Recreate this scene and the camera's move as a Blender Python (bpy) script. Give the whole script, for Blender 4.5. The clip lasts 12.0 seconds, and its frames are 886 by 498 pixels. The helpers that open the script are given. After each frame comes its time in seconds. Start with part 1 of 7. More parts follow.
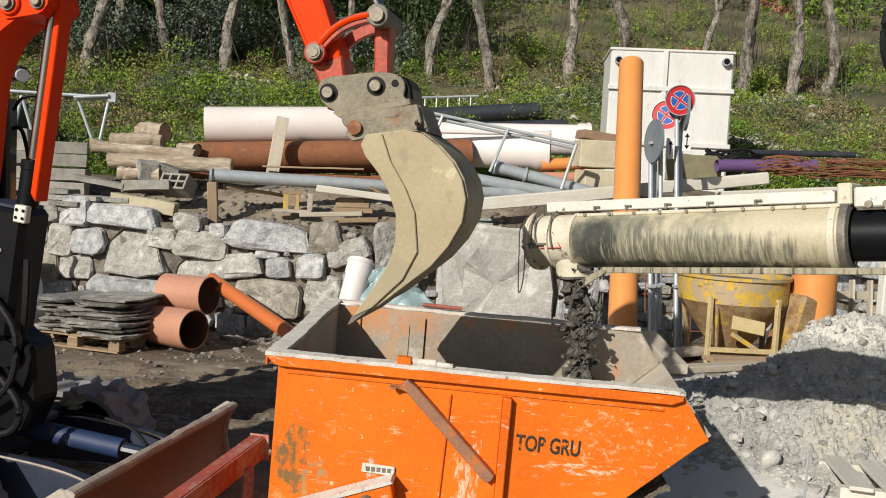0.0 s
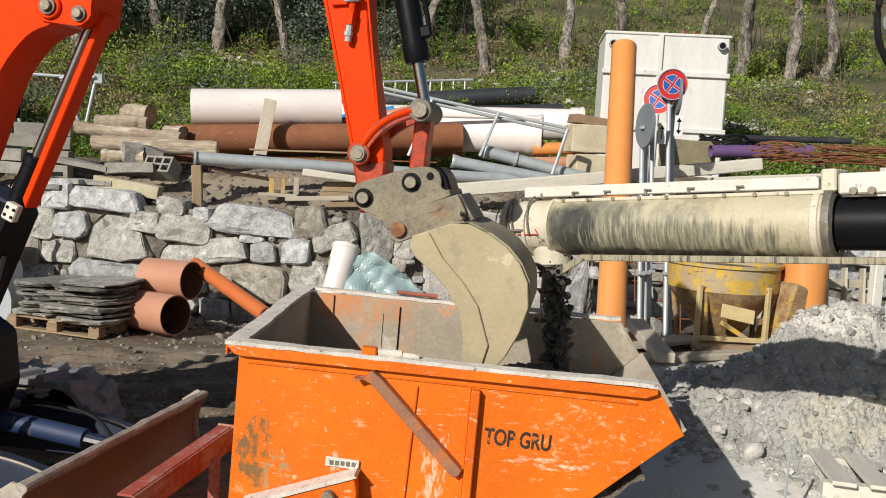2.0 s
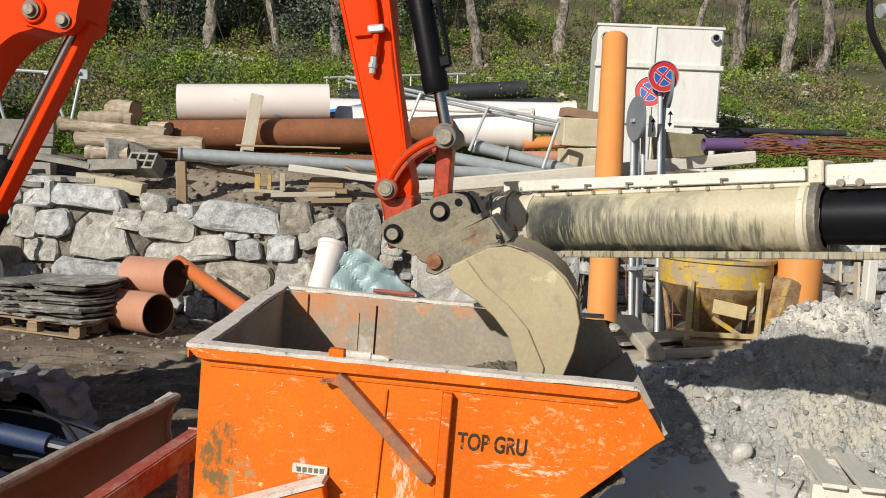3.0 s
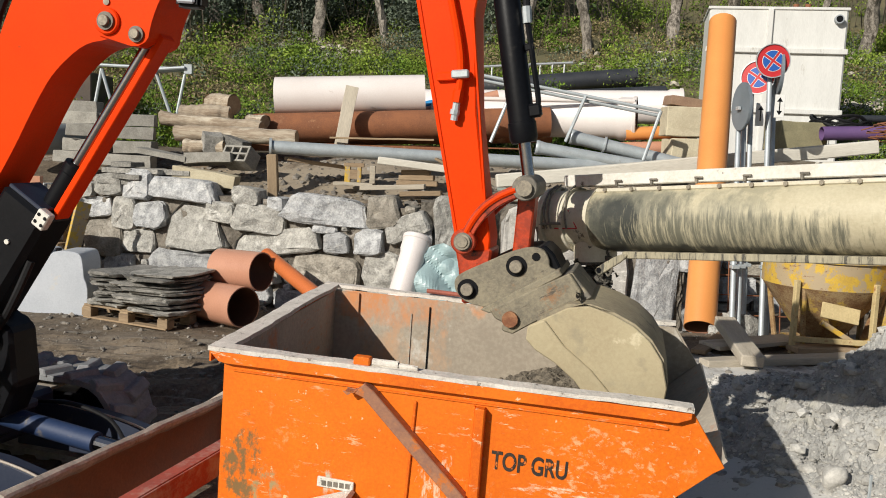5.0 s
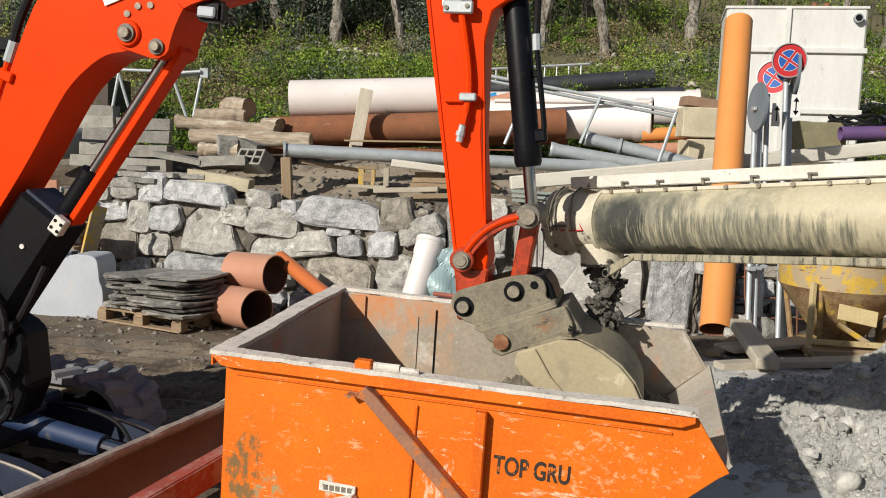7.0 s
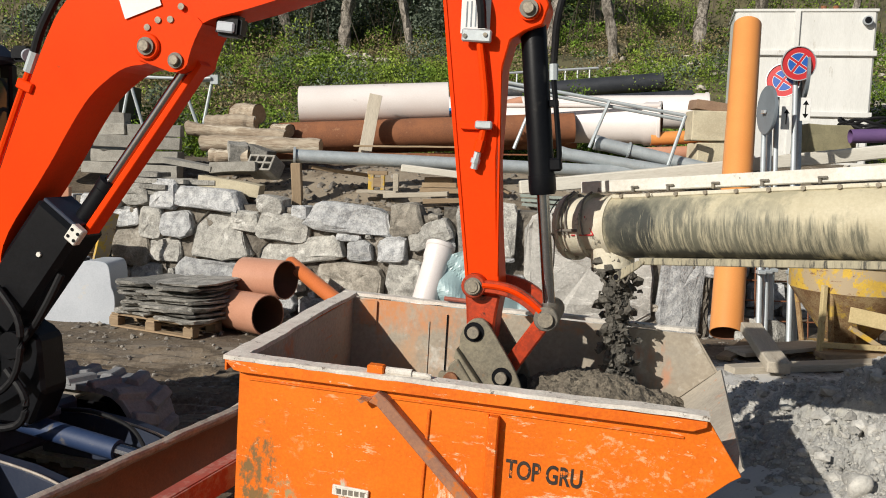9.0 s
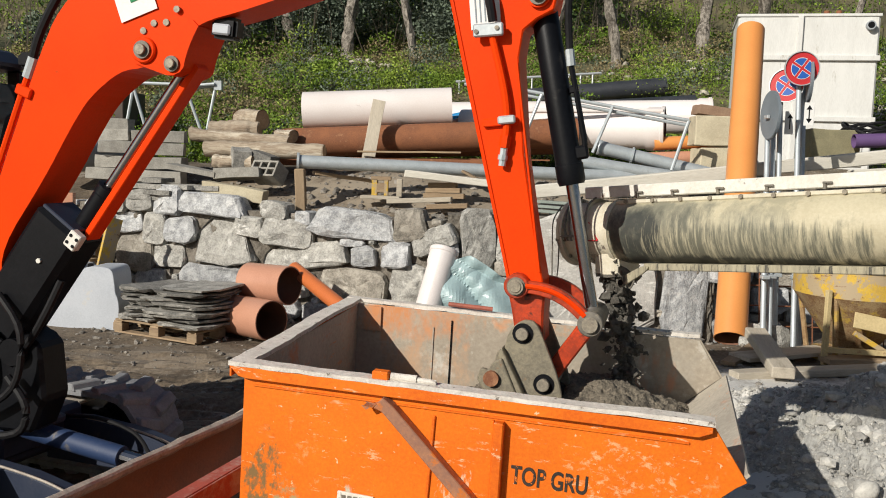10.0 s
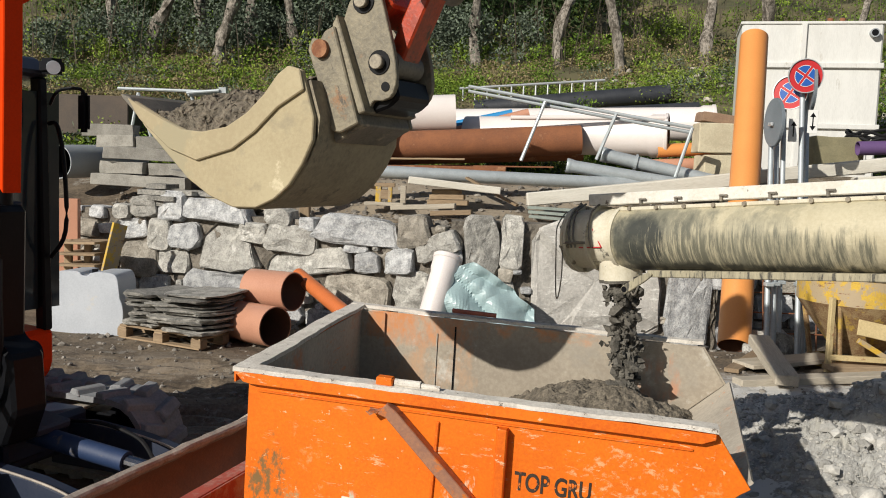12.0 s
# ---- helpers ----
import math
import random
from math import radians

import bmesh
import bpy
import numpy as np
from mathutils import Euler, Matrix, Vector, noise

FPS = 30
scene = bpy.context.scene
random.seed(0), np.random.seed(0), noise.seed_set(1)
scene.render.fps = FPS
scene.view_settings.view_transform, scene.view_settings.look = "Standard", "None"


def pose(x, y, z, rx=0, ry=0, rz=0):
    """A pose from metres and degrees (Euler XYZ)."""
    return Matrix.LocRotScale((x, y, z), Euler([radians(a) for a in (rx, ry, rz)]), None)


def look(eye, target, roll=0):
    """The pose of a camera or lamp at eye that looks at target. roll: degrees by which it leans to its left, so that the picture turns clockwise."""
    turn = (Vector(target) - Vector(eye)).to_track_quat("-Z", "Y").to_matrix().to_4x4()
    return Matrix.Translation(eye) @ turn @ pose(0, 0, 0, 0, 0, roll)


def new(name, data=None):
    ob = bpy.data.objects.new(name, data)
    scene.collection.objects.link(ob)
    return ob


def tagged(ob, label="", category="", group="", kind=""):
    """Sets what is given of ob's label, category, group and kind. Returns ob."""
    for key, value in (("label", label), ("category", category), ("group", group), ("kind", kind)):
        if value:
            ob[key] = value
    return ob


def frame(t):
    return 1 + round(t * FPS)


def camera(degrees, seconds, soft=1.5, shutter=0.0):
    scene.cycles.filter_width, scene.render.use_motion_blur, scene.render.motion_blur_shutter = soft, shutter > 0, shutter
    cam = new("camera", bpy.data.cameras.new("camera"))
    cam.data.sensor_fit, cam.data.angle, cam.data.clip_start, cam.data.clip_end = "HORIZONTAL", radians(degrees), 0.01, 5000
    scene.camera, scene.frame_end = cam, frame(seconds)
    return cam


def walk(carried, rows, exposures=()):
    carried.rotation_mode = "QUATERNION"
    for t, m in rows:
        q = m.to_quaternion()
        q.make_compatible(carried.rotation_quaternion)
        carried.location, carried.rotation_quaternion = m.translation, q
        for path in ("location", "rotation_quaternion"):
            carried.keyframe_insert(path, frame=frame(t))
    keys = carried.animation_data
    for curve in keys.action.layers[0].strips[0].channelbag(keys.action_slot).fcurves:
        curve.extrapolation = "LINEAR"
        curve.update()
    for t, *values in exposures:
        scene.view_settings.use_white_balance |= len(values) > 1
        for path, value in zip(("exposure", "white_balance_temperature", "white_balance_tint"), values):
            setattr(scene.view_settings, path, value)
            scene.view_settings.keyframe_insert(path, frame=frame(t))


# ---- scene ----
cam = camera(51.9, 12.0, soft=1.0)

PATH = [
    (0, (-0.954, -1.332, 2.076), (-0.608, 0.633, 1.928), 3.0),
    (0.5, (-0.944, -1.34, 2.078), (-0.599, 0.625, 1.933), 3.0),
    (1, (-0.902, -1.338, 2.076), (-0.568, 0.628, 1.921), 2.8),
    (1.5, (-0.844, -1.301, 2.068), (-0.513, 0.664, 1.899), 3.2),
    (2, (-0.78, -1.193, 2.079), (-0.431, 0.768, 1.898), 3.3),
    (2.5, (-0.714, -1.117, 2.076), (-0.357, 0.842, 1.889), 3.0),
    (4.5, (-0.314, -0.806, 2.091), (-0.113, 1.172, 1.881), 2.8),
    (5, (-0.232, -0.749, 2.1), (-0.137, 1.236, 1.878), 2.7),
    (5.5, (-0.176, -0.733, 2.103), (-0.105, 1.252, 1.872), 2.8),
    (6, (-0.154, -0.723, 2.103), (-0.105, 1.265, 1.883), 2.7),
    (6.5, (-0.155, -0.727, 2.105), (-0.099, 1.26, 1.885), 2.6),
    (7, (-0.155, -0.725, 2.102), (-0.104, 1.263, 1.883), 2.4),
    (9, (-0.166, -0.747, 2.107), (-0.135, 1.242, 1.897), 2.1),
    (9.5, (-0.162, -0.743, 2.11), (-0.138, 1.246, 1.902), 2.0),
    (10, (-0.173, -0.747, 2.11), (-0.149, 1.243, 1.911), 2.0),
    (10.5, (-0.166, -0.749, 2.11), (-0.148, 1.241, 1.915), 2.0),
    (11, (-0.174, -0.747, 2.11), (-0.157, 1.243, 1.918), 2.1),
    (11.5, (-0.178, -0.758, 2.111), (-0.164, 1.233, 1.924), 2.2),
    (12, (-0.176, -0.761, 2.111), (-0.16, 1.23, 1.926), 2.1),
]
walk(cam, [(t, look(e, g, r)) for t, e, g, r in PATH])

# ---- world, sun, exposure ----
world = bpy.data.worlds.new("world")
scene.world = world
world.use_nodes = True
wn = world.node_tree.nodes
sky = wn.new("ShaderNodeTexSky")
sky.sky_type, sky.sun_disc = "NISHITA", False
SUN_TO = Vector((1.0, 1.04, -0.76)).normalized()  # the way that sunlight travels
sky.sun_elevation = math.asin(-SUN_TO.z)
sky.sun_rotation = math.atan2(-SUN_TO.x, -SUN_TO.y)
world.node_tree.links.new(sky.outputs[0], wn["Background"].inputs[0])
wn["Background"].inputs[1].default_value = 0.056
sun = new("sun", bpy.data.lights.new("sun", "SUN"))
sun.data.energy, sun.data.angle, sun.data.color = 4.7, radians(0.5), (1.0, 0.945, 0.855)
sun.matrix_world = look((-12, -8, 14), Vector((-12, -8, 14)) + SUN_TO)
scene.view_settings.exposure = 0.0


# ---- materials ----
def surf(name, base, other, scale=6.0, rough=0.8, metal=0.0, bump=0.3, fine=60.0, stain=None, stain_scale=3.0,
         stain_at=0.56, vary=0.0, island=0.0, stretch=(1, 1, 1), stain_rough=None, stain_soft=0.08,
         scratch=None, scratch_at=0.64, spec=0.5):
    """Two colours mixed by a coarse and a fine noise, with stains of a third colour, and bump from both."""
    m = bpy.data.materials.new(name)
    m.use_nodes = True
    n, l = m.node_tree.nodes, m.node_tree.links
    b = n["Principled BSDF"]
    tc = n.new("ShaderNodeTexCoord")
    mp = n.new("ShaderNodeMapping")
    mp.inputs["Scale"].default_value = stretch
    l.new(tc.outputs["Object"], mp.inputs[0])
    info = n.new("ShaderNodeObjectInfo")
    off = n.new("ShaderNodeVectorMath")
    off.operation = "ADD"
    shift = n.new("ShaderNodeMath")
    shift.operation = "MULTIPLY"
    shift.inputs[1].default_value = 37.0
    l.new(info.outputs["Random"], shift.inputs[0])
    l.new(mp.outputs[0], off.inputs[0])
    l.new(shift.outputs[0], off.inputs[1])

    def tex(s, detail=6.0, rgh=0.6):
        t = n.new("ShaderNodeTexNoise")
        t.inputs["Scale"].default_value, t.inputs["Detail"].default_value, t.inputs["Roughness"].default_value = s, detail, rgh
        l.new(off.outputs[0], t.inputs["Vector"])
        return t

    def ramp(sock, lo, hi):
        r = n.new("ShaderNodeMapRange")
        r.inputs[1].default_value, r.inputs[2].default_value = lo, hi
        l.new(sock, r.inputs[0])
        return r.outputs[0]

    def mix(f, a, c):
        x = n.new("ShaderNodeMix")
        x.data_type = "RGBA"
        l.new(f, x.inputs[0])
        for s, v in ((6, a), (7, c)):
            if isinstance(v, tuple):
                x.inputs[s].default_value = (*v, 1)
            else:
                l.new(v, x.inputs[s])
        return x.outputs[2]

    coarse, small = tex(scale), tex(fine, 4.0, 0.7)
    blend = n.new("ShaderNodeMath")
    blend.operation = "MULTIPLY_ADD"
    blend.inputs[1].default_value = 0.45
    l.new(small.outputs[0], blend.inputs[0])
    half = n.new("ShaderNodeMath")
    half.operation = "MULTIPLY"
    half.inputs[1].default_value = 0.55
    l.new(coarse.outputs[0], half.inputs[0])
    l.new(half.outputs[0], blend.inputs[2])
    col = mix(ramp(blend.outputs[0], 0.41, 0.59), base, other)
    if stain:
        st = tex(stain_scale, 8.0, 0.72)
        f = ramp(st.outputs[0], stain_at, stain_at + stain_soft)
        col = mix(f, col, stain)
        if stain_rough is not None:
            rr = n.new("ShaderNodeMapRange")
            rr.inputs[3].default_value, rr.inputs[4].default_value = rough, stain_rough
            l.new(f, rr.inputs[0])
            l.new(rr.outputs[0], b.inputs["Roughness"])
    if scratch:
        sm = n.new("ShaderNodeMapping")
        sm.inputs["Rotation"].default_value = (0, radians(62), 0)
        sm.inputs["Scale"].default_value = (4.0, 4.0, 17.0)
        l.new(tc.outputs["Object"], sm.inputs[0])
        sn = n.new("ShaderNodeTexNoise")
        sn.inputs["Scale"].default_value, sn.inputs["Detail"].default_value, sn.inputs["Roughness"].default_value = 2.0, 5.0, 0.75
        l.new(sm.outputs[0], sn.inputs["Vector"])
        where = tex(2.3, 5.0, 0.65)
        both = n.new("ShaderNodeMath")
        both.operation = "MULTIPLY"
        l.new(ramp(sn.outputs[0], scratch_at, scratch_at + 0.05), both.inputs[0])
        l.new(ramp(where.outputs[0], 0.44, 0.56), both.inputs[1])
        col = mix(both.outputs[0], col, scratch)
        dots = tex(26.0, 3.0, 0.6)
        col = mix(ramp(dots.outputs[0], 0.69, 0.73), col, scratch)
    b.inputs["Specular IOR Level"].default_value = spec
    if vary or island:
        hs = n.new("ShaderNodeHueSaturation")
        src = info.outputs["Random"]
        if island:
            geo = n.new("ShaderNodeNewGeometry")
            src = geo.outputs["Random Per Island"]
        k = vary or island
        v = n.new("ShaderNodeMapRange")
        v.inputs[3].default_value, v.inputs[4].default_value = 1 - k, 1 + k
        l.new(src, v.inputs[0])
        l.new(v.outputs[0], hs.inputs["Value"])
        l.new(col, hs.inputs["Color"])
        col = hs.outputs[0]
    l.new(col, b.inputs["Base Color"])
    if stain_rough is None or not stain:
        b.inputs["Roughness"].default_value = rough
    b.inputs["Metallic"].default_value = metal
    bp = n.new("ShaderNodeBump")
    bp.inputs["Strength"].default_value, bp.inputs["Distance"].default_value = bump, 0.02
    l.new(blend.outputs[0], bp.inputs["Height"])
    l.new(bp.outputs[0], b.inputs["Normal"])
    return m


def leaf(name, base, other, rough=0.55):
    m = surf(name, base, other, 0.6, rough, 0, 0.1, 20.0, island=0.45, spec=0.12)
    b = m.node_tree.nodes["Principled BSDF"]
    b.inputs["Transmission Weight"].default_value = 0.0
    b.inputs["Subsurface Weight"].default_value = 0.0
    return m


ORANGE = surf("orange_machine_paint", (0.85, 0.056, 0.003), (0.74, 0.046, 0.003), 2.0, 0.42, 0, 0.05, 90, (0.40, 0.06, 0.015), 8.0, 0.68, spec=0.07)
ORANGE_WORN = surf("worn_orange_paint", (0.81, 0.185, 0.010), (0.66, 0.12, 0.008), 2.2, 0.55, 0, 0.10, 70, (0.40, 0.24, 0.12), 3.4, 0.66, stain_rough=0.85, stain_soft=0.03, scratch=(0.72, 0.50, 0.30), scratch_at=0.605, spec=0.3)
ORANGE_GREASY = surf("greasy_orange_paint", (0.55, 0.055, 0.012), (0.3, 0.035, 0.012), 7.0, 0.4, 0, 0.15, 60, (0.03, 0.02, 0.015), 8.0, 0.55)
RED_STEEL = surf("faded_red_paint", (0.40, 0.085, 0.055), (0.30, 0.07, 0.05), 5.0, 0.7, 0, 0.2, 60, (0.42, 0.30, 0.25), 4.0, 0.47, stain_soft=0.14)
CEMENTED = surf("cement_caked_steel", (0.50, 0.45, 0.37), (0.36, 0.32, 0.265), 2.2, 0.88, 0, 0.25, 45, (0.62, 0.22, 0.08), 1.9, 0.56, stain_soft=0.14, scratch=(0.6, 0.26, 0.12), scratch_at=0.60)
RIM = surf("cement_splashed_rim", (0.74, 0.70, 0.63), (0.58, 0.54, 0.48), 12.0, 0.85, 0, 0.6, 70, (0.20, 0.17, 0.14), 24.0, 0.61, stain_soft=0.03)
BUCKET = surf("cement_coated_bucket", (0.45, 0.385, 0.245), (0.385, 0.32, 0.20), 2.5, 0.85, 0, 0.16, 60, (0.33, 0.285, 0.19), 3.2, 0.57)
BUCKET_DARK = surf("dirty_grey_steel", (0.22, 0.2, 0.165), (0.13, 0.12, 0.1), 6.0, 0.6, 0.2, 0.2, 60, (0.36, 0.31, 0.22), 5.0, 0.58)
COUPLER = surf("bare_worn_steel", (0.28, 0.245, 0.17), (0.17, 0.15, 0.11), 8.0, 0.6, 0.1, 0.3, 70, (0.27, 0.15, 0.075), 9.0, 0.60, scratch=(0.10, 0.085, 0.065), scratch_at=0.6)
SHELL = surf("cement_smeared_bucket_back", (0.38, 0.325, 0.215), (0.25, 0.215, 0.15), 3.0, 0.7, 0, 0.2, 50, (0.15, 0.13, 0.1), 4.0, 0.56)
CHROME = surf("chrome_rod", (0.42, 0.42, 0.45), (0.34, 0.34, 0.36), 3.0, 0.2, 1.0, 0.0, 40)
ZINC_BOLT = surf("bolt_steel", (0.34, 0.30, 0.23), (0.2, 0.175, 0.14), 20.0, 0.6, 0.4, 0.15, 90)
BLACK = surf("black_paint", (0.004, 0.0045, 0.006), (0.007, 0.0075, 0.0095), 5.0, 0.4, 0, 0.06, 60, (0.025, 0.023, 0.021), 7.0, 0.66, spec=0.18)
NAVY = surf("dark_blue_paint", (0.018, 0.026, 0.05), (0.028, 0.036, 0.06), 5.0, 0.5, 0, 0.1, 60, (0.1, 0.09, 0.08), 5.0, 0.6)
RUBBER = surf("dusty_rubber", (0.19, 0.196, 0.205), (0.27, 0.275, 0.282), 7.0, 0.9, 0, 0.35, 60, (0.26, 0.245, 0.225), 6.0, 0.58)
HOSE = surf("hose_rubber", (0.008, 0.008, 0.009), (0.014, 0.014, 0.015), 9.0, 0.6, 0, 0.1, spec=0.2)
BLADE = surf("worn_blade_paint", (0.30, 0.15, 0.08), (0.21, 0.115, 0.066), 3.0, 0.5, 0, 0.2, 50, (0.19, 0.13, 0.09), 1.6, 0.50, stain_soft=0.2)
BLADE_EDGE = surf("scraped_blade_edge", (0.5, 0.45, 0.38), (0.32, 0.28, 0.24), 7.0, 0.7, 0.2, 0.4, 50, (0.3, 0.18, 0.1), 9.0, 0.6)
CREAM = surf("cream_conveyor_paint", (0.62, 0.56, 0.40), (0.52, 0.46, 0.32), 3.0, 0.6, 0, 0.2, 60, (0.10, 0.10, 0.08), 2.0, 0.47, stretch=(0.6, 1, 1), stain_soft=0.14)
WHITE_STEEL = surf("chipped_white_paint", (0.74, 0.72, 0.66), (0.60, 0.575, 0.50), 4.0, 0.6, 0, 0.2, 60, (0.16, 0.13, 0.10), 9.0, 0.605, stain_soft=0.03)
CONCRETE_WET = surf("wet_concrete_mix", (0.15, 0.138, 0.115), (0.07, 0.064, 0.053), 14.0, 0.75, 0, 1.0, 70)
CONCRETE_DRY = surf("damp_concrete_mix", (0.235, 0.20, 0.15), (0.105, 0.09, 0.068), 18.0, 0.9, 0, 1.0, 90)
GRAVEL = surf("cement_gravel", (0.43, 0.425, 0.40), (0.27, 0.265, 0.248), 6.0, 0.95, 0, 1.0, 45, (0.40, 0.385, 0.335), 2.2, 0.55, stain_soft=0.10)
PEBBLE = surf("grey_pebble", (0.50, 0.485, 0.445), (0.33, 0.318, 0.29), 6.0, 0.95, 0, 0.6, 45, island=0.3)
STONE = surf("grey_stone", (0.50, 0.485, 0.44), (0.25, 0.242, 0.22), 9.0, 0.92, 0, 1.4, 46, (0.62, 0.605, 0.56), 7.0, 0.56, vary=0.24)
STONE_BLUE = surf("blue_grey_stone", (0.56, 0.565, 0.56), (0.27, 0.275, 0.28), 11.0, 0.9, 0, 1.4, 50, (0.58, 0.58, 0.565), 6.0, 0.55, vary=0.2)
STONE_WARM = surf("brown_grey_stone", (0.44, 0.40, 0.335), (0.22, 0.20, 0.165), 8.0, 0.93, 0, 1.4, 44, (0.53, 0.49, 0.42), 3.0, 0.55, vary=0.2)
SLAB = surf("split_slab", (0.52, 0.50, 0.46), (0.36, 0.345, 0.315), 5.0, 0.9, 0, 1.0, 30, (0.62, 0.60, 0.555), 2.5, 0.52, vary=0.12, scratch=(0.66, 0.645, 0.60), scratch_at=0.56)
SLATE = surf("grey_slate", (0.36, 0.345, 0.31), (0.16, 0.155, 0.14), 5.0, 0.88, 0, 0.9, 40, (0.44, 0.42, 0.375), 3.0, 0.56, vary=0.4)
LIMESTONE = surf("cream_limestone", (0.58, 0.52, 0.37), (0.46, 0.40, 0.28), 4.0, 0.9, 0, 0.4, 50, (0.3, 0.27, 0.2), 3.0, 0.6, vary=0.1)
EARTH_WALL = surf("mortar_and_earth", (0.22, 0.195, 0.16), (0.11, 0.096, 0.078), 7.0, 0.95, 0, 1.0, 35, (0.33, 0.30, 0.26), 3.0, 0.57)
PVC_PALE = surf("pale_pink_plastic", (0.78, 0.73, 0.70), (0.72, 0.655, 0.62), 1.5, 0.35, 0, 0.02, 60, (0.5, 0.43, 0.39), 4.0, 0.64)
PVC_ORANGE = surf("orange_brown_plastic", (0.72, 0.30, 0.085), (0.68, 0.27, 0.075), 1.5, 0.38, 0, 0.02, 60, (0.58, 0.28, 0.12), 5.0, 0.66)
PVC_TERRA = surf("terracotta_plastic", (0.54, 0.28, 0.185), (0.48, 0.24, 0.155), 2.0, 0.26, 0, 0.03, 60, (0.33, 0.14, 0.08), 5.0, 0.62)
PVC_GREY = surf("grey_plastic", (0.35, 0.38, 0.4), (0.3, 0.32, 0.34), 2.0, 0.5, 0, 0.03)
PVC_BLUE = surf("blue_plastic", (0.02, 0.22, 0.5), (0.03, 0.26, 0.55), 2.0, 0.45, 0, 0.03)
PURPLE = surf("purple_plastic", (0.16, 0.09, 0.22), (0.13, 0.075, 0.19), 2.0, 0.5, 0, 0.03)
BLACK_PIPE = surf("black_plastic", (0.025, 0.028, 0.034), (0.045, 0.048, 0.055), 3.0, 0.45, 0, 0.05, 50, (0.12, 0.11, 0.1), 3.0, 0.6)
PIPE_IN = surf("rust_brown_pipe_inside", (0.2, 0.085, 0.045), (0.15, 0.065, 0.035), 3.0, 0.7, 0, 0.05)
RUST = surf("rusty_steel", (0.29, 0.115, 0.05), (0.2, 0.08, 0.04), 4.0, 0.85, 0.1, 0.2, 60, (0.36, 0.18, 0.09), 4.0, 0.57)
GALV = surf("galvanised_steel", (0.50, 0.545, 0.56), (0.42, 0.46, 0.475), 8.0, 0.5, 0.35, 0.05, 60, (0.36, 0.38, 0.38), 5.0, 0.6)
ALU = surf("aluminium", (0.66, 0.68, 0.69), (0.56, 0.58, 0.59), 8.0, 0.42, 0.55, 0.05)
WOOD_PALE = surf("weathered_pale_wood", (0.56, 0.50, 0.40), (0.42, 0.37, 0.29), 4.0, 0.85, 0, 0.35, 50, (0.3, 0.26, 0.2), 4.0, 0.6, vary=0.18, stretch=(0.25, 2, 2))
WOOD_BROWN = surf("brown_wood", (0.36, 0.265, 0.165), (0.25, 0.175, 0.105), 4.0, 0.85, 0, 0.35, 50, (0.18, 0.13, 0.09), 4.0, 0.6, vary=0.2, stretch=(0.25, 2, 2))
WOOD_WHITE = surf("whitewashed_timber", (0.68, 0.65, 0.57), (0.56, 0.53, 0.45), 4.0, 0.8, 0, 0.25, 50, (0.4, 0.36, 0.29), 5.0, 0.61, vary=0.08, stretch=(0.25, 2, 2))
BARK = surf("log_bark", (0.44, 0.37, 0.28), (0.24, 0.18, 0.125), 7.0, 0.95, 0, 1.0, 40, (0.54, 0.48, 0.38), 4.0, 0.54, stretch=(1.6, 1.6, 0.22))
LOG_END = surf("sawn_log_end", (0.48, 0.33, 0.19), (0.36, 0.23, 0.125), 12.0, 0.85, 0, 0.3)
GREY_BLOCK = surf("concrete_block", (0.36, 0.345, 0.305), (0.24, 0.228, 0.20), 7.0, 0.95, 0, 0.4, 60, (0.25, 0.23, 0.2), 4.0, 0.6, vary=0.12)
YELLOW = surf("chipped_yellow_paint", (0.62, 0.40, 0.04), (0.48, 0.31, 0.06), 5.0, 0.6, 0, 0.2, 60, (0.40, 0.31, 0.19), 6.5, 0.47, stain_soft=0.05, scratch=(0.20, 0.09, 0.04), scratch_at=0.60)
YELLOW_PALE = surf("pale_cement_dusted_yellow", (0.58, 0.46, 0.24), (0.46, 0.36, 0.18), 6.0, 0.8, 0, 0.3, 60, (0.30, 0.15, 0.07), 9.0, 0.58)
YELLOW_RUST = surf("cement_and_rust_on_yellow", (0.40, 0.29, 0.15), (0.22, 0.115, 0.05), 7.0, 0.85, 0, 0.5, 60, (0.52, 0.35, 0.07), 5.0, 0.55, scratch=(0.13, 0.055, 0.03), scratch_at=0.60)
WHITE_PLASTIC = surf("white_plastic", (0.50, 0.53, 0.57), (0.42, 0.45, 0.49), 2.0, 0.45, 0, 0.05, 50, (0.55, 0.52, 0.47), 3.0, 0.63)
BLUE_FILM = surf("pale_blue_film", (0.37, 0.49, 0.50), (0.31, 0.42, 0.43), 5.0, 0.35, 0, 0.15)
SIGN_RED = surf("sign_red", (0.55, 0.03, 0.035), (0.5, 0.028, 0.032), 3.0, 0.4, 0, 0.02)
SIGN_BLUE = surf("sign_blue", (0.02, 0.10, 0.40), (0.022, 0.11, 0.42), 3.0, 0.4, 0, 0.02)
SIGN_GREY = surf("sign_back_grey", (0.20, 0.235, 0.265), (0.17, 0.2, 0.225), 4.0, 0.5, 0.1, 0.05)
WHITE_PAINT = surf("white_panel", (0.76, 0.76, 0.74), (0.7, 0.7, 0.67), 3.0, 0.5, 0, 0.03)
DARK_INK = surf("black_stencil_paint", (0.02, 0.017, 0.015), (0.045, 0.03, 0.02), 9.0, 0.7, 0, 0.05, 60, (0.78, 0.20, 0.02), 16.0, 0.58, stain_soft=0.05)
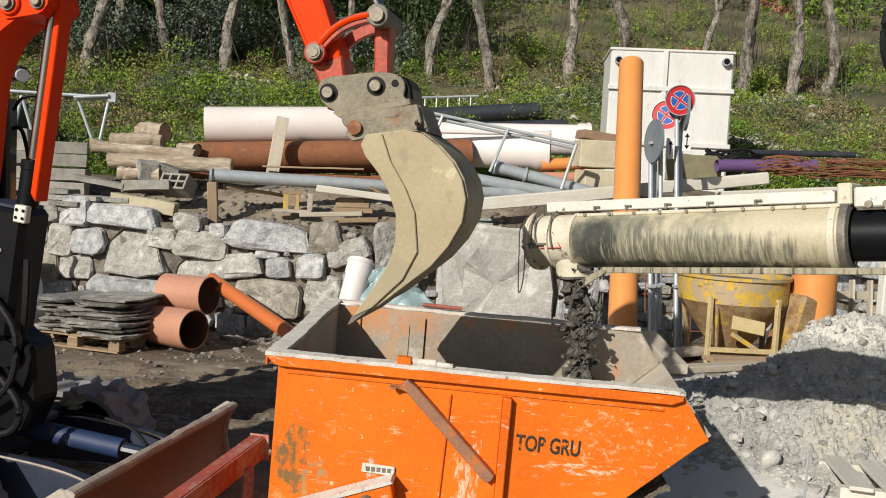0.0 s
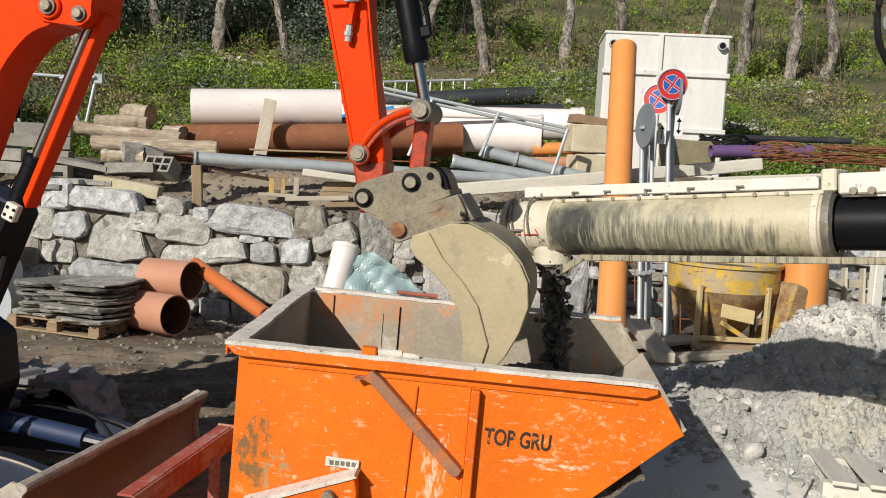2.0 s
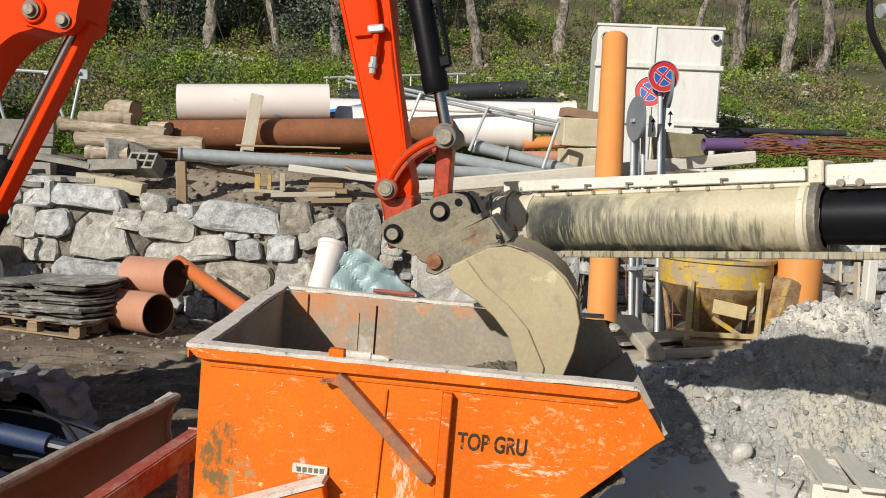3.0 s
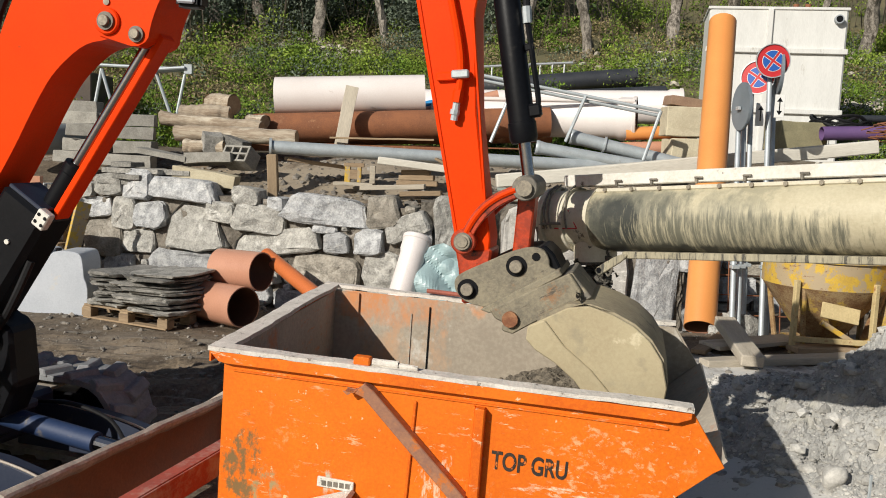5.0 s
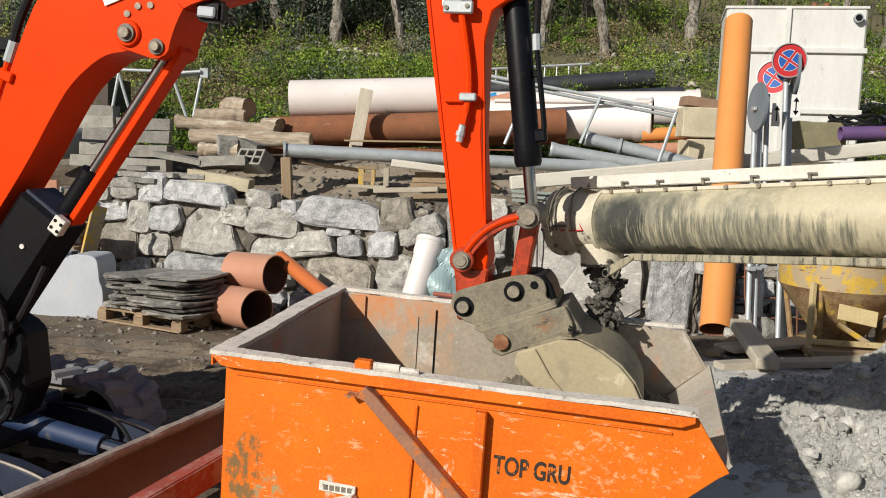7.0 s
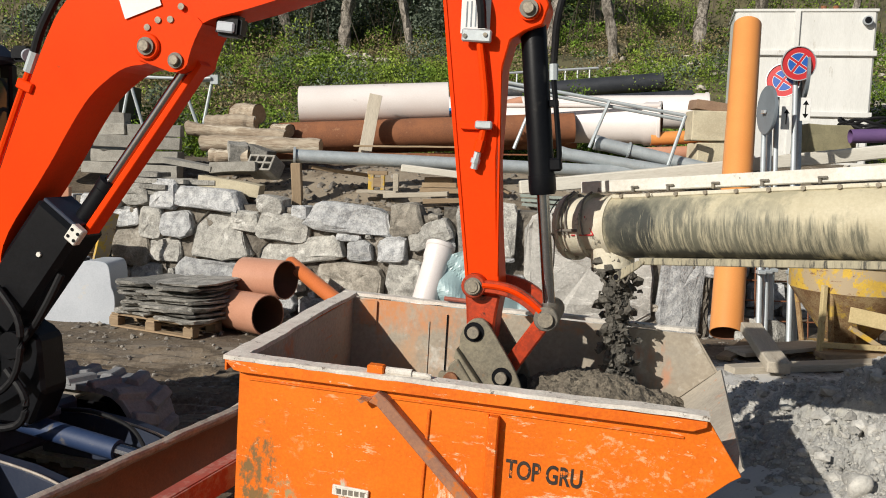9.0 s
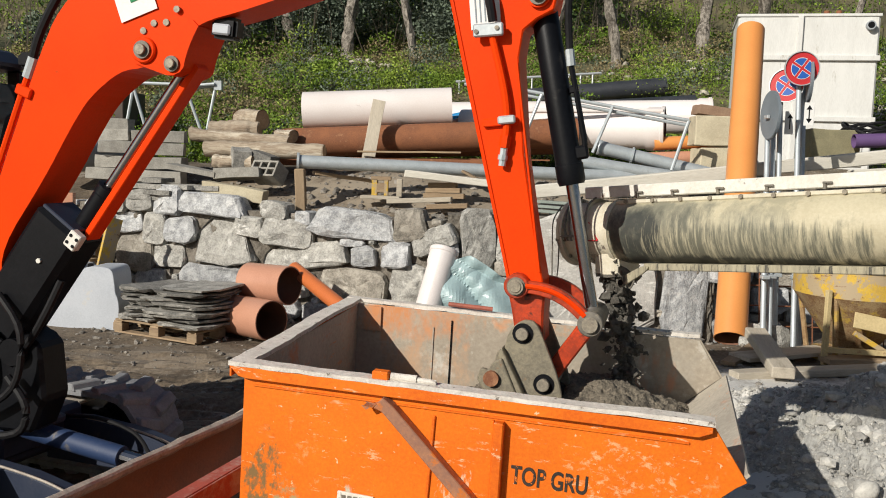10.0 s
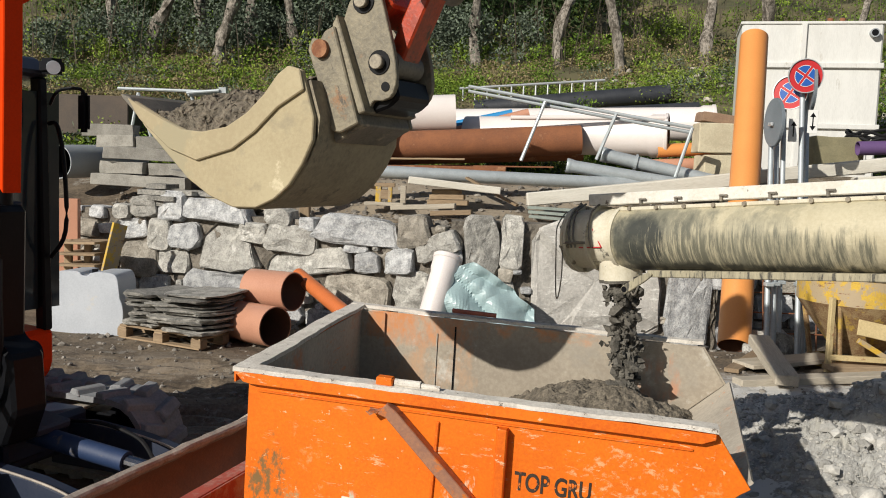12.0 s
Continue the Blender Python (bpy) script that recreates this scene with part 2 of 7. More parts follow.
TANK = surf("dirty_white_tank", (0.68, 0.68, 0.65), (0.60, 0.60, 0.57), 2.5, 0.6, 0, 0.06, 40, (0.36, 0.33, 0.27), 3.0, 0.60, stretch=(2.0, 2.0, 0.4))
GLASS_DARK = surf("cab_glass", (0.03, 0.045, 0.05), (0.035, 0.05, 0.055), 2.0, 0.04, 0, 0.0)
ROOF_TILE = surf("red_roof_tile", (0.42, 0.17, 0.09), (0.33, 0.125, 0.07), 3.0, 0.9, 0, 0.3, 30)
PLASTER = surf("house_plaster", (0.55, 0.47, 0.36), (0.48, 0.41, 0.31), 2.0, 0.9, 0, 0.1)
TRUNK = surf("pale_bark", (0.34, 0.305, 0.26), (0.09, 0.078, 0.062), 6.0, 0.95, 0, 1.0, 24, (0.06, 0.05, 0.038), 4.5, 0.53, stretch=(1, 1, 0.55))
TWIG = surf("dry_twigs", (0.2, 0.165, 0.12), (0.13, 0.105, 0.075), 3.0, 0.95, 0, 0.2)
LEAF_GREEN = leaf("fresh_green_leaves", (0.085, 0.155, 0.018), (0.16, 0.24, 0.035))
LEAF_LIME = leaf("young_green_leaves", (0.17, 0.25, 0.03), (0.25, 0.32, 0.06))
LEAF_GREY = leaf("grey_green_leaves", (0.095, 0.125, 0.085), (0.14, 0.17, 0.125))
LEAF_OLIVE = leaf("olive_leaves", (0.085, 0.115, 0.075), (0.13, 0.155, 0.105))
LEAF_DARK = leaf("dark_evergreen_leaves", (0.034, 0.062, 0.022), (0.06, 0.095, 0.032))
LEAF_DRY = leaf("dry_grass", (0.27, 0.22, 0.12), (0.19, 0.155, 0.08))


def ground_material():
    """Damp grey-brown yard earth, turning to grass soil where the ground climbs to the bank."""
    m = surf("ground_earth", (0.20, 0.155, 0.105), (0.075, 0.056, 0.038), 2.6, 0.9, 0, 1.0, 26, (0.27, 0.245, 0.205), 2.4, 0.57)
    n, l = m.node_tree.nodes, m.node_tree.links
    b = n["Principled BSDF"]
    tc = n.new("ShaderNodeTexCoord")
    sep = n.new("ShaderNodeSeparateXYZ")
    l.new(tc.outputs["Object"], sep.inputs[0])
    r = n.new("ShaderNodeMapRange")
    r.inputs[1].default_value, r.inputs[2].default_value = 2.0, 2.9
    l.new(sep.outputs[2], r.inputs[0])
    g = n.new("ShaderNodeTexNoise")
    g.inputs["Scale"].default_value, g.inputs["Detail"].default_value = 0.45, 8
    l.new(tc.outputs["Object"], g.inputs["Vector"])
    gr = n.new("ShaderNodeValToRGB")
    e = gr.color_ramp.elements
    e[0].position, e[0].color = 0.36, (0.06, 0.065, 0.03, 1)
    e[1].position, e[1].color = 0.66, (0.20, 0.165, 0.085, 1)
    e.new(0.5).color = (0.12, 0.11, 0.055, 1)
    l.new(g.outputs[0], gr.inputs[0])
    x = n.new("ShaderNodeMix")
    x.data_type = "RGBA"
    l.new(r.outputs[0], x.inputs[0])
    l.new(b.inputs["Base Color"].links[0].from_socket, x.inputs[6])
    l.new(gr.outputs[0], x.inputs[7])
    l.new(x.outputs[2], b.inputs["Base Color"])
    return m


def patches(m, spots, soft=0.04):
    """Stains and other patches with a place of their own: (centre, reach, colour, noise scale, cover, stretch)."""
    n, l = m.node_tree.nodes, m.node_tree.links
    b = n["Principled BSDF"]
    tc = n.new("ShaderNodeTexCoord")
    for at, reach, colour, scale, cover, stretch in spots:
        mp = n.new("ShaderNodeMapping")
        mp.inputs["Scale"].default_value = stretch
        l.new(tc.outputs["Object"], mp.inputs[0])
        t = n.new("ShaderNodeTexNoise")
        t.inputs["Scale"].default_value, t.inputs["Detail"].default_value, t.inputs["Roughness"].default_value = scale, 8.0, 0.7
        l.new(mp.outputs[0], t.inputs["Vector"])
        away = n.new("ShaderNodeVectorMath")
        away.operation = "SUBTRACT"
        away.inputs[1].default_value = at
        l.new(tc.outputs["Object"], away.inputs[0])
        div = n.new("ShaderNodeVectorMath")
        div.operation = "DIVIDE"
        div.inputs[1].default_value = reach
        l.new(away.outputs[0], div.inputs[0])
        ln = n.new("ShaderNodeVectorMath")
        ln.operation = "LENGTH"
        l.new(div.outputs[0], ln.inputs[0])
        near = n.new("ShaderNodeMapRange")
        near.inputs[1].default_value, near.inputs[2].default_value = 0.45, 1.05
        near.inputs[3].default_value, near.inputs[4].default_value = cover + 0.03, -0.22
        l.new(ln.outputs["Value"], near.inputs[0])
        add = n.new("ShaderNodeMath")
        add.operation = "ADD"
        l.new(t.outputs[0], add.inputs[0])
        l.new(near.outputs[0], add.inputs[1])
        f = n.new("ShaderNodeMapRange")
        f.inputs[1].default_value, f.inputs[2].default_value = 0.60 - soft, 0.60 + soft
        l.new(add.outputs[0], f.inputs[0])
        x = n.new("ShaderNodeMix")
        x.data_type = "RGBA"
        l.new(f.outputs[0], x.inputs[0])
        l.new(b.inputs["Base Color"].links[0].from_socket, x.inputs[6])
        x.inputs[7].default_value = (*colour, 1)
        l.new(x.outputs[2], b.inputs["Base Color"])
    return m


HOPPER_FRONT = patches(surf("worn_orange_front", (0.81, 0.19, 0.010), (0.70, 0.14, 0.008), 2.2, 0.55, 0, 0.10, 70, (0.66, 0.36, 0.14), 4.5, 0.62, stain_soft=0.10, scratch=(0.74, 0.50, 0.28), scratch_at=0.60, spec=0.3), [
    ((0.16, 0.0, -0.52), (0.16, 0.3, 0.34), (0.22, 0.13, 0.05), 17.0, 0.05, (1.2, 1, 0.7)),
    ((0.28, 0.0, -0.62), (0.14, 0.3, 0.22), (0.34, 0.27, 0.13), 15.0, 0.03, (1, 1, 0.6)),
    ((0.55, 0.0, -0.58), (0.06, 0.3, 0.20), (0.50, 0.47, 0.36), 12.0, 0.06, (2, 1, 0.5)),
    ((1.0, 0.0, -0.52), (0.13, 0.3, 0.32), (0.74, 0.55, 0.38), 20.0, 0.02, (1.6, 1, 0.5)),
    ((1.70, 0.0, -0.28), (0.5, 0.3, 0.3), (0.74, 0.40, 0.19), 26.0, -0.015, (0.8, 1, 1)),
    ((1.55, 0.0, -0.42), (0.35, 0.3, 0.05), (0.76, 0.58, 0.40), 26.0, 0.03, (0.6, 1, 1.5))], 0.05)
HOPPER_FAR = patches(surf("cement_on_orange_steel", (0.43, 0.375, 0.295), (0.32, 0.275, 0.215), 2.2, 0.88, 0, 0.25, 45, (0.58, 0.54, 0.47), 3.0, 0.56, stain_soft=0.1), [
    ((0.42, 1.44, -0.02), (0.55, 0.3, 0.30), (0.60, 0.26, 0.11), 6.0, 0.10, (1, 1, 0.5)),
    ((0.5, 1.44, -0.35), (0.4, 0.3, 0.4), (0.52, 0.33, 0.20), 6.0, 0.02, (1, 1, 0.5)),
    ((1.15, 1.44, -0.03), (0.6, 0.3, 0.10), (0.66, 0.28, 0.11), 7.0, 0.03, (0.8, 1, 1)),
    ((1.75, 1.44, -0.22), (0.24, 0.3, 0.22), (0.50, 0.27, 0.17), 13.0, 0.03, (1.6, 1, 0.5)),
    ((1.6, 1.44, -0.1), (0.6, 0.3, 0.3), (0.33, 0.30, 0.25), 5.0, 0.02, (0.8, 1, 1))], 0.10)
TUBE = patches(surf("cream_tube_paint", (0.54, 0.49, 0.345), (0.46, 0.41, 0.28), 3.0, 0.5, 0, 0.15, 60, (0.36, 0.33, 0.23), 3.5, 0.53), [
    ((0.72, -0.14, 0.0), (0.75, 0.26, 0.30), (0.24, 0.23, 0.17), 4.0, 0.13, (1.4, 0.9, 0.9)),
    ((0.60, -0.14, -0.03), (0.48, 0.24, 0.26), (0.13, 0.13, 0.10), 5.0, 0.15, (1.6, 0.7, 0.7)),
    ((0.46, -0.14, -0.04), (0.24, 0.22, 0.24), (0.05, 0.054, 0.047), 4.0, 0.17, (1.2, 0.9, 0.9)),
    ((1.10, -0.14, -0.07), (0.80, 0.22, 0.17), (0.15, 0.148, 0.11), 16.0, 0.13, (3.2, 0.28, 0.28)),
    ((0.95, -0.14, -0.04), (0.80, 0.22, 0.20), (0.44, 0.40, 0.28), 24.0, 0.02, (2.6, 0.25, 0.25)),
    # near-black band along the underside, for the tube's whole length
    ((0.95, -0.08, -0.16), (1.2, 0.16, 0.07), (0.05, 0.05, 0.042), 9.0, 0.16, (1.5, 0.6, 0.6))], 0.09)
CREAM_HEAD = surf("cement_splashed_cream_paint", (0.66, 0.62, 0.50), (0.56, 0.51, 0.38), 5.0, 0.6, 0, 0.3, 60, (0.16, 0.145, 0.115), 7.0, 0.60, stain_soft=0.05)
RAIL_STAINED = surf("streaked_cream_rail", (0.40, 0.36, 0.25), (0.27, 0.245, 0.175), 12.0, 0.7, 0, 0.2, 60, (0.07, 0.066, 0.055), 14.0, 0.52, stretch=(3.0, 0.4, 0.4), stain_soft=0.08)
patches(GRAVEL, [((3.30, 4.95, 1.12), (0.50, 0.5, 0.22), (0.60, 0.575, 0.52), 5.0, 0.18, (1, 1, 1)),
                 ((2.45, 6.0, 0.35), (0.50, 0.7, 0.5), (0.62, 0.60, 0.56), 5.0, 0.14, (1, 1, 1)),
                 ((3.0, 4.15, 0.6), (0.75, 0.4, 0.5), (0.46, 0.43, 0.355), 4.0, 0.14, (1, 1, 1))], 0.08)
GROUND = patches(ground_material(), [
    ((2.3, 5.0, 0.2), (2.6, 3.2, 1.0), (0.58, 0.565, 0.53), 2.4, 0.36, (1, 1, 1)),
    ((-2.5, 8.2, 0.0), (3.5, 1.0, 0.8), (0.21, 0.175, 0.135), 3.0, 0.05, (0.5, 1.6, 1)),
    ((-0.5, 11.6, 1.6), (4.5, 1.6, 0.9), (0.30, 0.25, 0.185), 2.5, 0.16, (1, 1, 1))], 0.10)


patches(BUCKET, [((0.26, 0.0, -0.90), (0.42, 0.6, 0.34), (0.36, 0.315, 0.205), 6.0, 0.12, (1, 1, 1)),
                 ((0.55, 0.0, -0.45), (0.2, 0.6, 0.25), (0.60, 0.53, 0.36), 5.0, 0.08, (1, 1, 1))], 0.03)


# ---- mesh helpers ----
def I4():
    return Matrix.Identity(4)


def part(name, bm, material, parent=None, label="", smooth=False):
    """One bmesh as one mesh object, under a thing or a part where one is given."""
    me = bpy.data.meshes.new(name)
    bmesh.ops.recalc_face_normals(bm, faces=bm.faces)
    if smooth:
        for f in bm.faces:
            f.smooth = True
        for e in bm.edges:
            e.smooth = len(e.link_faces) != 2 or e.calc_face_angle(0) < 0.6
    bm.to_mesh(me)
    bm.free()
    me.materials.append(material)
    ob = new(name, me)
    if parent:
        ob.parent = parent
    if label:
        tagged(ob, label)
    return ob


def thing(name, label, category, m=None, group="", kind=""):
    ob = new(name)
    ob.empty_display_size = 0.1
    ob.matrix_basis = m if m is not None else I4()
    return tagged(ob, label, category, group, kind)


def bevel(bm, width, seg=1):
    if width > 0:
        bmesh.ops.bevel(bm, geom=bm.edges[:], offset=width, segments=seg, affect="EDGES", clamp_overlap=True)
    return bm


def merge(a, b, m=None):
    """Adds bmesh b to a, and frees b."""
    if m is not None:
        b.transform(m)
    me = bpy.data.meshes.new("tmp")
    b.to_mesh(me)
    b.free()
    a.from_mesh(me)
    bpy.data.meshes.remove(me)
    return a


def box(sx, sy, sz, m=None, bev=0.0, seg=1):
    bm = bmesh.new()
    bmesh.ops.create_cube(bm, size=1)
    bmesh.ops.scale(bm, vec=(sx, sy, sz), verts=bm.verts)
    bevel(bm, bev, seg)
    if m is not None:
        bm.transform(m)
    return bm


def prism(pts, y0, y1, bev=0.0):
    """A polygon of (x, z) drawn out from y0 to y1."""
    bm = bmesh.new()
    a = [bm.verts.new((x, y0, z)) for x, z in pts]
    b = [bm.verts.new((x, y1, z)) for x, z in pts]
    bm.faces.new(a)
    bm.faces.new(b[::-1])
    for i in range(len(pts)):
        j = (i + 1) % len(pts)
        bm.faces.new((a[j], a[i], b[i], b[j]))
    bmesh.ops.recalc_face_normals(bm, faces=bm.faces)
    return bevel(bm, bev)


def between(p0, p1):
    """The pose at p0 whose z axis points to p1."""
    p0, p1 = Vector(p0), Vector(p1)
    return Matrix.Translation(p0) @ (p1 - p0).to_track_quat("Z", "Y").to_matrix().to_4x4()


def rod(p0, p1, r0, r1=None, n=16, bev=0.0):
    r1 = r0 if r1 is None else r1
    bm = bmesh.new()
    h = (Vector(p1) - Vector(p0)).length
    bmesh.ops.create_cone(bm, cap_ends=True, segments=n, radius1=r0, radius2=r1, depth=h)
    bmesh.ops.translate(bm, vec=(0, 0, h / 2), verts=bm.verts)
    bevel(bm, bev)
    bm.transform(between(p0, p1))
    return bm


def lathe(profile, n=24, m=None):
    """(radius, height) pairs turned round z; a closed ring where first and last pair are the same."""
    bm = bmesh.new()
    rows = [[bm.verts.new((r * math.cos(k * math.tau / n), r * math.sin(k * math.tau / n), z)) for k in range(n)] for r, z in profile]
    for a, b in zip(rows, rows[1:]):
        for k in range(n):
            bm.faces.new((a[k], a[(k + 1) % n], b[(k + 1) % n], b[k]))
    bmesh.ops.remove_doubles(bm, verts=bm.verts, dist=1e-5)
    if m is not None:
        bm.transform(m)
    return bm


def sweep(points, r, n=8):
    """A round hose through points."""
    pts = [Vector(p) for p in points]
    fine = []
    for i in range(len(pts) - 1):
        a, b, c, d = pts[max(i - 1, 0)], pts[i], pts[i + 1], pts[min(i + 2, len(pts) - 1)]
        for k in range(5):
            t = k / 5
            fine.append(0.5 * (2 * b + (c - a) * t + (2 * a - 5 * b + 4 * c - d) * t * t + (3 * b - a - 3 * c + d) * t ** 3))
    fine.append(pts[-1])
    bm = bmesh.new()
    rings = []
    for i, p in enumerate(fine):
        way = (fine[min(i + 1, len(fine) - 1)] - fine[max(i - 1, 0)]).normalized()
        q = way.to_track_quat("Z", "Y")
        rings.append([bm.verts.new(p + q @ Vector((r * math.cos(k * math.tau / n), r * math.sin(k * math.tau / n), 0))) for k in range(n)])
    for a, b in zip(rings, rings[1:]):
        for k in range(n):
            bm.faces.new((a[k], a[(k + 1) % n], b[(k + 1) % n], b[k]))
    bm.faces.new(rings[0][::-1])
    bm.faces.new(rings[-1])
    return bm


def rough(bm, size, amount, seed=0):
    """Uneven: moves each vertex along a noise field."""
    for v in bm.verts:
        v.co += noise.noise_vector(v.co / size + Vector((seed * 7.3, seed * 1.7, 0))) * amount
    return bm


def pipe_thing(name, label, p0, p1, r, wall, material, inner=None, socket=0.0, category="pipe", n=28, group=""):
    """A hollow pipe with an own inside, and a socket at p1 where one is given."""
    ob = thing(name, label, category, between(p0, p1), group)
    h = (Vector(p1) - Vector(p0)).length
    prof = [(r - wall, 0.002), (r, 0.002)]
    if socket:
        prof += [(r, h - socket), (r * 1.1, h - socket + 0.05), (r * 1.1, h - 0.06), (r * 1.16, h - 0.05), (r * 1.16, h - 0.01), (r * 1.1, h), (r * 1.02, h)]
    else:
        prof += [(r, h), (r - wall, h)]
    part("pipe_wall", lathe(prof, n), material, ob, smooth=True)
    part("pipe_inside", lathe([(r - wall + 0.001, 0.003), (r - wall + 0.001, h - 0.001)], n), inner or material, ob, smooth=True)
    return ob


def rounded(pts, times=2):
    """The same outline with its corners cut."""
    for _ in range(times):
        pts = [q for (x0, z0), (x1, z1) in zip(pts, pts[1:] + pts[:1]) for q in ((0.78 * x0 + 0.22 * x1, 0.78 * z0 + 0.22 * z1), (0.22 * x0 + 0.78 * x1, 0.22 * z0 + 0.78 * z1))]
    return pts


def smooth01(t):
    t = min(1.0, max(0.0, t))
    return t * t * (3 - 2 * t)


# ---- ground and wall ----
def wall_y(x):
    """The line of the retaining wall's face."""
    if x < 0:
        return 9.95 - 0.338 * max(x, -5.2)
    if x < 3.2:
        return 9.95
    return 9.95 + 2.3 * smooth01((x - 3.2) / 0.35)


def ground_z(x, y):
    z0 = 0.29 * smooth01((x - 1.2) / 1.1) * smooth01((9.9 - y) / 1.6) * smooth01((y - 3.0) / 1.0)
    z0 += 0.05 * noise.noise(Vector((x * 0.5, y * 0.5, 3.1))) + 0.03 * noise.noise(Vector((x * 2.3, y * 2.3, 1.1)))
    ruts = smooth01((y - 5.4) / 0.8) * smooth01((8.9 - y) / 0.8) * smooth01((1.6 - x) / 0.8)
    z0 += ruts * (0.075 * noise.fractal(Vector((x * 0.9, y * 5.5, 2.0)), 1.0, 2.0, 3) + 0.03 * noise.noise(Vector((x * 7.0, y * 9.0, 4.0))))
    z0 -= 0.06 * smooth01((y - 9.9) / 1.0) * smooth01((x - 3) / 0.4)
    d = y - wall_y(x) - 0.22
    if d <= 0:
        return z0
    up = 1.38 + 0.5 * smooth01(d / 2.2) + 0.25 * smooth01((x - 2) / 3.5) + 0.06 * noise.noise(Vector((x * 1.3, y * 1.3, 7.7)))
    b = max(0.0, y - 15.3)
    up += 0.29 * min(b, 14.7) + 0.05 * x * min(b, 15) / 15 * 0.7 + 0.42 * max(0.0, y - 30) - 0.0 * x
    up += smooth01(b / 3) * 0.35 * noise.noise(Vector((x * 0.35, y * 0.35, 5.0)))
    return z0 + (up - z0) * smooth01(d / 0.18)


def make_ground():
    xs = np.concatenate([np.linspace(-120, -14, 14)[:-1], np.linspace(-14, -6, 14)[:-1], np.linspace(-6, 7, 150)[:-1], np.linspace(7, 16, 18)[:-1], np.linspace(16, 120, 14)])
    ys = np.concatenate([np.linspace(-80, -3, 10)[:-1], np.linspace(-3, 3, 20)[:-1], np.linspace(3, 5, 20)[:-1], np.linspace(5, 9.5, 130)[:-1], np.linspace(9.5, 14, 70)[:-1], np.linspace(14, 34, 40)[:-1], np.linspace(34, 140, 24)])
    verts = [(x, y, ground_z(x, y)) for y in ys for x in xs]
    w = len(xs)
    faces = [(j * w + i, j * w + i + 1, j * w + w + i + 1, j * w + w + i) for j in range(len(ys) - 1) for i in range(w - 1)]
    me = bpy.data.meshes.new("ground")
    me.from_pydata(verts, [], faces)
    me.materials.append(GROUND)
    return tagged(new("ground", me), "damp grey-brown yard earth rising to a grassy bank", "ground", kind="structure")


make_ground()


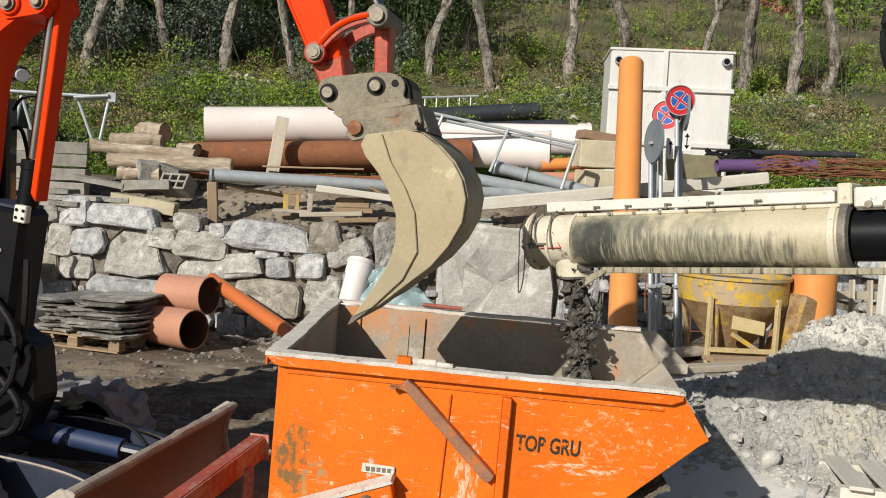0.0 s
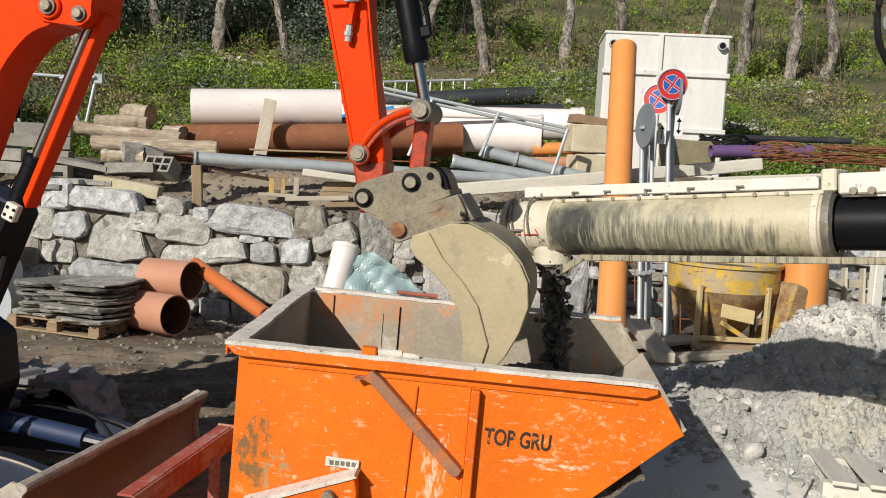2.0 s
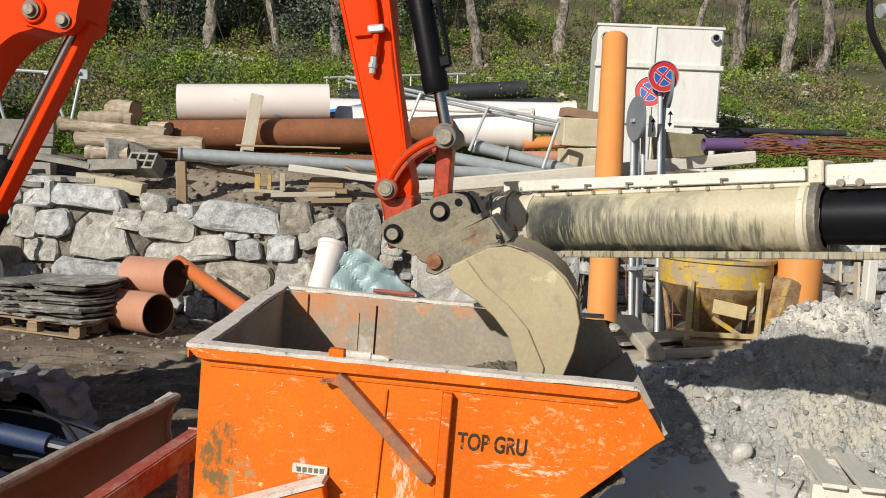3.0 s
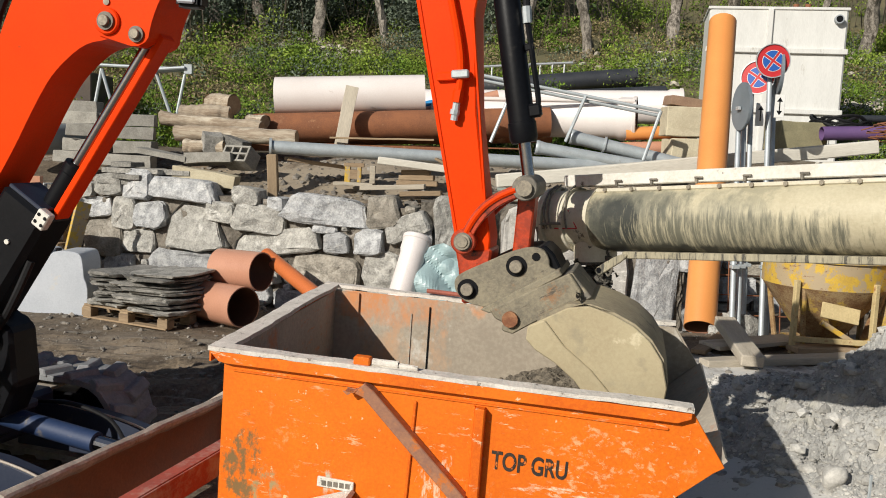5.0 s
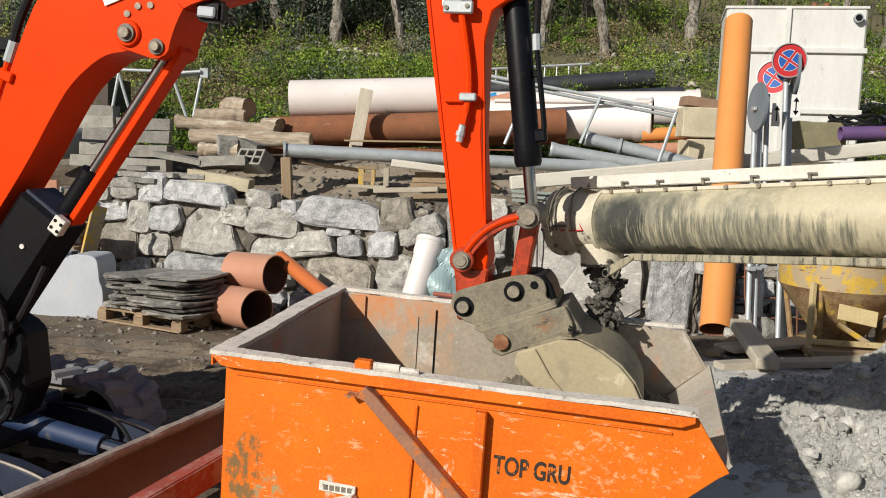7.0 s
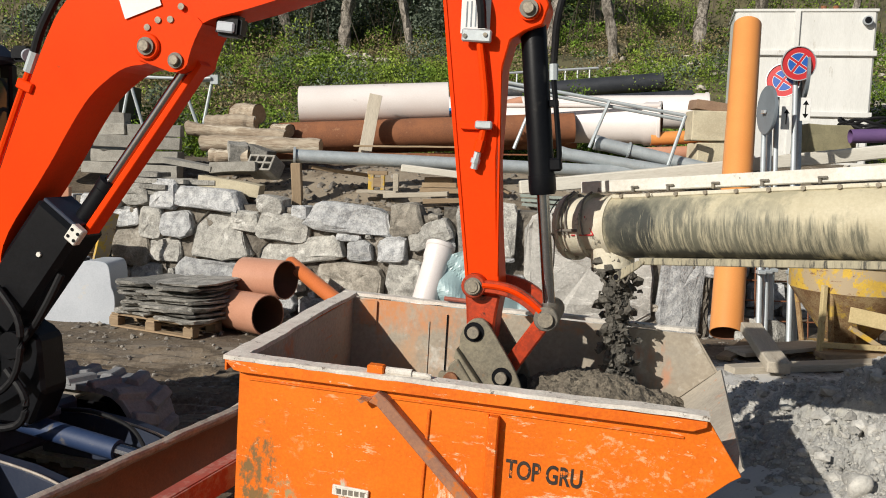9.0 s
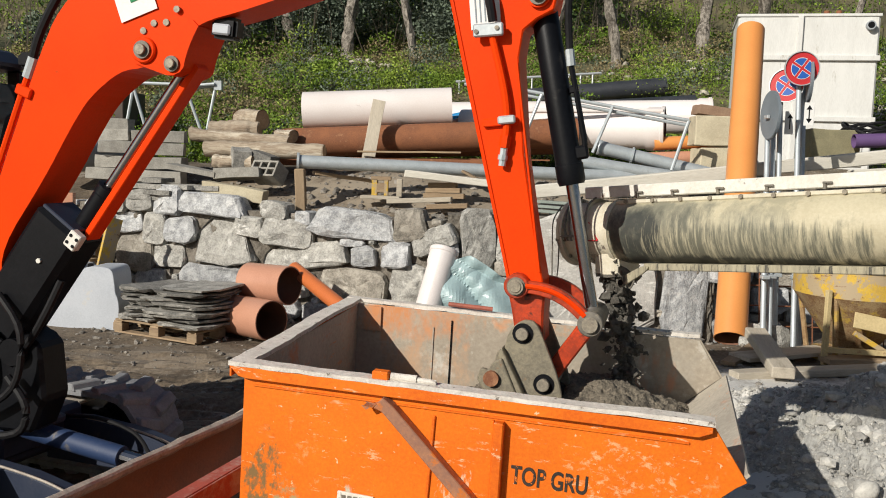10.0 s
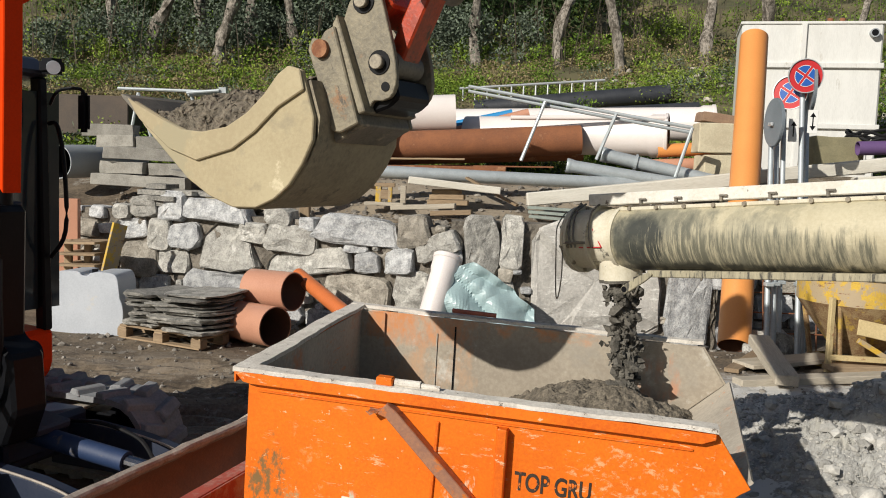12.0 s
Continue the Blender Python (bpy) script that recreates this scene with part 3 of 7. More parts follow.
# ---- tipping hopper ----
def make_hopper():
    u = Vector((0.969, -0.244, -0.0335)).normalized()
    v = Vector((0.245, 0.968, 0.042))
    v = (v - u * v.dot(u)).normalized()
    n = u.cross(v)
    m = Matrix((u, v, n)).transposed().to_4x4()
    m.translation = (-1.017, 3.047, 1.213)
    hop = thing("mixing_hopper", "orange steel tipping hopper, scratched, with cement on its rim", "hopper", m)
    L, W, H = 2.0, 1.50, 1.02
    side = [(0.058, -0.01), (1.985, -0.01), (2.125, -0.215), (2.087, -0.242), (1.28, -H + 0.03), (0.042, -H)]
    for y, lab in ((0.04, "scratched orange side panel"), (W - 0.03, "orange side panel")):
        part("side_panel", prism(side, y - 0.006, y + 0.006, 0.002), HOPPER_FRONT if y < 0.1 else HOPPER_FAR, hop, lab)
    inner = [(0.075, -0.012), (1.975, -0.012), (2.10, -0.20), (1.265, -H + 0.05), (0.06, -H + 0.02)]
    part("lining", prism(inner, 0.051, 0.055), CEMENTED, hop, "cement-caked inside face")
    part("lining", prism(inner, W - 0.045, W - 0.041), HOPPER_FAR, hop, "cement-caked inside face with rust and orange paint")
    part("end_panel", prism([(0.058, -0.01), (0.072, -0.01), (0.057, -H), (0.042, -H)], 0.047, W - 0.037), ORANGE_WORN, hop)
    part("lining", prism([(0.075, -0.012), (0.079, -0.012), (0.065, -H + 0.02), (0.061, -H + 0.02)], 0.056, W - 0.046), CEMENTED, hop, "cement-caked end face in shade")
    part("floor_plate", box(1.2, W - 0.09, 0.012, pose(0.67, W / 2, -H + 0.01)), ORANGE_WORN, hop)
    part("chute_plate", prism([(1.265, -H + 0.02), (1.277, -H + 0.02), (2.09, -0.238), (2.135, -0.19), (2.125, -0.18), (2.075, -0.228)], 0.047, W - 0.037), CEMENTED, hop, "sloping pour lip, grey with cement")
    # rim: a folded strip round three sides
    def strip(sx, sy, sz, m, seed):
        bm = box(sx, sy, sz, m)
        bmesh.ops.subdivide_edges(bm, edges=[e for e in bm.edges if e.calc_length() > 1.0], cuts=30)
        rough(bm, 0.09, 0.005, seed)
        return rough(bm, 0.5, 0.007, seed)
    part("rim", strip(L - 0.015, 0.072, 0.018, pose(L / 2 - 0.007, 0.036, 0.004), 1), RIM, hop, "front rim splashed with cement")
    part("rim", strip(L - 0.02, 0.05, 0.018, pose(L / 2 - 0.01, W, 0.004), 2), RIM, hop)
    part("rim", strip(0.085, W - 0.10, 0.02, pose(0.040, W / 2 + 0.023, 0.005), 5), RIM, hop)
    part("rim_skirt", prism([(0.0, -0.008), (L - 0.02, -0.008), (L - 0.02, -0.03), (L - 0.07, -0.052), (0.08, -0.056), (0.045, -0.05)], 0.001, 0.010, 0.002), ORANGE_WORN, hop)
    part("rim_gusset", prism([(0.002, -0.009), (0.055, -0.009), (0.055, -0.052), (0.04, -0.05)], 0.011, 0.04), ORANGE_WORN, hop)
    part("end_skirt", box(0.008, W - 0.02, 0.05, pose(0.004, W / 2, -0.031)), ORANGE_WORN, hop)
    part("side_crease", prism([(0.1, -0.085), (L - 0.1, -0.085), (L - 0.1, -0.092), (0.1, -0.092)], 0.026, 0.034), ORANGE_WORN, hop)
    # upright rib, brace bar and lever bracket on the front
    part("rib", box(0.042, 0.045, H - 0.10, pose(1.170, 0.012, -H / 2 - 0.05), 0.005), ORANGE_WORN, hop, "upright stiffening rib")
    part("rib_flange", box(0.012, 0.02, H - 0.10, pose(1.142, 0.024, -H / 2 - 0.05), 0.003), ORANGE_WORN, hop)
    part("weld_strip", box(0.014, 0.012, H - 0.15, pose(0.883, 0.03, -H / 2 - 0.04, 0, 2), 0.003), ORANGE_WORN, hop)
    bar = prism([(0.652, -0.102), (0.690, -0.055), (0.735, -0.085), (1.140, -0.478), (1.128, -0.505), (1.098, -0.515), (0.690, -0.115)], -0.02, 0.033, 0.004)
    merge(bar, prism([(0.652, -0.102), (0.668, -0.082), (0.622, -0.110), (0.608, -0.098)], -0.02, 0.033, 0.002))
    part("brace_bar", bar, surf("rubbed_bare_brace", (0.42, 0.20, 0.11), (0.30, 0.15, 0.10), 9.0, 0.5, 0.1, 0.2, 60, (0.60, 0.17, 0.03), 8.0, 0.55), hop, "rubbed angled bar with a hooked end")
    arm = prism([(0.15, -0.74), (0.655, -0.545), (0.672, -0.62), (0.672, -0.80), (0.2, -0.92)], -0.07, 0.02, 0.004)
    part("lever_bracket", arm, ORANGE_WORN, hop, "lever bracket with a round bolt")
    part("lever_edge", prism([(0.13, -0.735), (0.655, -0.532), (0.668, -0.545), (0.14, -0.752)], -0.08, 0.025), RIM, hop)
    part("pivot_bolt", rod((0.545, -0.115, -0.645), (0.545, -0.068, -0.645), 0.03, n=16, bev=0.004), ZINC_BOLT, hop)
    plate = part("shoe_plate", box(0.16, 0.012, 0.045, pose(0.58, 0.026, -0.522, 0, 2), 0.003), WHITE_STEEL, hop, "small white data plate")
    for k in range(5):
        part("print_bar", box(0.018, 0.002, 0.022, pose(0.53 + 0.026 * k, 0.0185, -0.522)), BUCKET_DARK, plate)
    # small fittings lying on the rim and the far wall
    part("rim_tab", box(0.07, 0.045, 0.035, pose(0.665, 0.035, 0.026), 0.005), ORANGE_WORN, hop, "orange tab on the rim")
    part("rim_tab_bar", rough(rod((0.705, 0.035, 0.024), (0.815, 0.038, 0.024), 0.016, n=10), 0.1, 0.004), RIM, hop)
    part("rim_tab_bar", rough(rod((0.815, 0.038, 0.022), (0.895, 0.04, 0.020), 0.011, n=8), 0.1, 0.005, 4), RIM, hop)
    part("corner_plate", box(0.16, 0.012, 0.14, pose(0.14, W - 0.055, -0.085)), HOPPER_FAR, hop, "corner stiffening plate")
    part("seam", box(0.007, 0.006, H - 0.1, pose(0.635, W - 0.05, -H / 2)), BLACK, hop, "dark weld seam")
    part("weld_line", box(0.006, 0.005, H - 0.2, pose(0.53, W - 0.05, -H / 2)), CEMENTED, hop)
    part("handle_bar", rough(rod((0.60, W - 0.02, 0.035), (0.85, W - 0.01, 0.030), 0.014, n=8), 0.08, 0.01), surf("old_red_paint", (0.4, 0.12, 0.08), (0.3, 0.1, 0.07), 9.0), hop)
    # skids that carry it
    for y in (0.25, W - 0.25):
        part("skid", box(1.2, 0.14, 0.17, pose(0.66, y, -H - 0.09), 0.006), ORANGE_WORN, hop)
    part("lip_support", prism([(1.3, -H + 0.0), (1.55, -0.78), (1.5, -1.2), (1.35, -1.2)], 0.2, 0.26), BLACK, hop)
    # stencilled words
    cu = bpy.data.curves.new("stencil", "FONT")
    cu.body, cu.size, cu.extrude, cu.offset = "TOP GRU", 0.115, 0.0015, 0.0022
    tmp = new("stencil_tmp", cu)
    me = bpy.data.meshes.new_from_object(tmp.evaluated_get(bpy.context.evaluated_depsgraph_get()))
    bpy.data.objects.remove(tmp)
    me.materials.append(DARK_INK)
    txt = new("stencil", me)
    txt.parent = hop
    txt.matrix_basis = pose(1.226, 0.0325, -0.352, 90, 0.5, 0) @ Matrix.Diagonal((0.63, 0.93, 1.0, 1.0))
    tagged(txt, "worn black stencilled words")
    return hop, m


HOPPER, HOPPER_M = make_hopper()


def make_heap():
    """The mix that has gathered in the hopper below the spout."""
    bm = bmesh.new()
    nx, ny = 190, 140
    grid = []
    for j in range(ny):
        for i in range(nx):
            x, y = 0.12 + 1.86 * i / (nx - 1), 0.06 + 1.36 * j / (ny - 1)
            h = -0.66 + 0.50 * math.exp(-((x - 1.50) / 0.75) ** 2 - ((y - 0.95) / 0.85) ** 2)
            h = max(h, -0.96 + 0.85 * max(0, x - 1.3)) if x > 1.3 else h
            p = Vector((x, y, h))
            h += 0.035 * noise.fractal(p * 6, 1.0, 2.0, 2) + 0.016 * noise.noise(p * 26) + 0.012 * noise.noise(p * 55)
            grid.append(bm.verts.new((x, y, h)))
    for j in range(ny - 1):
        for i in range(nx - 1):
            k = j * nx + i
            bm.faces.new((grid[k], grid[k + 1], grid[k + nx + 1], grid[k + nx]))
    heap = part("concrete_mix", bm, CONCRETE_DRY, None)
    return tagged(heap, "heap of damp grey concrete mix in the hopper", "concrete")


HEAP = make_heap()


# ---- screw conveyor ----
def make_conveyor():
    p0, p1 = Vector((0.611, 4.131, 1.737)), Vector((1.835, 2.850, 1.906))
    x = (p1 - p0).normalized()
    y = Vector((0, 0, 1)).cross(x).normalized()
    z = x.cross(y)
    m = Matrix((x, y, z)).transposed().to_4x4()
    m.translation = p0
    cv = thing("screw_conveyor", "cream painted tube of a screw conveyor, streaked with cement", "conveyor", m)
    R, HEAD = 0.161, 0.31
    L1 = (p1 - p0).length
    along = Matrix.Rotation(radians(90), 4, "Y")
    def tube(profile, n=44):
        return lathe(profile, n, along)
    part("tube", tube([(R, HEAD - 0.01), (R + 0.003, HEAD + 0.006), (R + 0.003, L1 - 0.05), (R, L1)]), TUBE, cv, "cream tube with dark wet streaks, darkest along its underside", True)
    part("head", tube([(0.0, -0.01), (R - 0.05, -0.01), (R - 0.004, 0.015), (R - 0.004, HEAD - 0.012)]), CREAM_HEAD, cv, "cream end head splashed with cement", True)
    for a, b, r in ((-0.012, 0.006, R + 0.016), (0.010, 0.024, R + 0.018), (0.135, 0.152, R + 0.012), (HEAD - 0.03, HEAD - 0.008, R + 0.008)):
        part("flange", tube([(r - 0.03, a), (r, a), (r, b), (r - 0.03, b), (r - 0.03, a)]), CREAM_HEAD, cv, smooth=True)
    for k in range(10):
        a = k * math.tau / 10 + 0.2
        part("flange_bolt", rod((-0.022, (R + 0.002) * math.cos(a), (R + 0.002) * math.sin(a)), (0.034, (R + 0.002) * math.cos(a), (R + 0.002) * math.sin(a)), 0.011, n=6), ZINC_BOLT, cv)
    part("bearing", tube([(0.0, -0.09), (0.05, -0.09), (0.06, -0.06), (0.075, -0.01)], 20), NAVY, cv, "dark blue shaft bearing", True)
    part("shaft_nut", tube([(0, -0.115), (0.018, -0.115), (0.018, -0.085)], 6), ZINC_BOLT, cv)
    # spout
    SX = 0.245
    part("spout", lathe([(0.104, -0.215), (0.111, -0.215), (0.113, -0.10), (0.118, 0.0), (0.104, 0.0), (0.104, -0.215)], 30, pose(SX, 0.0, 0.0)), CREAM_HEAD, cv, "round spout with wet mix on its edge", True)
    part("spout_edge", rough(lathe([(0.100, -0.228), (0.111, -0.230), (0.1125, -0.212), (0.100, -0.212), (0.100, -0.228)], 30, pose(SX, 0, 0)), 0.05, 0.006), CONCRETE_WET, cv)
    # cover channel along the top: a low white box on a bolted cream ledge
    part("cover_strip", rough(box(L1 - 0.12, 0.17, 0.060, pose(L1 / 2 + 0.03, 0.03, R + 0.044), 0.005), 0.3, 0.004), WHITE_STEEL, cv, "chipped white cover channel along the top")
    part("cover_edge", rough(box(L1 - HEAD, 0.022, 0.020, pose((L1 + HEAD) / 2, -0.075, R - 0.008), 0.004), 0.06, 0.005), CREAM_HEAD, cv, "cement-crusted ledge under the cover")
    for k in range(9):
        part("bolt", rod((HEAD + 0.06 + 0.155 * k, -0.097, R - 0.008), (HEAD + 0.06 + 0.155 * k, -0.075, R - 0.008), 0.011, n=6), ZINC_BOLT, cv)
    for bx in (0.42, 0.62, 0.86, 1.10, 1.36):
        lt = part("latch", box(0.014, 0.014, 0.034, pose(bx, -0.062, R + 0.024), 0.003), BUCKET_DARK, cv)
        part("latch_hook", box(0.040, 0.008, 0.008, pose(bx + 0.014, -0.068, R + 0.036)), BUCKET_DARK, lt)
    # rail below, with a lug
    part("rail", box(L1 + 0.6, 0.06, 0.034, pose(L1 / 2 + 0.78, -0.085, -R - 0.012), 0.004), RAIL_STAINED, cv, "stained rail below the tube")
    # dark sheet added in place of the shadow between tube and rail
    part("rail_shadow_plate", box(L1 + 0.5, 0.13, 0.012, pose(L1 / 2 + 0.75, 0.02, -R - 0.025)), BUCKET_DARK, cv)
    lug = prism(rounded([(0.332, -0.268), (0.350, -0.280), (0.372, -0.268), (0.50, -0.196), (0.52, -0.168), (0.47, -0.170), (0.345, -0.232), (0.330, -0.248)], 1), -0.128, -0.112, 0.003)
    lg = part("lug", lug, RAIL_STAINED, cv, "hooked lug with a hole")
    part("lug_eye", rod((0.352, -0.131, -0.252), (0.352, -0.110, -0.252), 0.015, n=14), BLACK, lg)
    # wire loops and clips round the head
    part("wire", sweep([(-0.02, -0.10, 0.15), (-0.035, -0.165, 0.07), (-0.035, -0.18, -0.05), (-0.05, -0.17, -0.18), (-0.06, -0.16, -0.30), (-0.035, -0.17, -0.29), (-0.01, -0.17, -0.18), (0.0, -0.17, -0.05)], 0.0035, 6), BUCKET_DARK, cv, "loose loop of wire")
    for k, s0 in enumerate((0.04, 0.065, 0.165)):
        part("wire", sweep([(s0, -0.04, R + 0.026), (s0 - 0.01, -0.115, R - 0.02), (s0 + 0.004 * k, -0.168, 0.04), (s0 + 0.02, -0.170, -0.04)], 0.0055, 6), BUCKET_DARK, cv)
    part("clip", box(0.14, 0.012, 0.014, pose(0.08, -0.172, -0.015), 0.003), BUCKET_DARK, cv)
    for a, b in (((0.10, -0.158, -0.04), (0.24, -0.158, -0.04)), ((0.24, -0.158, -0.04), (0.18, -0.146, 0.055))):
        part("red_mark", rod(a, b, 0.0035, n=6), SIGN_RED, cv, "thin red painted mark")
    part("hook", sweep([(0.36, -0.10, -0.23), (0.40, -0.12, -0.28), (0.43, -0.12, -0.24)], 0.005, 6), BUCKET_DARK, cv)
    # far end: gasket, black sleeve, next section
    part("end_ring", tube([(R, L1 - 0.05), (R + 0.010, L1 - 0.045), (R + 0.010, L1 - 0.015), (R, L1 - 0.01)]), CREAM_HEAD, cv, smooth=True)
    part("gasket", tube([(R - 0.02, L1), (R + 0.018, L1 + 0.005), (R + 0.014, L1 + 0.04), (R - 0.02, L1 + 0.05)]), BUCKET_DARK, cv, smooth=True)
    part("end_bracket", box(0.07, 0.22, 0.11, pose(L1 + 0.02, 0.04, R + 0.05), 0.008), CREAM_HEAD, cv)
    part("sleeve", tube([(R - 0.05, L1 + 0.05), (R - 0.032, L1 + 0.06), (R - 0.032, L1 + 0.7), (R - 0.05, L1 + 0.72)]), BLACK, cv, "black rubber sleeve", True)
    part("upper_box", box(0.6, 0.24, 0.10, pose(L1 + 0.37, 0.02, R + 0.03), 0.008), WHITE_STEEL, cv, "white steel box on the far section")
    for bx in (0.14, 0.22):
        part("box_bolt", rod((L1 + bx, -0.125, R - 0.005), (L1 + bx, -0.095, R - 0.005), 0.018, n=12), ZINC_BOLT, cv)
    # trestle under the far section
    for dx in (0.45, 0.70):
        foot = cv.matrix_basis.inverted() @ Vector((p0 + x * (L1 + dx)).to_tuple()[:2] + (0.1,))
        part("trestle_leg", rod((L1 + dx, 0, -R), foot, 0.04, n=10), RUST, cv)
    return cv, m


CONVEYOR, CONVEYOR_M = make_conveyor()
SPOUT = CONVEYOR_M @ Vector((0.245, 0.0, -0.23))


def make_clumps():
    """Clumps of wet mix that keep dropping from the spout."""
    out = []
    for i in range(12):
        bm = bmesh.new()
        rnd = random.Random(i)
        for k in range(90):
            b = bmesh.new()
            bmesh.ops.create_icosphere(b, subdivisions=2 if k % 3 == 0 else 1, radius=1)
            s = 0.005 + 0.026 * rnd.random() ** 2.5
            b.transform(pose(rnd.gauss(0, 0.034), rnd.gauss(0, 0.034), rnd.uniform(-0.13, 0.13), rnd.uniform(0, 360), rnd.uniform(0, 360), 0) @ Matrix.Diagonal((s, s * rnd.uniform(0.6, 1), s * rnd.uniform(0.8, 1.9), 1)))
            rough(b, 0.012, 0.02, k)
            merge(bm, b)
        ob = part("concrete_clump", bm, CONCRETE_WET, None, smooth=True)
        tagged(ob, "clump of wet concrete mix dropping from the spout", "concrete", "falling concrete clumps", "stuff")
        out.append(ob)
    return out


CLUMPS = make_clumps()


# ---- excavator ----
SLEW = Vector((-3.262, 4.513, 0.0))       # the axis about which arm and house turn
SIZE = 1.074                              # the arm parts' size against their drawing below
FOOT = Vector((0.622, 1.063))              # boom pivot, ahead of that axis and up
PIN_SB, PIN_BD, PIN_SR, PIN_RD = 0.206, 0.236, 0.351, 0.332
G_STICK = (1.408, -0.255)                 # head pin of the bucket cylinder, on the stick
Q_BOOM = (1.783, -0.153)                  # rod pin of the boom cylinder, on the boom
CYL_BASE = Vector((0.820, 1.080))          # its base pin
# seconds, slew, boom angle, bucket pin ahead and up, stick angle, bucket angle
ARM = [
    (0, -19.6, 81.9, 2.722, 2.500, 112.2, 9.8),
    (0.5, -16.6, 79.7, 2.773, 2.424, 111.9, 11.6),
    (1, -16.7, 75.0, 2.874, 2.221, 106.6, 13.7),
    (1.5, -18.4, 70.2, 2.980, 2.038, 102.2, 16.4),
    (2, -18.8, 66.7, 3.095, 1.899, 99.9, 21.1),
    (2.5, -18.3, 64.5, 3.261, 1.812, 101.3, 28.0),
    (4.5, -16.8, 57.2, 3.528, 1.466, 99.1, 29.4),
    (5, -15.5, 57.1, 3.525, 1.453, 98.5, 29.3),
    (5.5, -15.6, 57.0, 3.522, 1.451, 98.6, 29.4),
    (6, -13.9, 57.0, 3.471, 1.450, 97.1, 28.3),
    (6.5, -13.4, 57.1, 3.471, 1.448, 97.1, 27.9),
    (7, -13.5, 55.5, 3.461, 1.361, 95.0, 21.0),
    (7.2, -13.6, 54.6, 3.443, 1.327, 93.3, 14.5),
    (8, -13.4, 54.2, 3.418, 1.270, 91.3, -21.5),
    (8.8, -13.3, 54.1, 3.404, 1.244, 90.5, -53.0),
    (9, -13.4, 54.2, 3.459, 1.259, 93.2, -55.7),
    (9.5, -16.0, 54.4, 3.680, 1.303, 99.5, -61.9),
    (10, -15.0, 54.7, 3.690, 1.316, 100.4, -64.9),
    (10.5, -15.4, 58.8, 3.655, 1.562, 104.1, -63.9),
    (10.7, -14.9, 60.9, 3.625, 1.703, 105.5, -62.0),
    (10.9, -14.9, 63.8, 3.596, 1.850, 109.3, -61.5),
    (11, -15.0, 65.1, 3.573, 1.921, 110.7, -62.2),
    (11.2, -14.7, 68.1, 3.519, 2.063, 114.1, -65.1),
    (11.4, -15.1, 71.8, 3.461, 2.234, 116.7, -67.3),
    (11.5, -15.7, 73.8, 3.411, 2.341, 119.1, -67.6),
    (11.6, -17.0, 75.7, 3.366, 2.450, 121.0, -67.2),
    (11.8, -22.6, 79.0, 3.309, 2.635, 124.4, -69.2),
    (12, -26.9, 87.5, 3.186, 2.743, 128.0, -71.6),
]


def arm_pose(slew, s, z, angle):
    return Matrix.Rotation(radians(slew), 4, "Z") @ Matrix.Translation((s, 0, z)) @ Matrix.Rotation(radians(-angle), 4, "Y")


def turned(o, angle, p):
    a = radians(angle)
    return Vector((o[0] + math.cos(a) * p[0] - math.sin(a) * p[1], o[1] + math.sin(a) * p[0] + math.cos(a) * p[1]))


def angle_of(v):
    return math.degrees(math.atan2(v[1], v[0]))


def meet(a, ra, b, rb):
    """The outer meeting point of two circles."""
    d = b - a
    q = min(d.length, ra + rb - 1e-4)
    k = (ra * ra - rb * rb + q * q) / (2 * q)
    h = math.sqrt(max(0.0, ra * ra - k * k))
    e = d.normalized()
    return a + e * k + Vector((-e.y, e.x)) * h


def pin(parent, x, z, y, r=0.028, cap=True):
    part("pin", rod((x, -y - 0.03, z), (x, -y, z), r, r * 0.92, 18, 0.003), ZINC_BOLT, parent, "round steel pin end", True)
    part("collar", rod((x, -y - 0.012, z), (x, -y + 0.01, z), r * 1.55, n=18), BUCKET_DARK, parent)


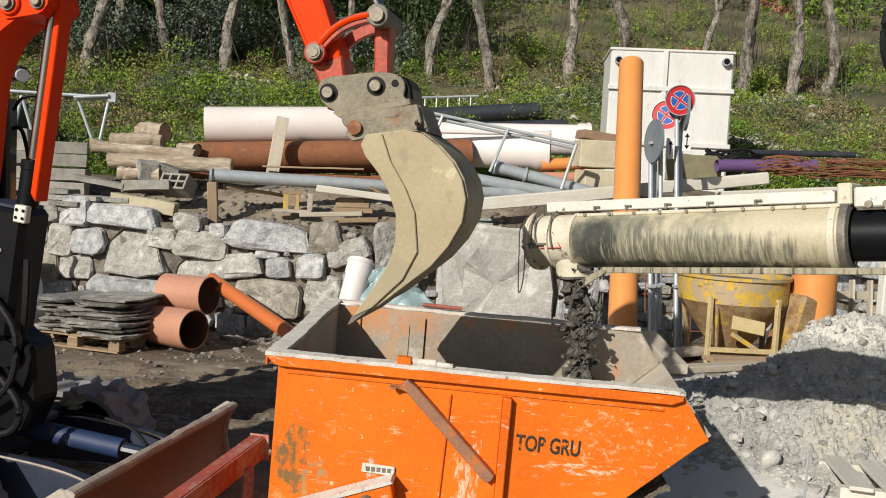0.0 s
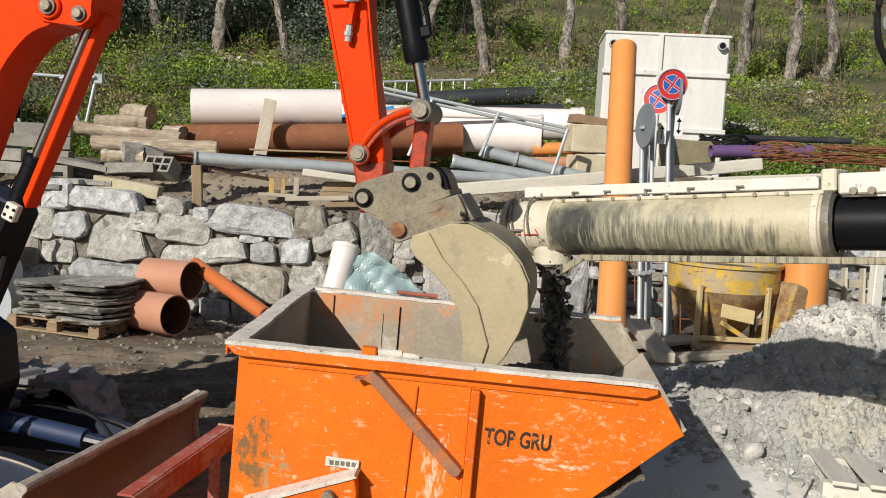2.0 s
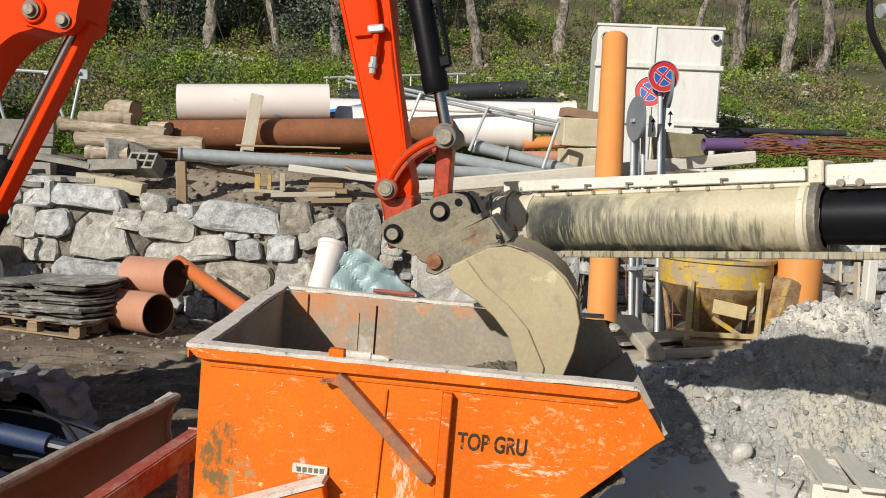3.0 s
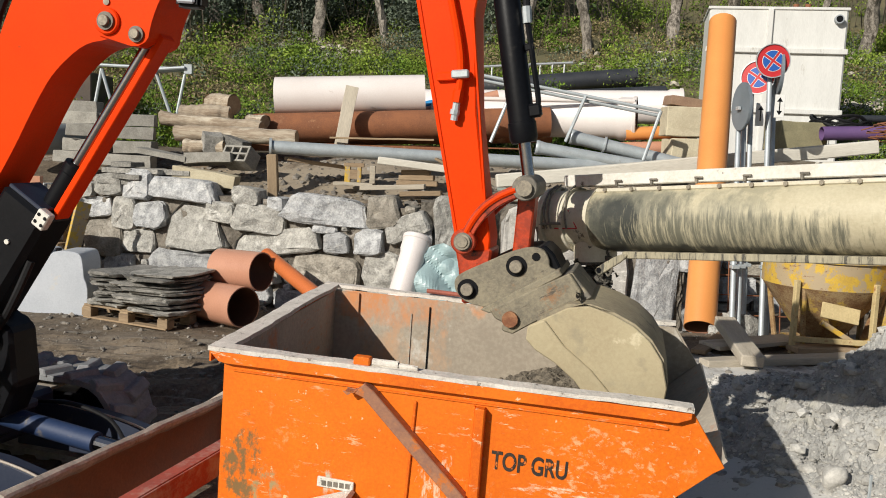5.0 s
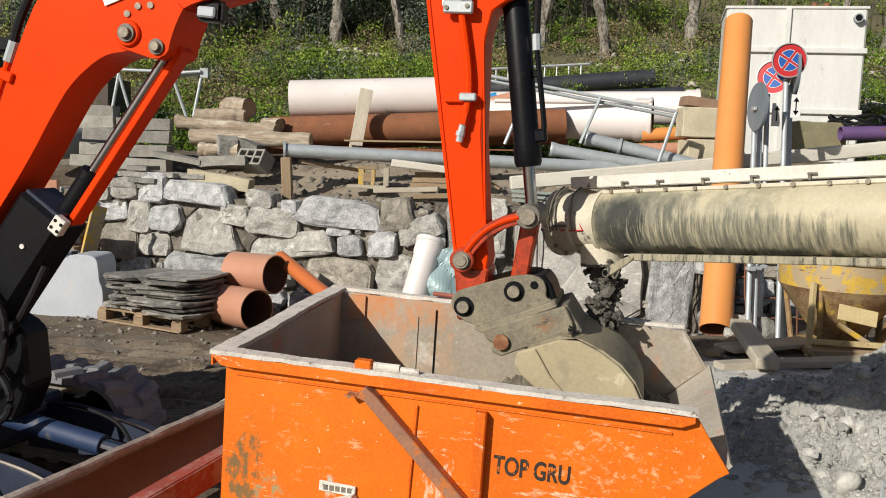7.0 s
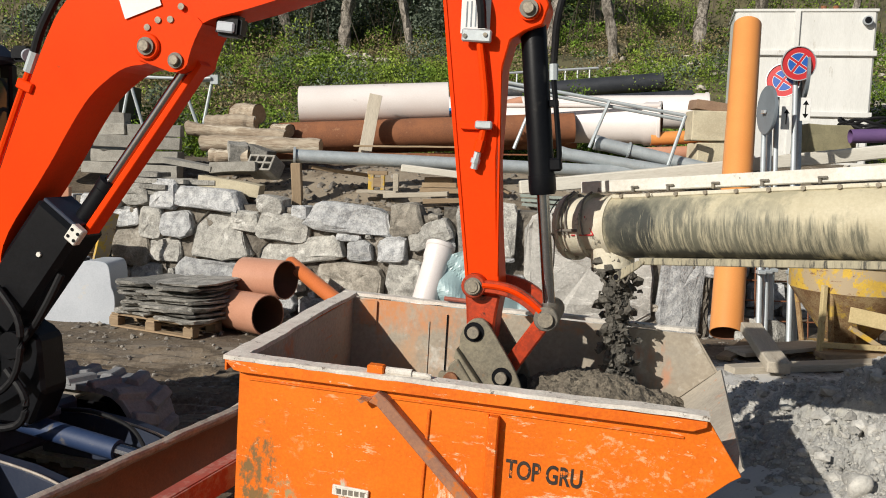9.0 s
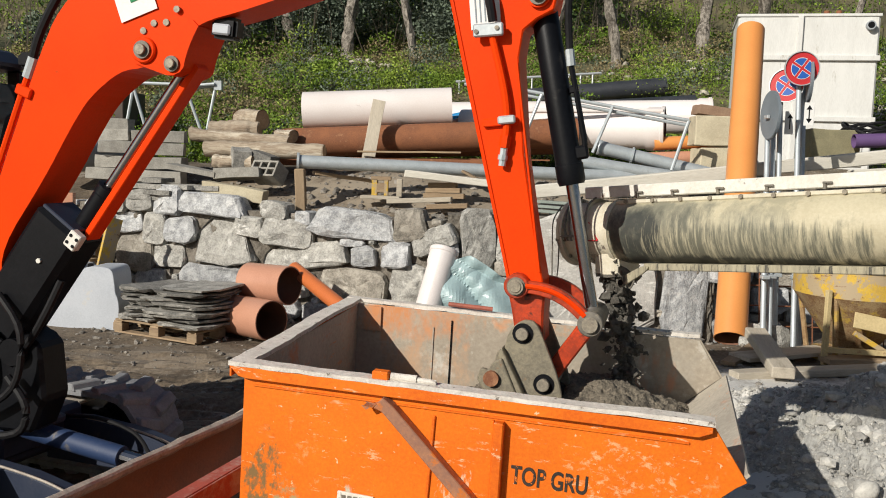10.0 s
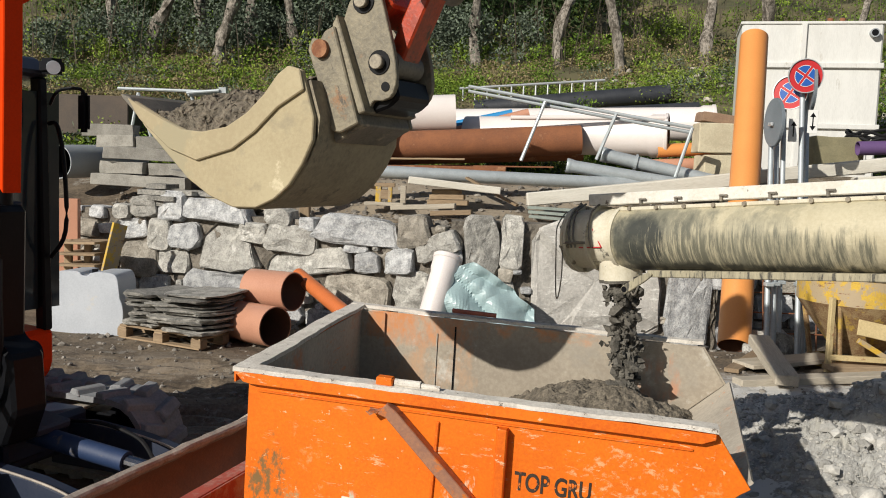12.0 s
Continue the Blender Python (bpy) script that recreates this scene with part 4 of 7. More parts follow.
def make_excavator():
    ex = thing("excavator", "orange compact tracked excavator with a cement-coated bucket", "excavator", Matrix.Translation(SLEW))
    E = {}
    # boom: two side plates' worth of one welded box, bent at the cylinder pin
    w = 0.13
    boom_pts = [(-0.12, -0.10), (0.30, -0.02), (0.48, 0.10), (0.92, 0.10), (1.21, 0.122), (1.39, 0.122), (1.59, 0.06), (1.69, -0.05), (1.80, -0.085), (2.02, -0.155), (2.2, -0.315), (2.6, -0.62), (3.1, -0.87),
                (3.3, -0.82), (3.32, -0.70), (3.0, -0.44), (2.6, -0.02), (2.3, 0.24), (2.0, 0.42), (1.63, 0.50), (1.4, 0.463), (1.17, 0.41), (0.8, 0.32), (0.4, 0.21), (0.0, 0.12), (-0.12, 0.05)]
    boom = part("boom", prism(rounded(boom_pts), -w, w), ORANGE, ex, "bent orange boom")
    E["boom"] = boom
    lug = prism(rounded([(1.66, 0.04), (1.70, -0.09), (1.73, -0.18), (1.79, -0.215), (1.85, -0.19), (1.93, -0.17), (2.02, -0.16), (1.96, 0.0), (1.80, 0.06)], 1), -w - 0.012, w + 0.012)
    part("cylinder_lug", lug, ORANGE, boom)
    part("boss", rod((1.75, -w - 0.03, 0.0), (1.75, w + 0.03, 0.0), 0.062, n=24, bev=0.006), ORANGE, boom, smooth=True)
    pin(boom, 1.75, 0.0, w + 0.03, 0.027)
    pin(boom, 1.783, -0.153, w + 0.012, 0.024)
    for bx, bz in ((1.88, 0.03), (1.82, 0.055), (1.92, -0.02), (2.0, -0.03)):
        part("screw", rod((bx, -w - 0.02, bz), (bx, -w - 0.01, bz), 0.016, n=10), ZINC_BOLT, boom)
    part("work_lamp", box(0.1, 0.09, 0.13, pose(2.06, -0.06, -0.25, 0, -30), 0.015, 2), BLACK, boom, "small work lamp below the boom")
    part("lamp_lens", box(0.05, 0.02, 0.09, pose(2.05, -0.11, -0.25, 0, -30), 0.008), WHITE_PLASTIC, boom)
    part("hydraulic_line", sweep([(0.1, -0.10, 0.17), (0.6, -0.12, 0.30), (1.1, -0.12, 0.425), (1.3, -0.12, 0.47)], 0.018), ORANGE, boom, "orange steel line along the boom's back")
    part("hose", sweep([(1.3, -0.12, 0.47), (1.5, -0.12, 0.53), (1.8, -0.12, 0.53), (2.2, -0.1, 0.4), (2.6, -0.08, 0.12)], 0.022), HOSE, boom)
    part("fitting", rod((1.26, -0.12, 0.462), (1.36, -0.12, 0.487), 0.028, n=8), GALV, boom)
    part("clamp", box(0.05, 0.06, 0.09, pose(1.2, -0.12, 0.43, 0, -14), 0.006), ORANGE, boom)
    part("sticker", box(0.2, 0.003, 0.13, pose(1.90, -w - 0.008, 0.17, 0, 35)), WHITE_PAINT, boom, "white sticker with a green corner")
    part("sticker_bar", box(0.08, 0.003, 0.04, pose(1.93, -w - 0.011, 0.18, 0, 35)), surf("green_print", (0.02, 0.22, 0.08), (0.03, 0.25, 0.1)), boom)
    # stick
    s_w = 0.10
    stick_pts = [(-0.05, -0.055), (-0.05, 0.035), (0.094, 0.040), (0.45, 0.062), (0.757, 0.084), (1.14, 0.110), (1.50, 0.13), (1.85, 0.15), (2.05, 0.12), (2.08, -0.02), (1.95, -0.14),
                 (1.52, -0.31), (1.42, -0.34), (1.34, -0.31), (1.315, -0.23), (1.28, -0.17), (1.17, -0.135), (0.757, -0.100), (0.45, -0.100), (0.2, -0.108), (0.08, -0.08)]
    stick = part("stick", prism(stick_pts, -s_w, s_w, 0.006), ORANGE, ex, "straight orange stick")
    E["stick"] = stick
    part("stick_nose", prism([(-0.07, -0.07), (-0.07, 0.045), (0.1, 0.045), (0.17, 0.049), (0.16, -0.112), (0.06, -0.09)], -s_w - 0.006, s_w + 0.006, 0.01), ORANGE_GREASY, stick, "greasy lower end of the stick")
    part("boss", rod((PIN_SB, -s_w - 0.03, 0), (PIN_SB, s_w + 0.03, 0), 0.05, n=20), ORANGE_GREASY, stick, smooth=True)
    pin(stick, PIN_SB, 0, s_w + 0.055, 0.026)
    part("boss", rod((G_STICK[0], -s_w - 0.02, G_STICK[1]), (G_STICK[0], s_w + 0.02, G_STICK[1]), 0.05, n=20), ORANGE, stick, smooth=True)
    pin(stick, *G_STICK, s_w + 0.02, 0.026)
    part("edge_bead", rod((0.2, -s_w - 0.001, 0.035), (1.9, -s_w - 0.001, 0.142), 0.006, n=6), ORANGE, stick)
    part("edge_bead", rod((0.25, -s_w - 0.001, -0.098), (1.15, -s_w - 0.001, -0.125), 0.006, n=6), ORANGE, stick)
    part("hydraulic_line", sweep([(0.82, -s_w - 0.03, -0.032), (0.92, -s_w - 0.03, -0.055), (1.05, -s_w - 0.03, -0.06), (1.28, -s_w - 0.03, -0.04)], 0.017), ORANGE, stick, "orange service line")
    part("fitting", rod((0.725, -s_w - 0.03, -0.005), (0.80, -s_w - 0.03, -0.025), 0.016, n=8), GALV, stick, "steel quick fitting")
    part("fitting_ring", rod((0.75, -s_w - 0.03, -0.010), (0.77, -s_w - 0.03, -0.016), 0.021, n=8), GALV, stick)
    part("coupling_nut", rod((0.80, -s_w - 0.03, -0.025), (0.85, -s_w - 0.03, -0.04), 0.024, n=6), ORANGE, stick)
    part("line_bracket", box(0.035, 0.02, 0.15, pose(0.913, -s_w - 0.012, -0.02, 0, 4), 0.004), ORANGE, stick)
    part("line_clamp", box(0.035, 0.03, 0.075, pose(0.915, -s_w - 0.045, -0.055, 0, 4), 0.006), GALV, stick, "bright steel clamp")
    part("line_clamp", box(0.055, 0.03, 0.13, pose(1.30, -s_w - 0.045, -0.03, 0, 6), 0.006), GALV, stick, "bright steel clamp")
    for cz in (0.02, -0.07):
        part("clamp_screw", rod((1.30, -s_w - 0.066, cz), (1.30, -s_w - 0.055, cz), 0.01, n=8), BUCKET_DARK, stick)
    part("label_plate", box(0.17, 0.003, 0.13, pose(1.40, -s_w - 0.003, -0.02, 0, 4)), WHITE_PAINT, stick, "white data sticker with grey lines")
    for k in range(5):
        part("label_line", box(0.11, 0.002, 0.006, pose(1.40, -s_w - 0.0055, 0.02 - 0.02 * k, 0, 4)), SIGN_GREY, stick)
    part("hose", sweep([(1.33, -s_w - 0.05, -0.055), (1.45, -s_w - 0.06, -0.05), (1.6, -s_w - 0.05, 0.0), (1.85, -s_w - 0.03, 0.05)], 0.02), HOSE, stick)
    # rockers (a pair), link, bucket cylinder
    arc = [(x, 0.045 * math.sin(math.pi * x / PIN_SR)) for x in [PIN_SR * k / 10 for k in range(11)]]
    band = [(x, z + 0.028) for x, z in arc] + [(x, z - 0.028) for x, z in arc[::-1]]
    rocker = part("rocker", prism(band, -s_w - 0.055, -s_w - 0.012, 0.004), ORANGE_GREASY, ex, "curved orange rocker, greasy at the pins")
    part("rocker_arm", prism(band, s_w + 0.012, s_w + 0.055, 0.004), ORANGE_GREASY, rocker)
    E["rocker"] = rocker
    part("rib", sweep([(x, -s_w - 0.056, z + 0.006) for x, z in arc[1:-1]], 0.012, 6), ORANGE, rocker)
    for px in (0.0, PIN_SR):
        part("boss", rod((px, -s_w - 0.062, 0), (px, s_w + 0.062, 0), 0.055, n=20, bev=0.005), ORANGE_GREASY if px == 0 else BUCKET_DARK, rocker, smooth=True)
        part("pin", rod((px, -s_w - 0.08, 0), (px, -s_w - 0.06, 0), 0.034, 0.03, 16), ZINC_BOLT, rocker, smooth=True)
    link = part("link", box(PIN_RD, 0.13, 0.075, pose(PIN_RD / 2, 0, 0), 0.008), ORANGE_GREASY, ex, "short link, orange paint worn to black")
    E["link"] = link
    for lx in (0.0, PIN_RD):
        part("boss", rod((lx, -0.1, 0), (lx, 0.1, 0), 0.052, n=18), BUCKET_DARK, link, smooth=True)
    BAR = 0.805
    barrel = part("bucket_cylinder", lathe([(0, 0.0), (0.05, 0.0), (0.058, 0.03), (0.058, BAR - 0.09), (0.062, BAR - 0.088), (0.062, BAR - 0.02), (0.055, BAR), (0.03, BAR)], 24, Matrix.Rotation(radians(90), 4, "Y")), BLACK, ex, "black hydraulic cylinder of the bucket", True)
    E["barrel"] = barrel
    part("head_eye", rod((0, -0.06, 0), (0, 0.06, 0), 0.055, n=18), BLACK, barrel, smooth=True)
    part("oil_pipe", sweep([(BAR - 0.14, -0.02, 0.06), (BAR - 0.16, -0.03, 0.085), (BAR - 0.3, -0.03, 0.085), (BAR - 0.52, -0.03, 0.08)], 0.012), BLACK, barrel)
    part("oil_port", box(0.06, 0.05, 0.06, pose(BAR - 0.13, -0.02, 0.065), 0.01), BLACK, barrel)
    part("oil_hose", sweep([(BAR - 0.52, -0.03, 0.08), (BAR - 0.62, -0.03, 0.09), (0.02, -0.05, 0.12), (-0.2, -0.03, 0.2)], 0.016), HOSE, barrel)
    part("fitting", rod((BAR - 0.57, -0.03, 0.084), (BAR - 0.5, -0.03, 0.08), 0.02, n=8), GALV, barrel)
    part("pipe_clip", box(0.03, 0.04, 0.04, pose(BAR - 0.4, -0.02, 0.075), 0.004), BLACK, barrel)
    E["rod"] = part("piston_rod", rod((-0.62, 0, 0), (0.0, 0, 0), 0.028, n=20), CHROME, ex, "bright chromed piston rod", True)
    # quick coupler and bucket, in one frame from pin to pin
    plate = [(-0.055, 0.02), (-0.035, 0.062), (0.0, 0.075), (0.10, 0.072), (0.233, 0.068), (0.327, 0.05), (0.372, 0.015), (0.375, -0.03), (0.36, -0.065), (0.385, -0.09), (0.36, -0.10), (0.05, -0.115), (-0.035, -0.05)]
    bk = part("bucket_coupler", prism(rounded(plate, 1), -0.155, -0.130, 0.003), COUPLER, ex, "bare steel quick coupler")
    E["bucket"] = bk
    part("coupler_plate", prism(rounded(plate, 1), 0.130, 0.155, 0.003), COUPLER, bk)
    for px in (0.0, PIN_BD):
        part("pin", rod((px, -0.185, 0), (px, -0.155, 0), 0.028, 0.026, 18, 0.003), ZINC_BOLT, bk, "round steel pin end", True)
        part("grease_ring", rod((px, -0.160, 0), (px, -0.152, 0), 0.045, n=18), BLACK, bk)
    part("eye", rod((0.329, -0.158, 0), (0.329, -0.15, 0), 0.018, n=12), BLACK, bk)
    part("coupler_back", prism([(0.30, 0.03), (0.38, 0.03), (0.40, -0.02), (0.40, -0.1), (0.3, -0.1)], -0.128, 0.128, 0.01), BLACK, bk)
    part("coupler_base", prism([(0.02, -0.10), (0.40, -0.085), (0.40, -0.115), (0.05, -0.13)], -0.20, 0.20, 0.004), COUPLER, bk, "steel edge of the coupler base")
    ear = [(0.06, -0.115), (0.435, -0.118), (0.445, -0.20), (0.43, -0.235), (0.18, -0.245), (0.104, -0.25), (0.07, -0.22), (0.075, -0.205), (0.09, -0.19), (0.065, -0.16)]
    part("hanger_plate", prism(ear, -0.215, -0.185, 0.005), COUPLER, bk, "rusty hanger plate")
    part("hanger_plate", prism(ear, 0.185, 0.215, 0.005), COUPLER, bk)
    part("hanger_pin", rod((0.125, -0.235, -0.188), (0.125, 0.235, -0.188), 0.034, n=16), RUST, bk, smooth=True)
    part("hanger_back", prism([(0.38, -0.12), (0.44, -0.12), (0.47, -0.25), (0.40, -0.26)], -0.185, 0.185, 0.005), BUCKET_DARK, bk)
    bw = 0.30
    front = [(0.20, -0.235), (0.17, -0.28), (0.185, -0.335), (0.235, -0.416), (0.275, -0.513), (0.295, -0.62), (0.277, -0.74), (0.24, -0.83), (0.17, -0.917), (0.095, -1.0), (0.03, -1.07)]
    back = [(0.16, -1.03), (0.305, -0.945), (0.425, -0.875), (0.52, -0.79), (0.595, -0.69), (0.625, -0.585), (0.617, -0.495), (0.585, -0.412), (0.53, -0.335), (0.46, -0.265), (0.38, -0.235)]
    for ys, lab in ((-1, "side plate caked in pale cement"), (1, "side plate")):
        part("side_plate", prism(front + back, ys * bw - 0.012, ys * bw + 0.012, 0.004), BUCKET, bk, lab)
        cutter = front + [(0.13, -1.035), (0.29, -0.92), (0.375, -0.80), (0.385, -0.62), (0.355, -0.5), (0.30, -0.37), (0.275, -0.24)]
        part("side_cutter", prism(cutter, ys * bw + (-0.026 if ys < 0 else 0.012), ys * bw + (-0.012 if ys < 0 else 0.026), 0.004), BUCKET, bk, "thicker front plate of the side")
    skin = [(0.24, -0.222), (0.38, -0.222)] + [(x + 0.008, z + 0.004) for x, z in back[::-1][1:]] + [(0.02, -1.09)]
    inn = [(0.24, -0.238)] + [(x - 0.014 * (x > 0.2), z + 0.014) for x, z in ([(0.38, -0.25)] + back[::-1][1:])] + [(0.03, -1.06)]
    bm = bmesh.new()
    ring = skin + inn[::-1]
    strips = prism(ring, -bw + 0.013, bw - 0.013)
    merge(bm, strips)
    part("shell", bm, SHELL, bk, "curved back of the bucket, wet and dirty", True)
    part("cutting_edge", prism([(0.18, -1.005), (0.02, -1.10), (0.0, -1.105), (0.03, -1.06), (0.17, -0.985)], -bw - 0.02, bw + 0.02, 0.003), BUCKET_DARK, bk, "straight cutting edge")
    # the mix carried in the bucket
    bm = bmesh.new()
    nx, ny = 150, 110
    vs = []
    for j in range(ny):
        for i in range(nx):
            a, c = i / (nx - 1), j / (ny - 1)
            z = -0.31 - 0.70 * a
            y = (c - 0.5) * 2 * (bw - 0.02)
            bulge = (0.10 + 0.17 * a) * (math.sin(math.pi * min(1, a * 1.02 + 0.0)) ** 0.7) * (1 - abs(2 * c - 1) ** 2.6) 
            x = float(np.interp(-z, [-q[1] for q in front], [q[0] for q in front])) + 0.02 - bulge
            p = Vector((x, y, z))
            p += noise.noise_vector(p * 14) * 0.022 + noise.noise_vector(p * 34) * 0.016 + noise.noise_vector(p * 75) * 0.011
            vs.append(bm.verts.new(p))
    for j in range(ny - 1):
        for i in range(nx - 1):
            k = j * nx + i
            bm.faces.new((vs[k], vs[k + 1], vs[k + nx + 1], vs[k + nx]))
    E["fill"] = part("concrete_load", bm, CONCRETE_DRY, bk, "heaped load of crumbly concrete mix")

    # boom cylinder
    CB = 0.93
    bcyl = part("boom_cylinder", lathe([(0, 0.0), (0.05, 0.0), (0.056, 0.02), (0.056, CB - 0.05), (0.06, CB - 0.045), (0.06, CB), (0.035, CB + 0.005)], 24, Matrix.Rotation(radians(90), 4, "Y")), BLACK, ex, "black boom cylinder", True)
    E["bcyl"] = bcyl
    part("cylinder_guard", box(0.70, 0.24, 0.29, pose(0.33, -0.02, 0.06), 0.03), BLACK, bcyl, "black box guard round the cylinder foot")
    part("guard_lid", box(0.02, 0.22, 0.22, pose(0.685, -0.02, 0.07), 0.005), NAVY, bcyl)
    part("valve_block", box(0.09, 0.05, 0.07, pose(0.66, -0.14, -0.07), 0.006), WHITE_STEEL, bcyl, "pale steel end block with four holes")
    for hx, hz in ((0.64, -0.09), (0.68, -0.09), (0.64, -0.052), (0.68, -0.052)):
        part("hole", rod((hx, -0.168, hz), (hx, -0.163, hz), 0.009, n=8), BLACK, bcyl)
    part("guard_screw", rod((0.45, -0.15, 0.03), (0.45, -0.135, 0.03), 0.013, n=8), WHITE_STEEL, bcyl)
    for k in range(4):
        part("hose", sweep([(0.05 - 0.03 * k, -0.13, 0.06 - 0.03 * k), (-0.05, -0.16, 0.13 - 0.02 * k), (-0.2, -0.18, 0.1 - 0.05 * k), (-0.3, -0.1, -0.05 - 0.03 * k)], 0.016), HOSE, bcyl)
    part("hose", sweep([(0.42, -0.09, -0.10), (0.25, -0.12, -0.14), (0.08, -0.12, -0.15), (-0.12, -0.1, -0.12)], 0.02), HOSE, bcyl, "thick black hose")
    brod = part("boom_rod", rod((-0.80, 0, 0), (0, 0, 0), 0.03, n=20), CHROME, ex, "bright chromed boom rod", True)
    E["brod"] = brod
    part("rod_eye", rod((0, -0.06, 0), (0, 0.06, 0), 0.055, n=18), ORANGE_GREASY, brod, smooth=True)
    part("rod_guard", prism([(0.04, -0.075), (0.05, -0.042), (-0.98, -0.042), (-1.02, -0.078), (-0.3, -0.078)], -0.055, 0.055, 0.005), ORANGE, brod, "orange guard plate over the rod")
    E.update(ex=ex)

    # swing post and house
    post = part("swing_post", prism([(0.45, 0.52), (1.04, 0.52), (1.13, 0.72), (1.10, 1.02), (0.97, 1.10), (0.84, 1.28), (0.62, 1.3), (0.5, 1.0)], -0.11, 0.11, 0.02), BLACK, ex, "black swing post with hoses")
    E["post"] = post
    for y in (-0.16, 0.1):
        part("pivot_boss", rod((0.955, y, 0.98), (0.955, y + 0.06, 0.98), 0.075, n=18), BLACK, post, smooth=True)
    part("hose", sweep([(0.95, -0.18, 0.85), (1.08, -0.2, 0.7), (1.02, -0.2, 0.55), (0.7, -0.2, 0.5)], 0.022), HOSE, post)
    part("hose", sweep([(0.9, -0.18, 1.3), (1.05, -0.2, 1.1), (1.0, -0.2, 0.8), (0.7, -0.2, 0.6)], 0.02), HOSE, post)
    y0, y1 = 0.18, 0.85   # the cab stands on the far side of the boom
    body = part("house", prism([(-1.15, 0.66), (0.05, 0.66), (0.05, 0.92), (-0.5, 1.0), (-0.55, 1.35), (-1.0, 1.4), (-1.2, 1.2)], -0.62, 0.86, 0.04), ORANGE, ex, "orange upper body")
    E["house"] = body
    X0 = 0.20
    cabp = prism([(-0.5, 0.66), (X0 - 0.06, 0.60), (X0 + 0.02, 0.64), (X0 + 0.05, 0.72), (X0 + 0.05, 0.95), (-0.5, 0.95)], y0 - 0.02, y1, 0.03)
    part("cab_floor_panel", cabp, ORANGE, body, "orange panel below the cab")
    part("panel_stripe", box(0.12, 0.004, 0.05, pose(X0 - 0.1, y0 - 0.024, 1.0)), WHITE_PAINT, body)
    part("cab_roof", prism([(-1.0, 2.56), (X0 - 0.05, 2.56), (X0 + 0.02, 2.60), (X0 - 0.1, 2.70), (-0.95, 2.74)], y0 - 0.02, y1, 0.02), NAVY, body, "dark blue cab roof")
    for px, py in ((X0, y0), (X0, y1 - 0.08), (-0.4, y0), (-0.9, y0), (-0.9, y1 - 0.08)):
        part("cab_pillar", prism([(px - 0.045, 0.94), (px + 0.045, 0.94), (px + 0.0, 2.57), (px - 0.09, 2.57)], py, py + 0.07, 0.012), BLACK, body, "black cab pillar")
    part("door_sill", box(0.7, 0.05, 0.06, pose(X0 - 0.4, y0 + 0.02, 1.65), 0.01), BLACK, body)
    pane = part("cab_window", box(1.2, 0.006, 1.45, pose(X0 - 0.62, y0 + 0.04, 1.78)), GLASS_DARK, body, "dark reflecting cab glass")
    part("cab_window", box(0.006, 0.85, 1.4, pose(X0 - 0.02, (y0 + y1) / 2, 1.78)), GLASS_DARK, body, "dark front window")
    part("grab_rail", sweep([(X0 + 0.03, y1 - 0.03, 2.28), (X0 + 0.10, y1 - 0.02, 2.26), (X0 + 0.16, y1 - 0.02, 2.0), (X0 + 0.17, y1 - 0.02, 1.6), (X0 + 0.05, y1 - 0.03, 1.42)], 0.014), BLACK, body, "black grab rail")
    part("head_lamp", box(0.13, 0.12, 0.10, pose(X0 + 0.06, y1 - 0.03, 2.64), 0.02, 2), BLACK, body)
    part("lamp_lens", rod((X0 + 0.12, y1 - 0.07, 2.63), (X0 + 0.145, y1 - 0.09, 2.625), 0.042, n=16), WHITE_PLASTIC, body)
    part("mirror_arm", sweep([(X0 + 0.03, y1 - 0.02, 2.40), (X0 + 0.10, y1 - 0.01, 2.49), (X0 + 0.26, y1 + 0.02, 2.50), (X0 + 0.30, y1 + 0.02, 2.42)], 0.011), BLACK, body)
    part("mirror", box(0.09, 0.05, 0.25, pose(X0 + 0.29, y1 + 0.02, 2.355), 0.02, 2), BLACK, body, "black rear-view mirror")
    return E


EXC = make_excavator()


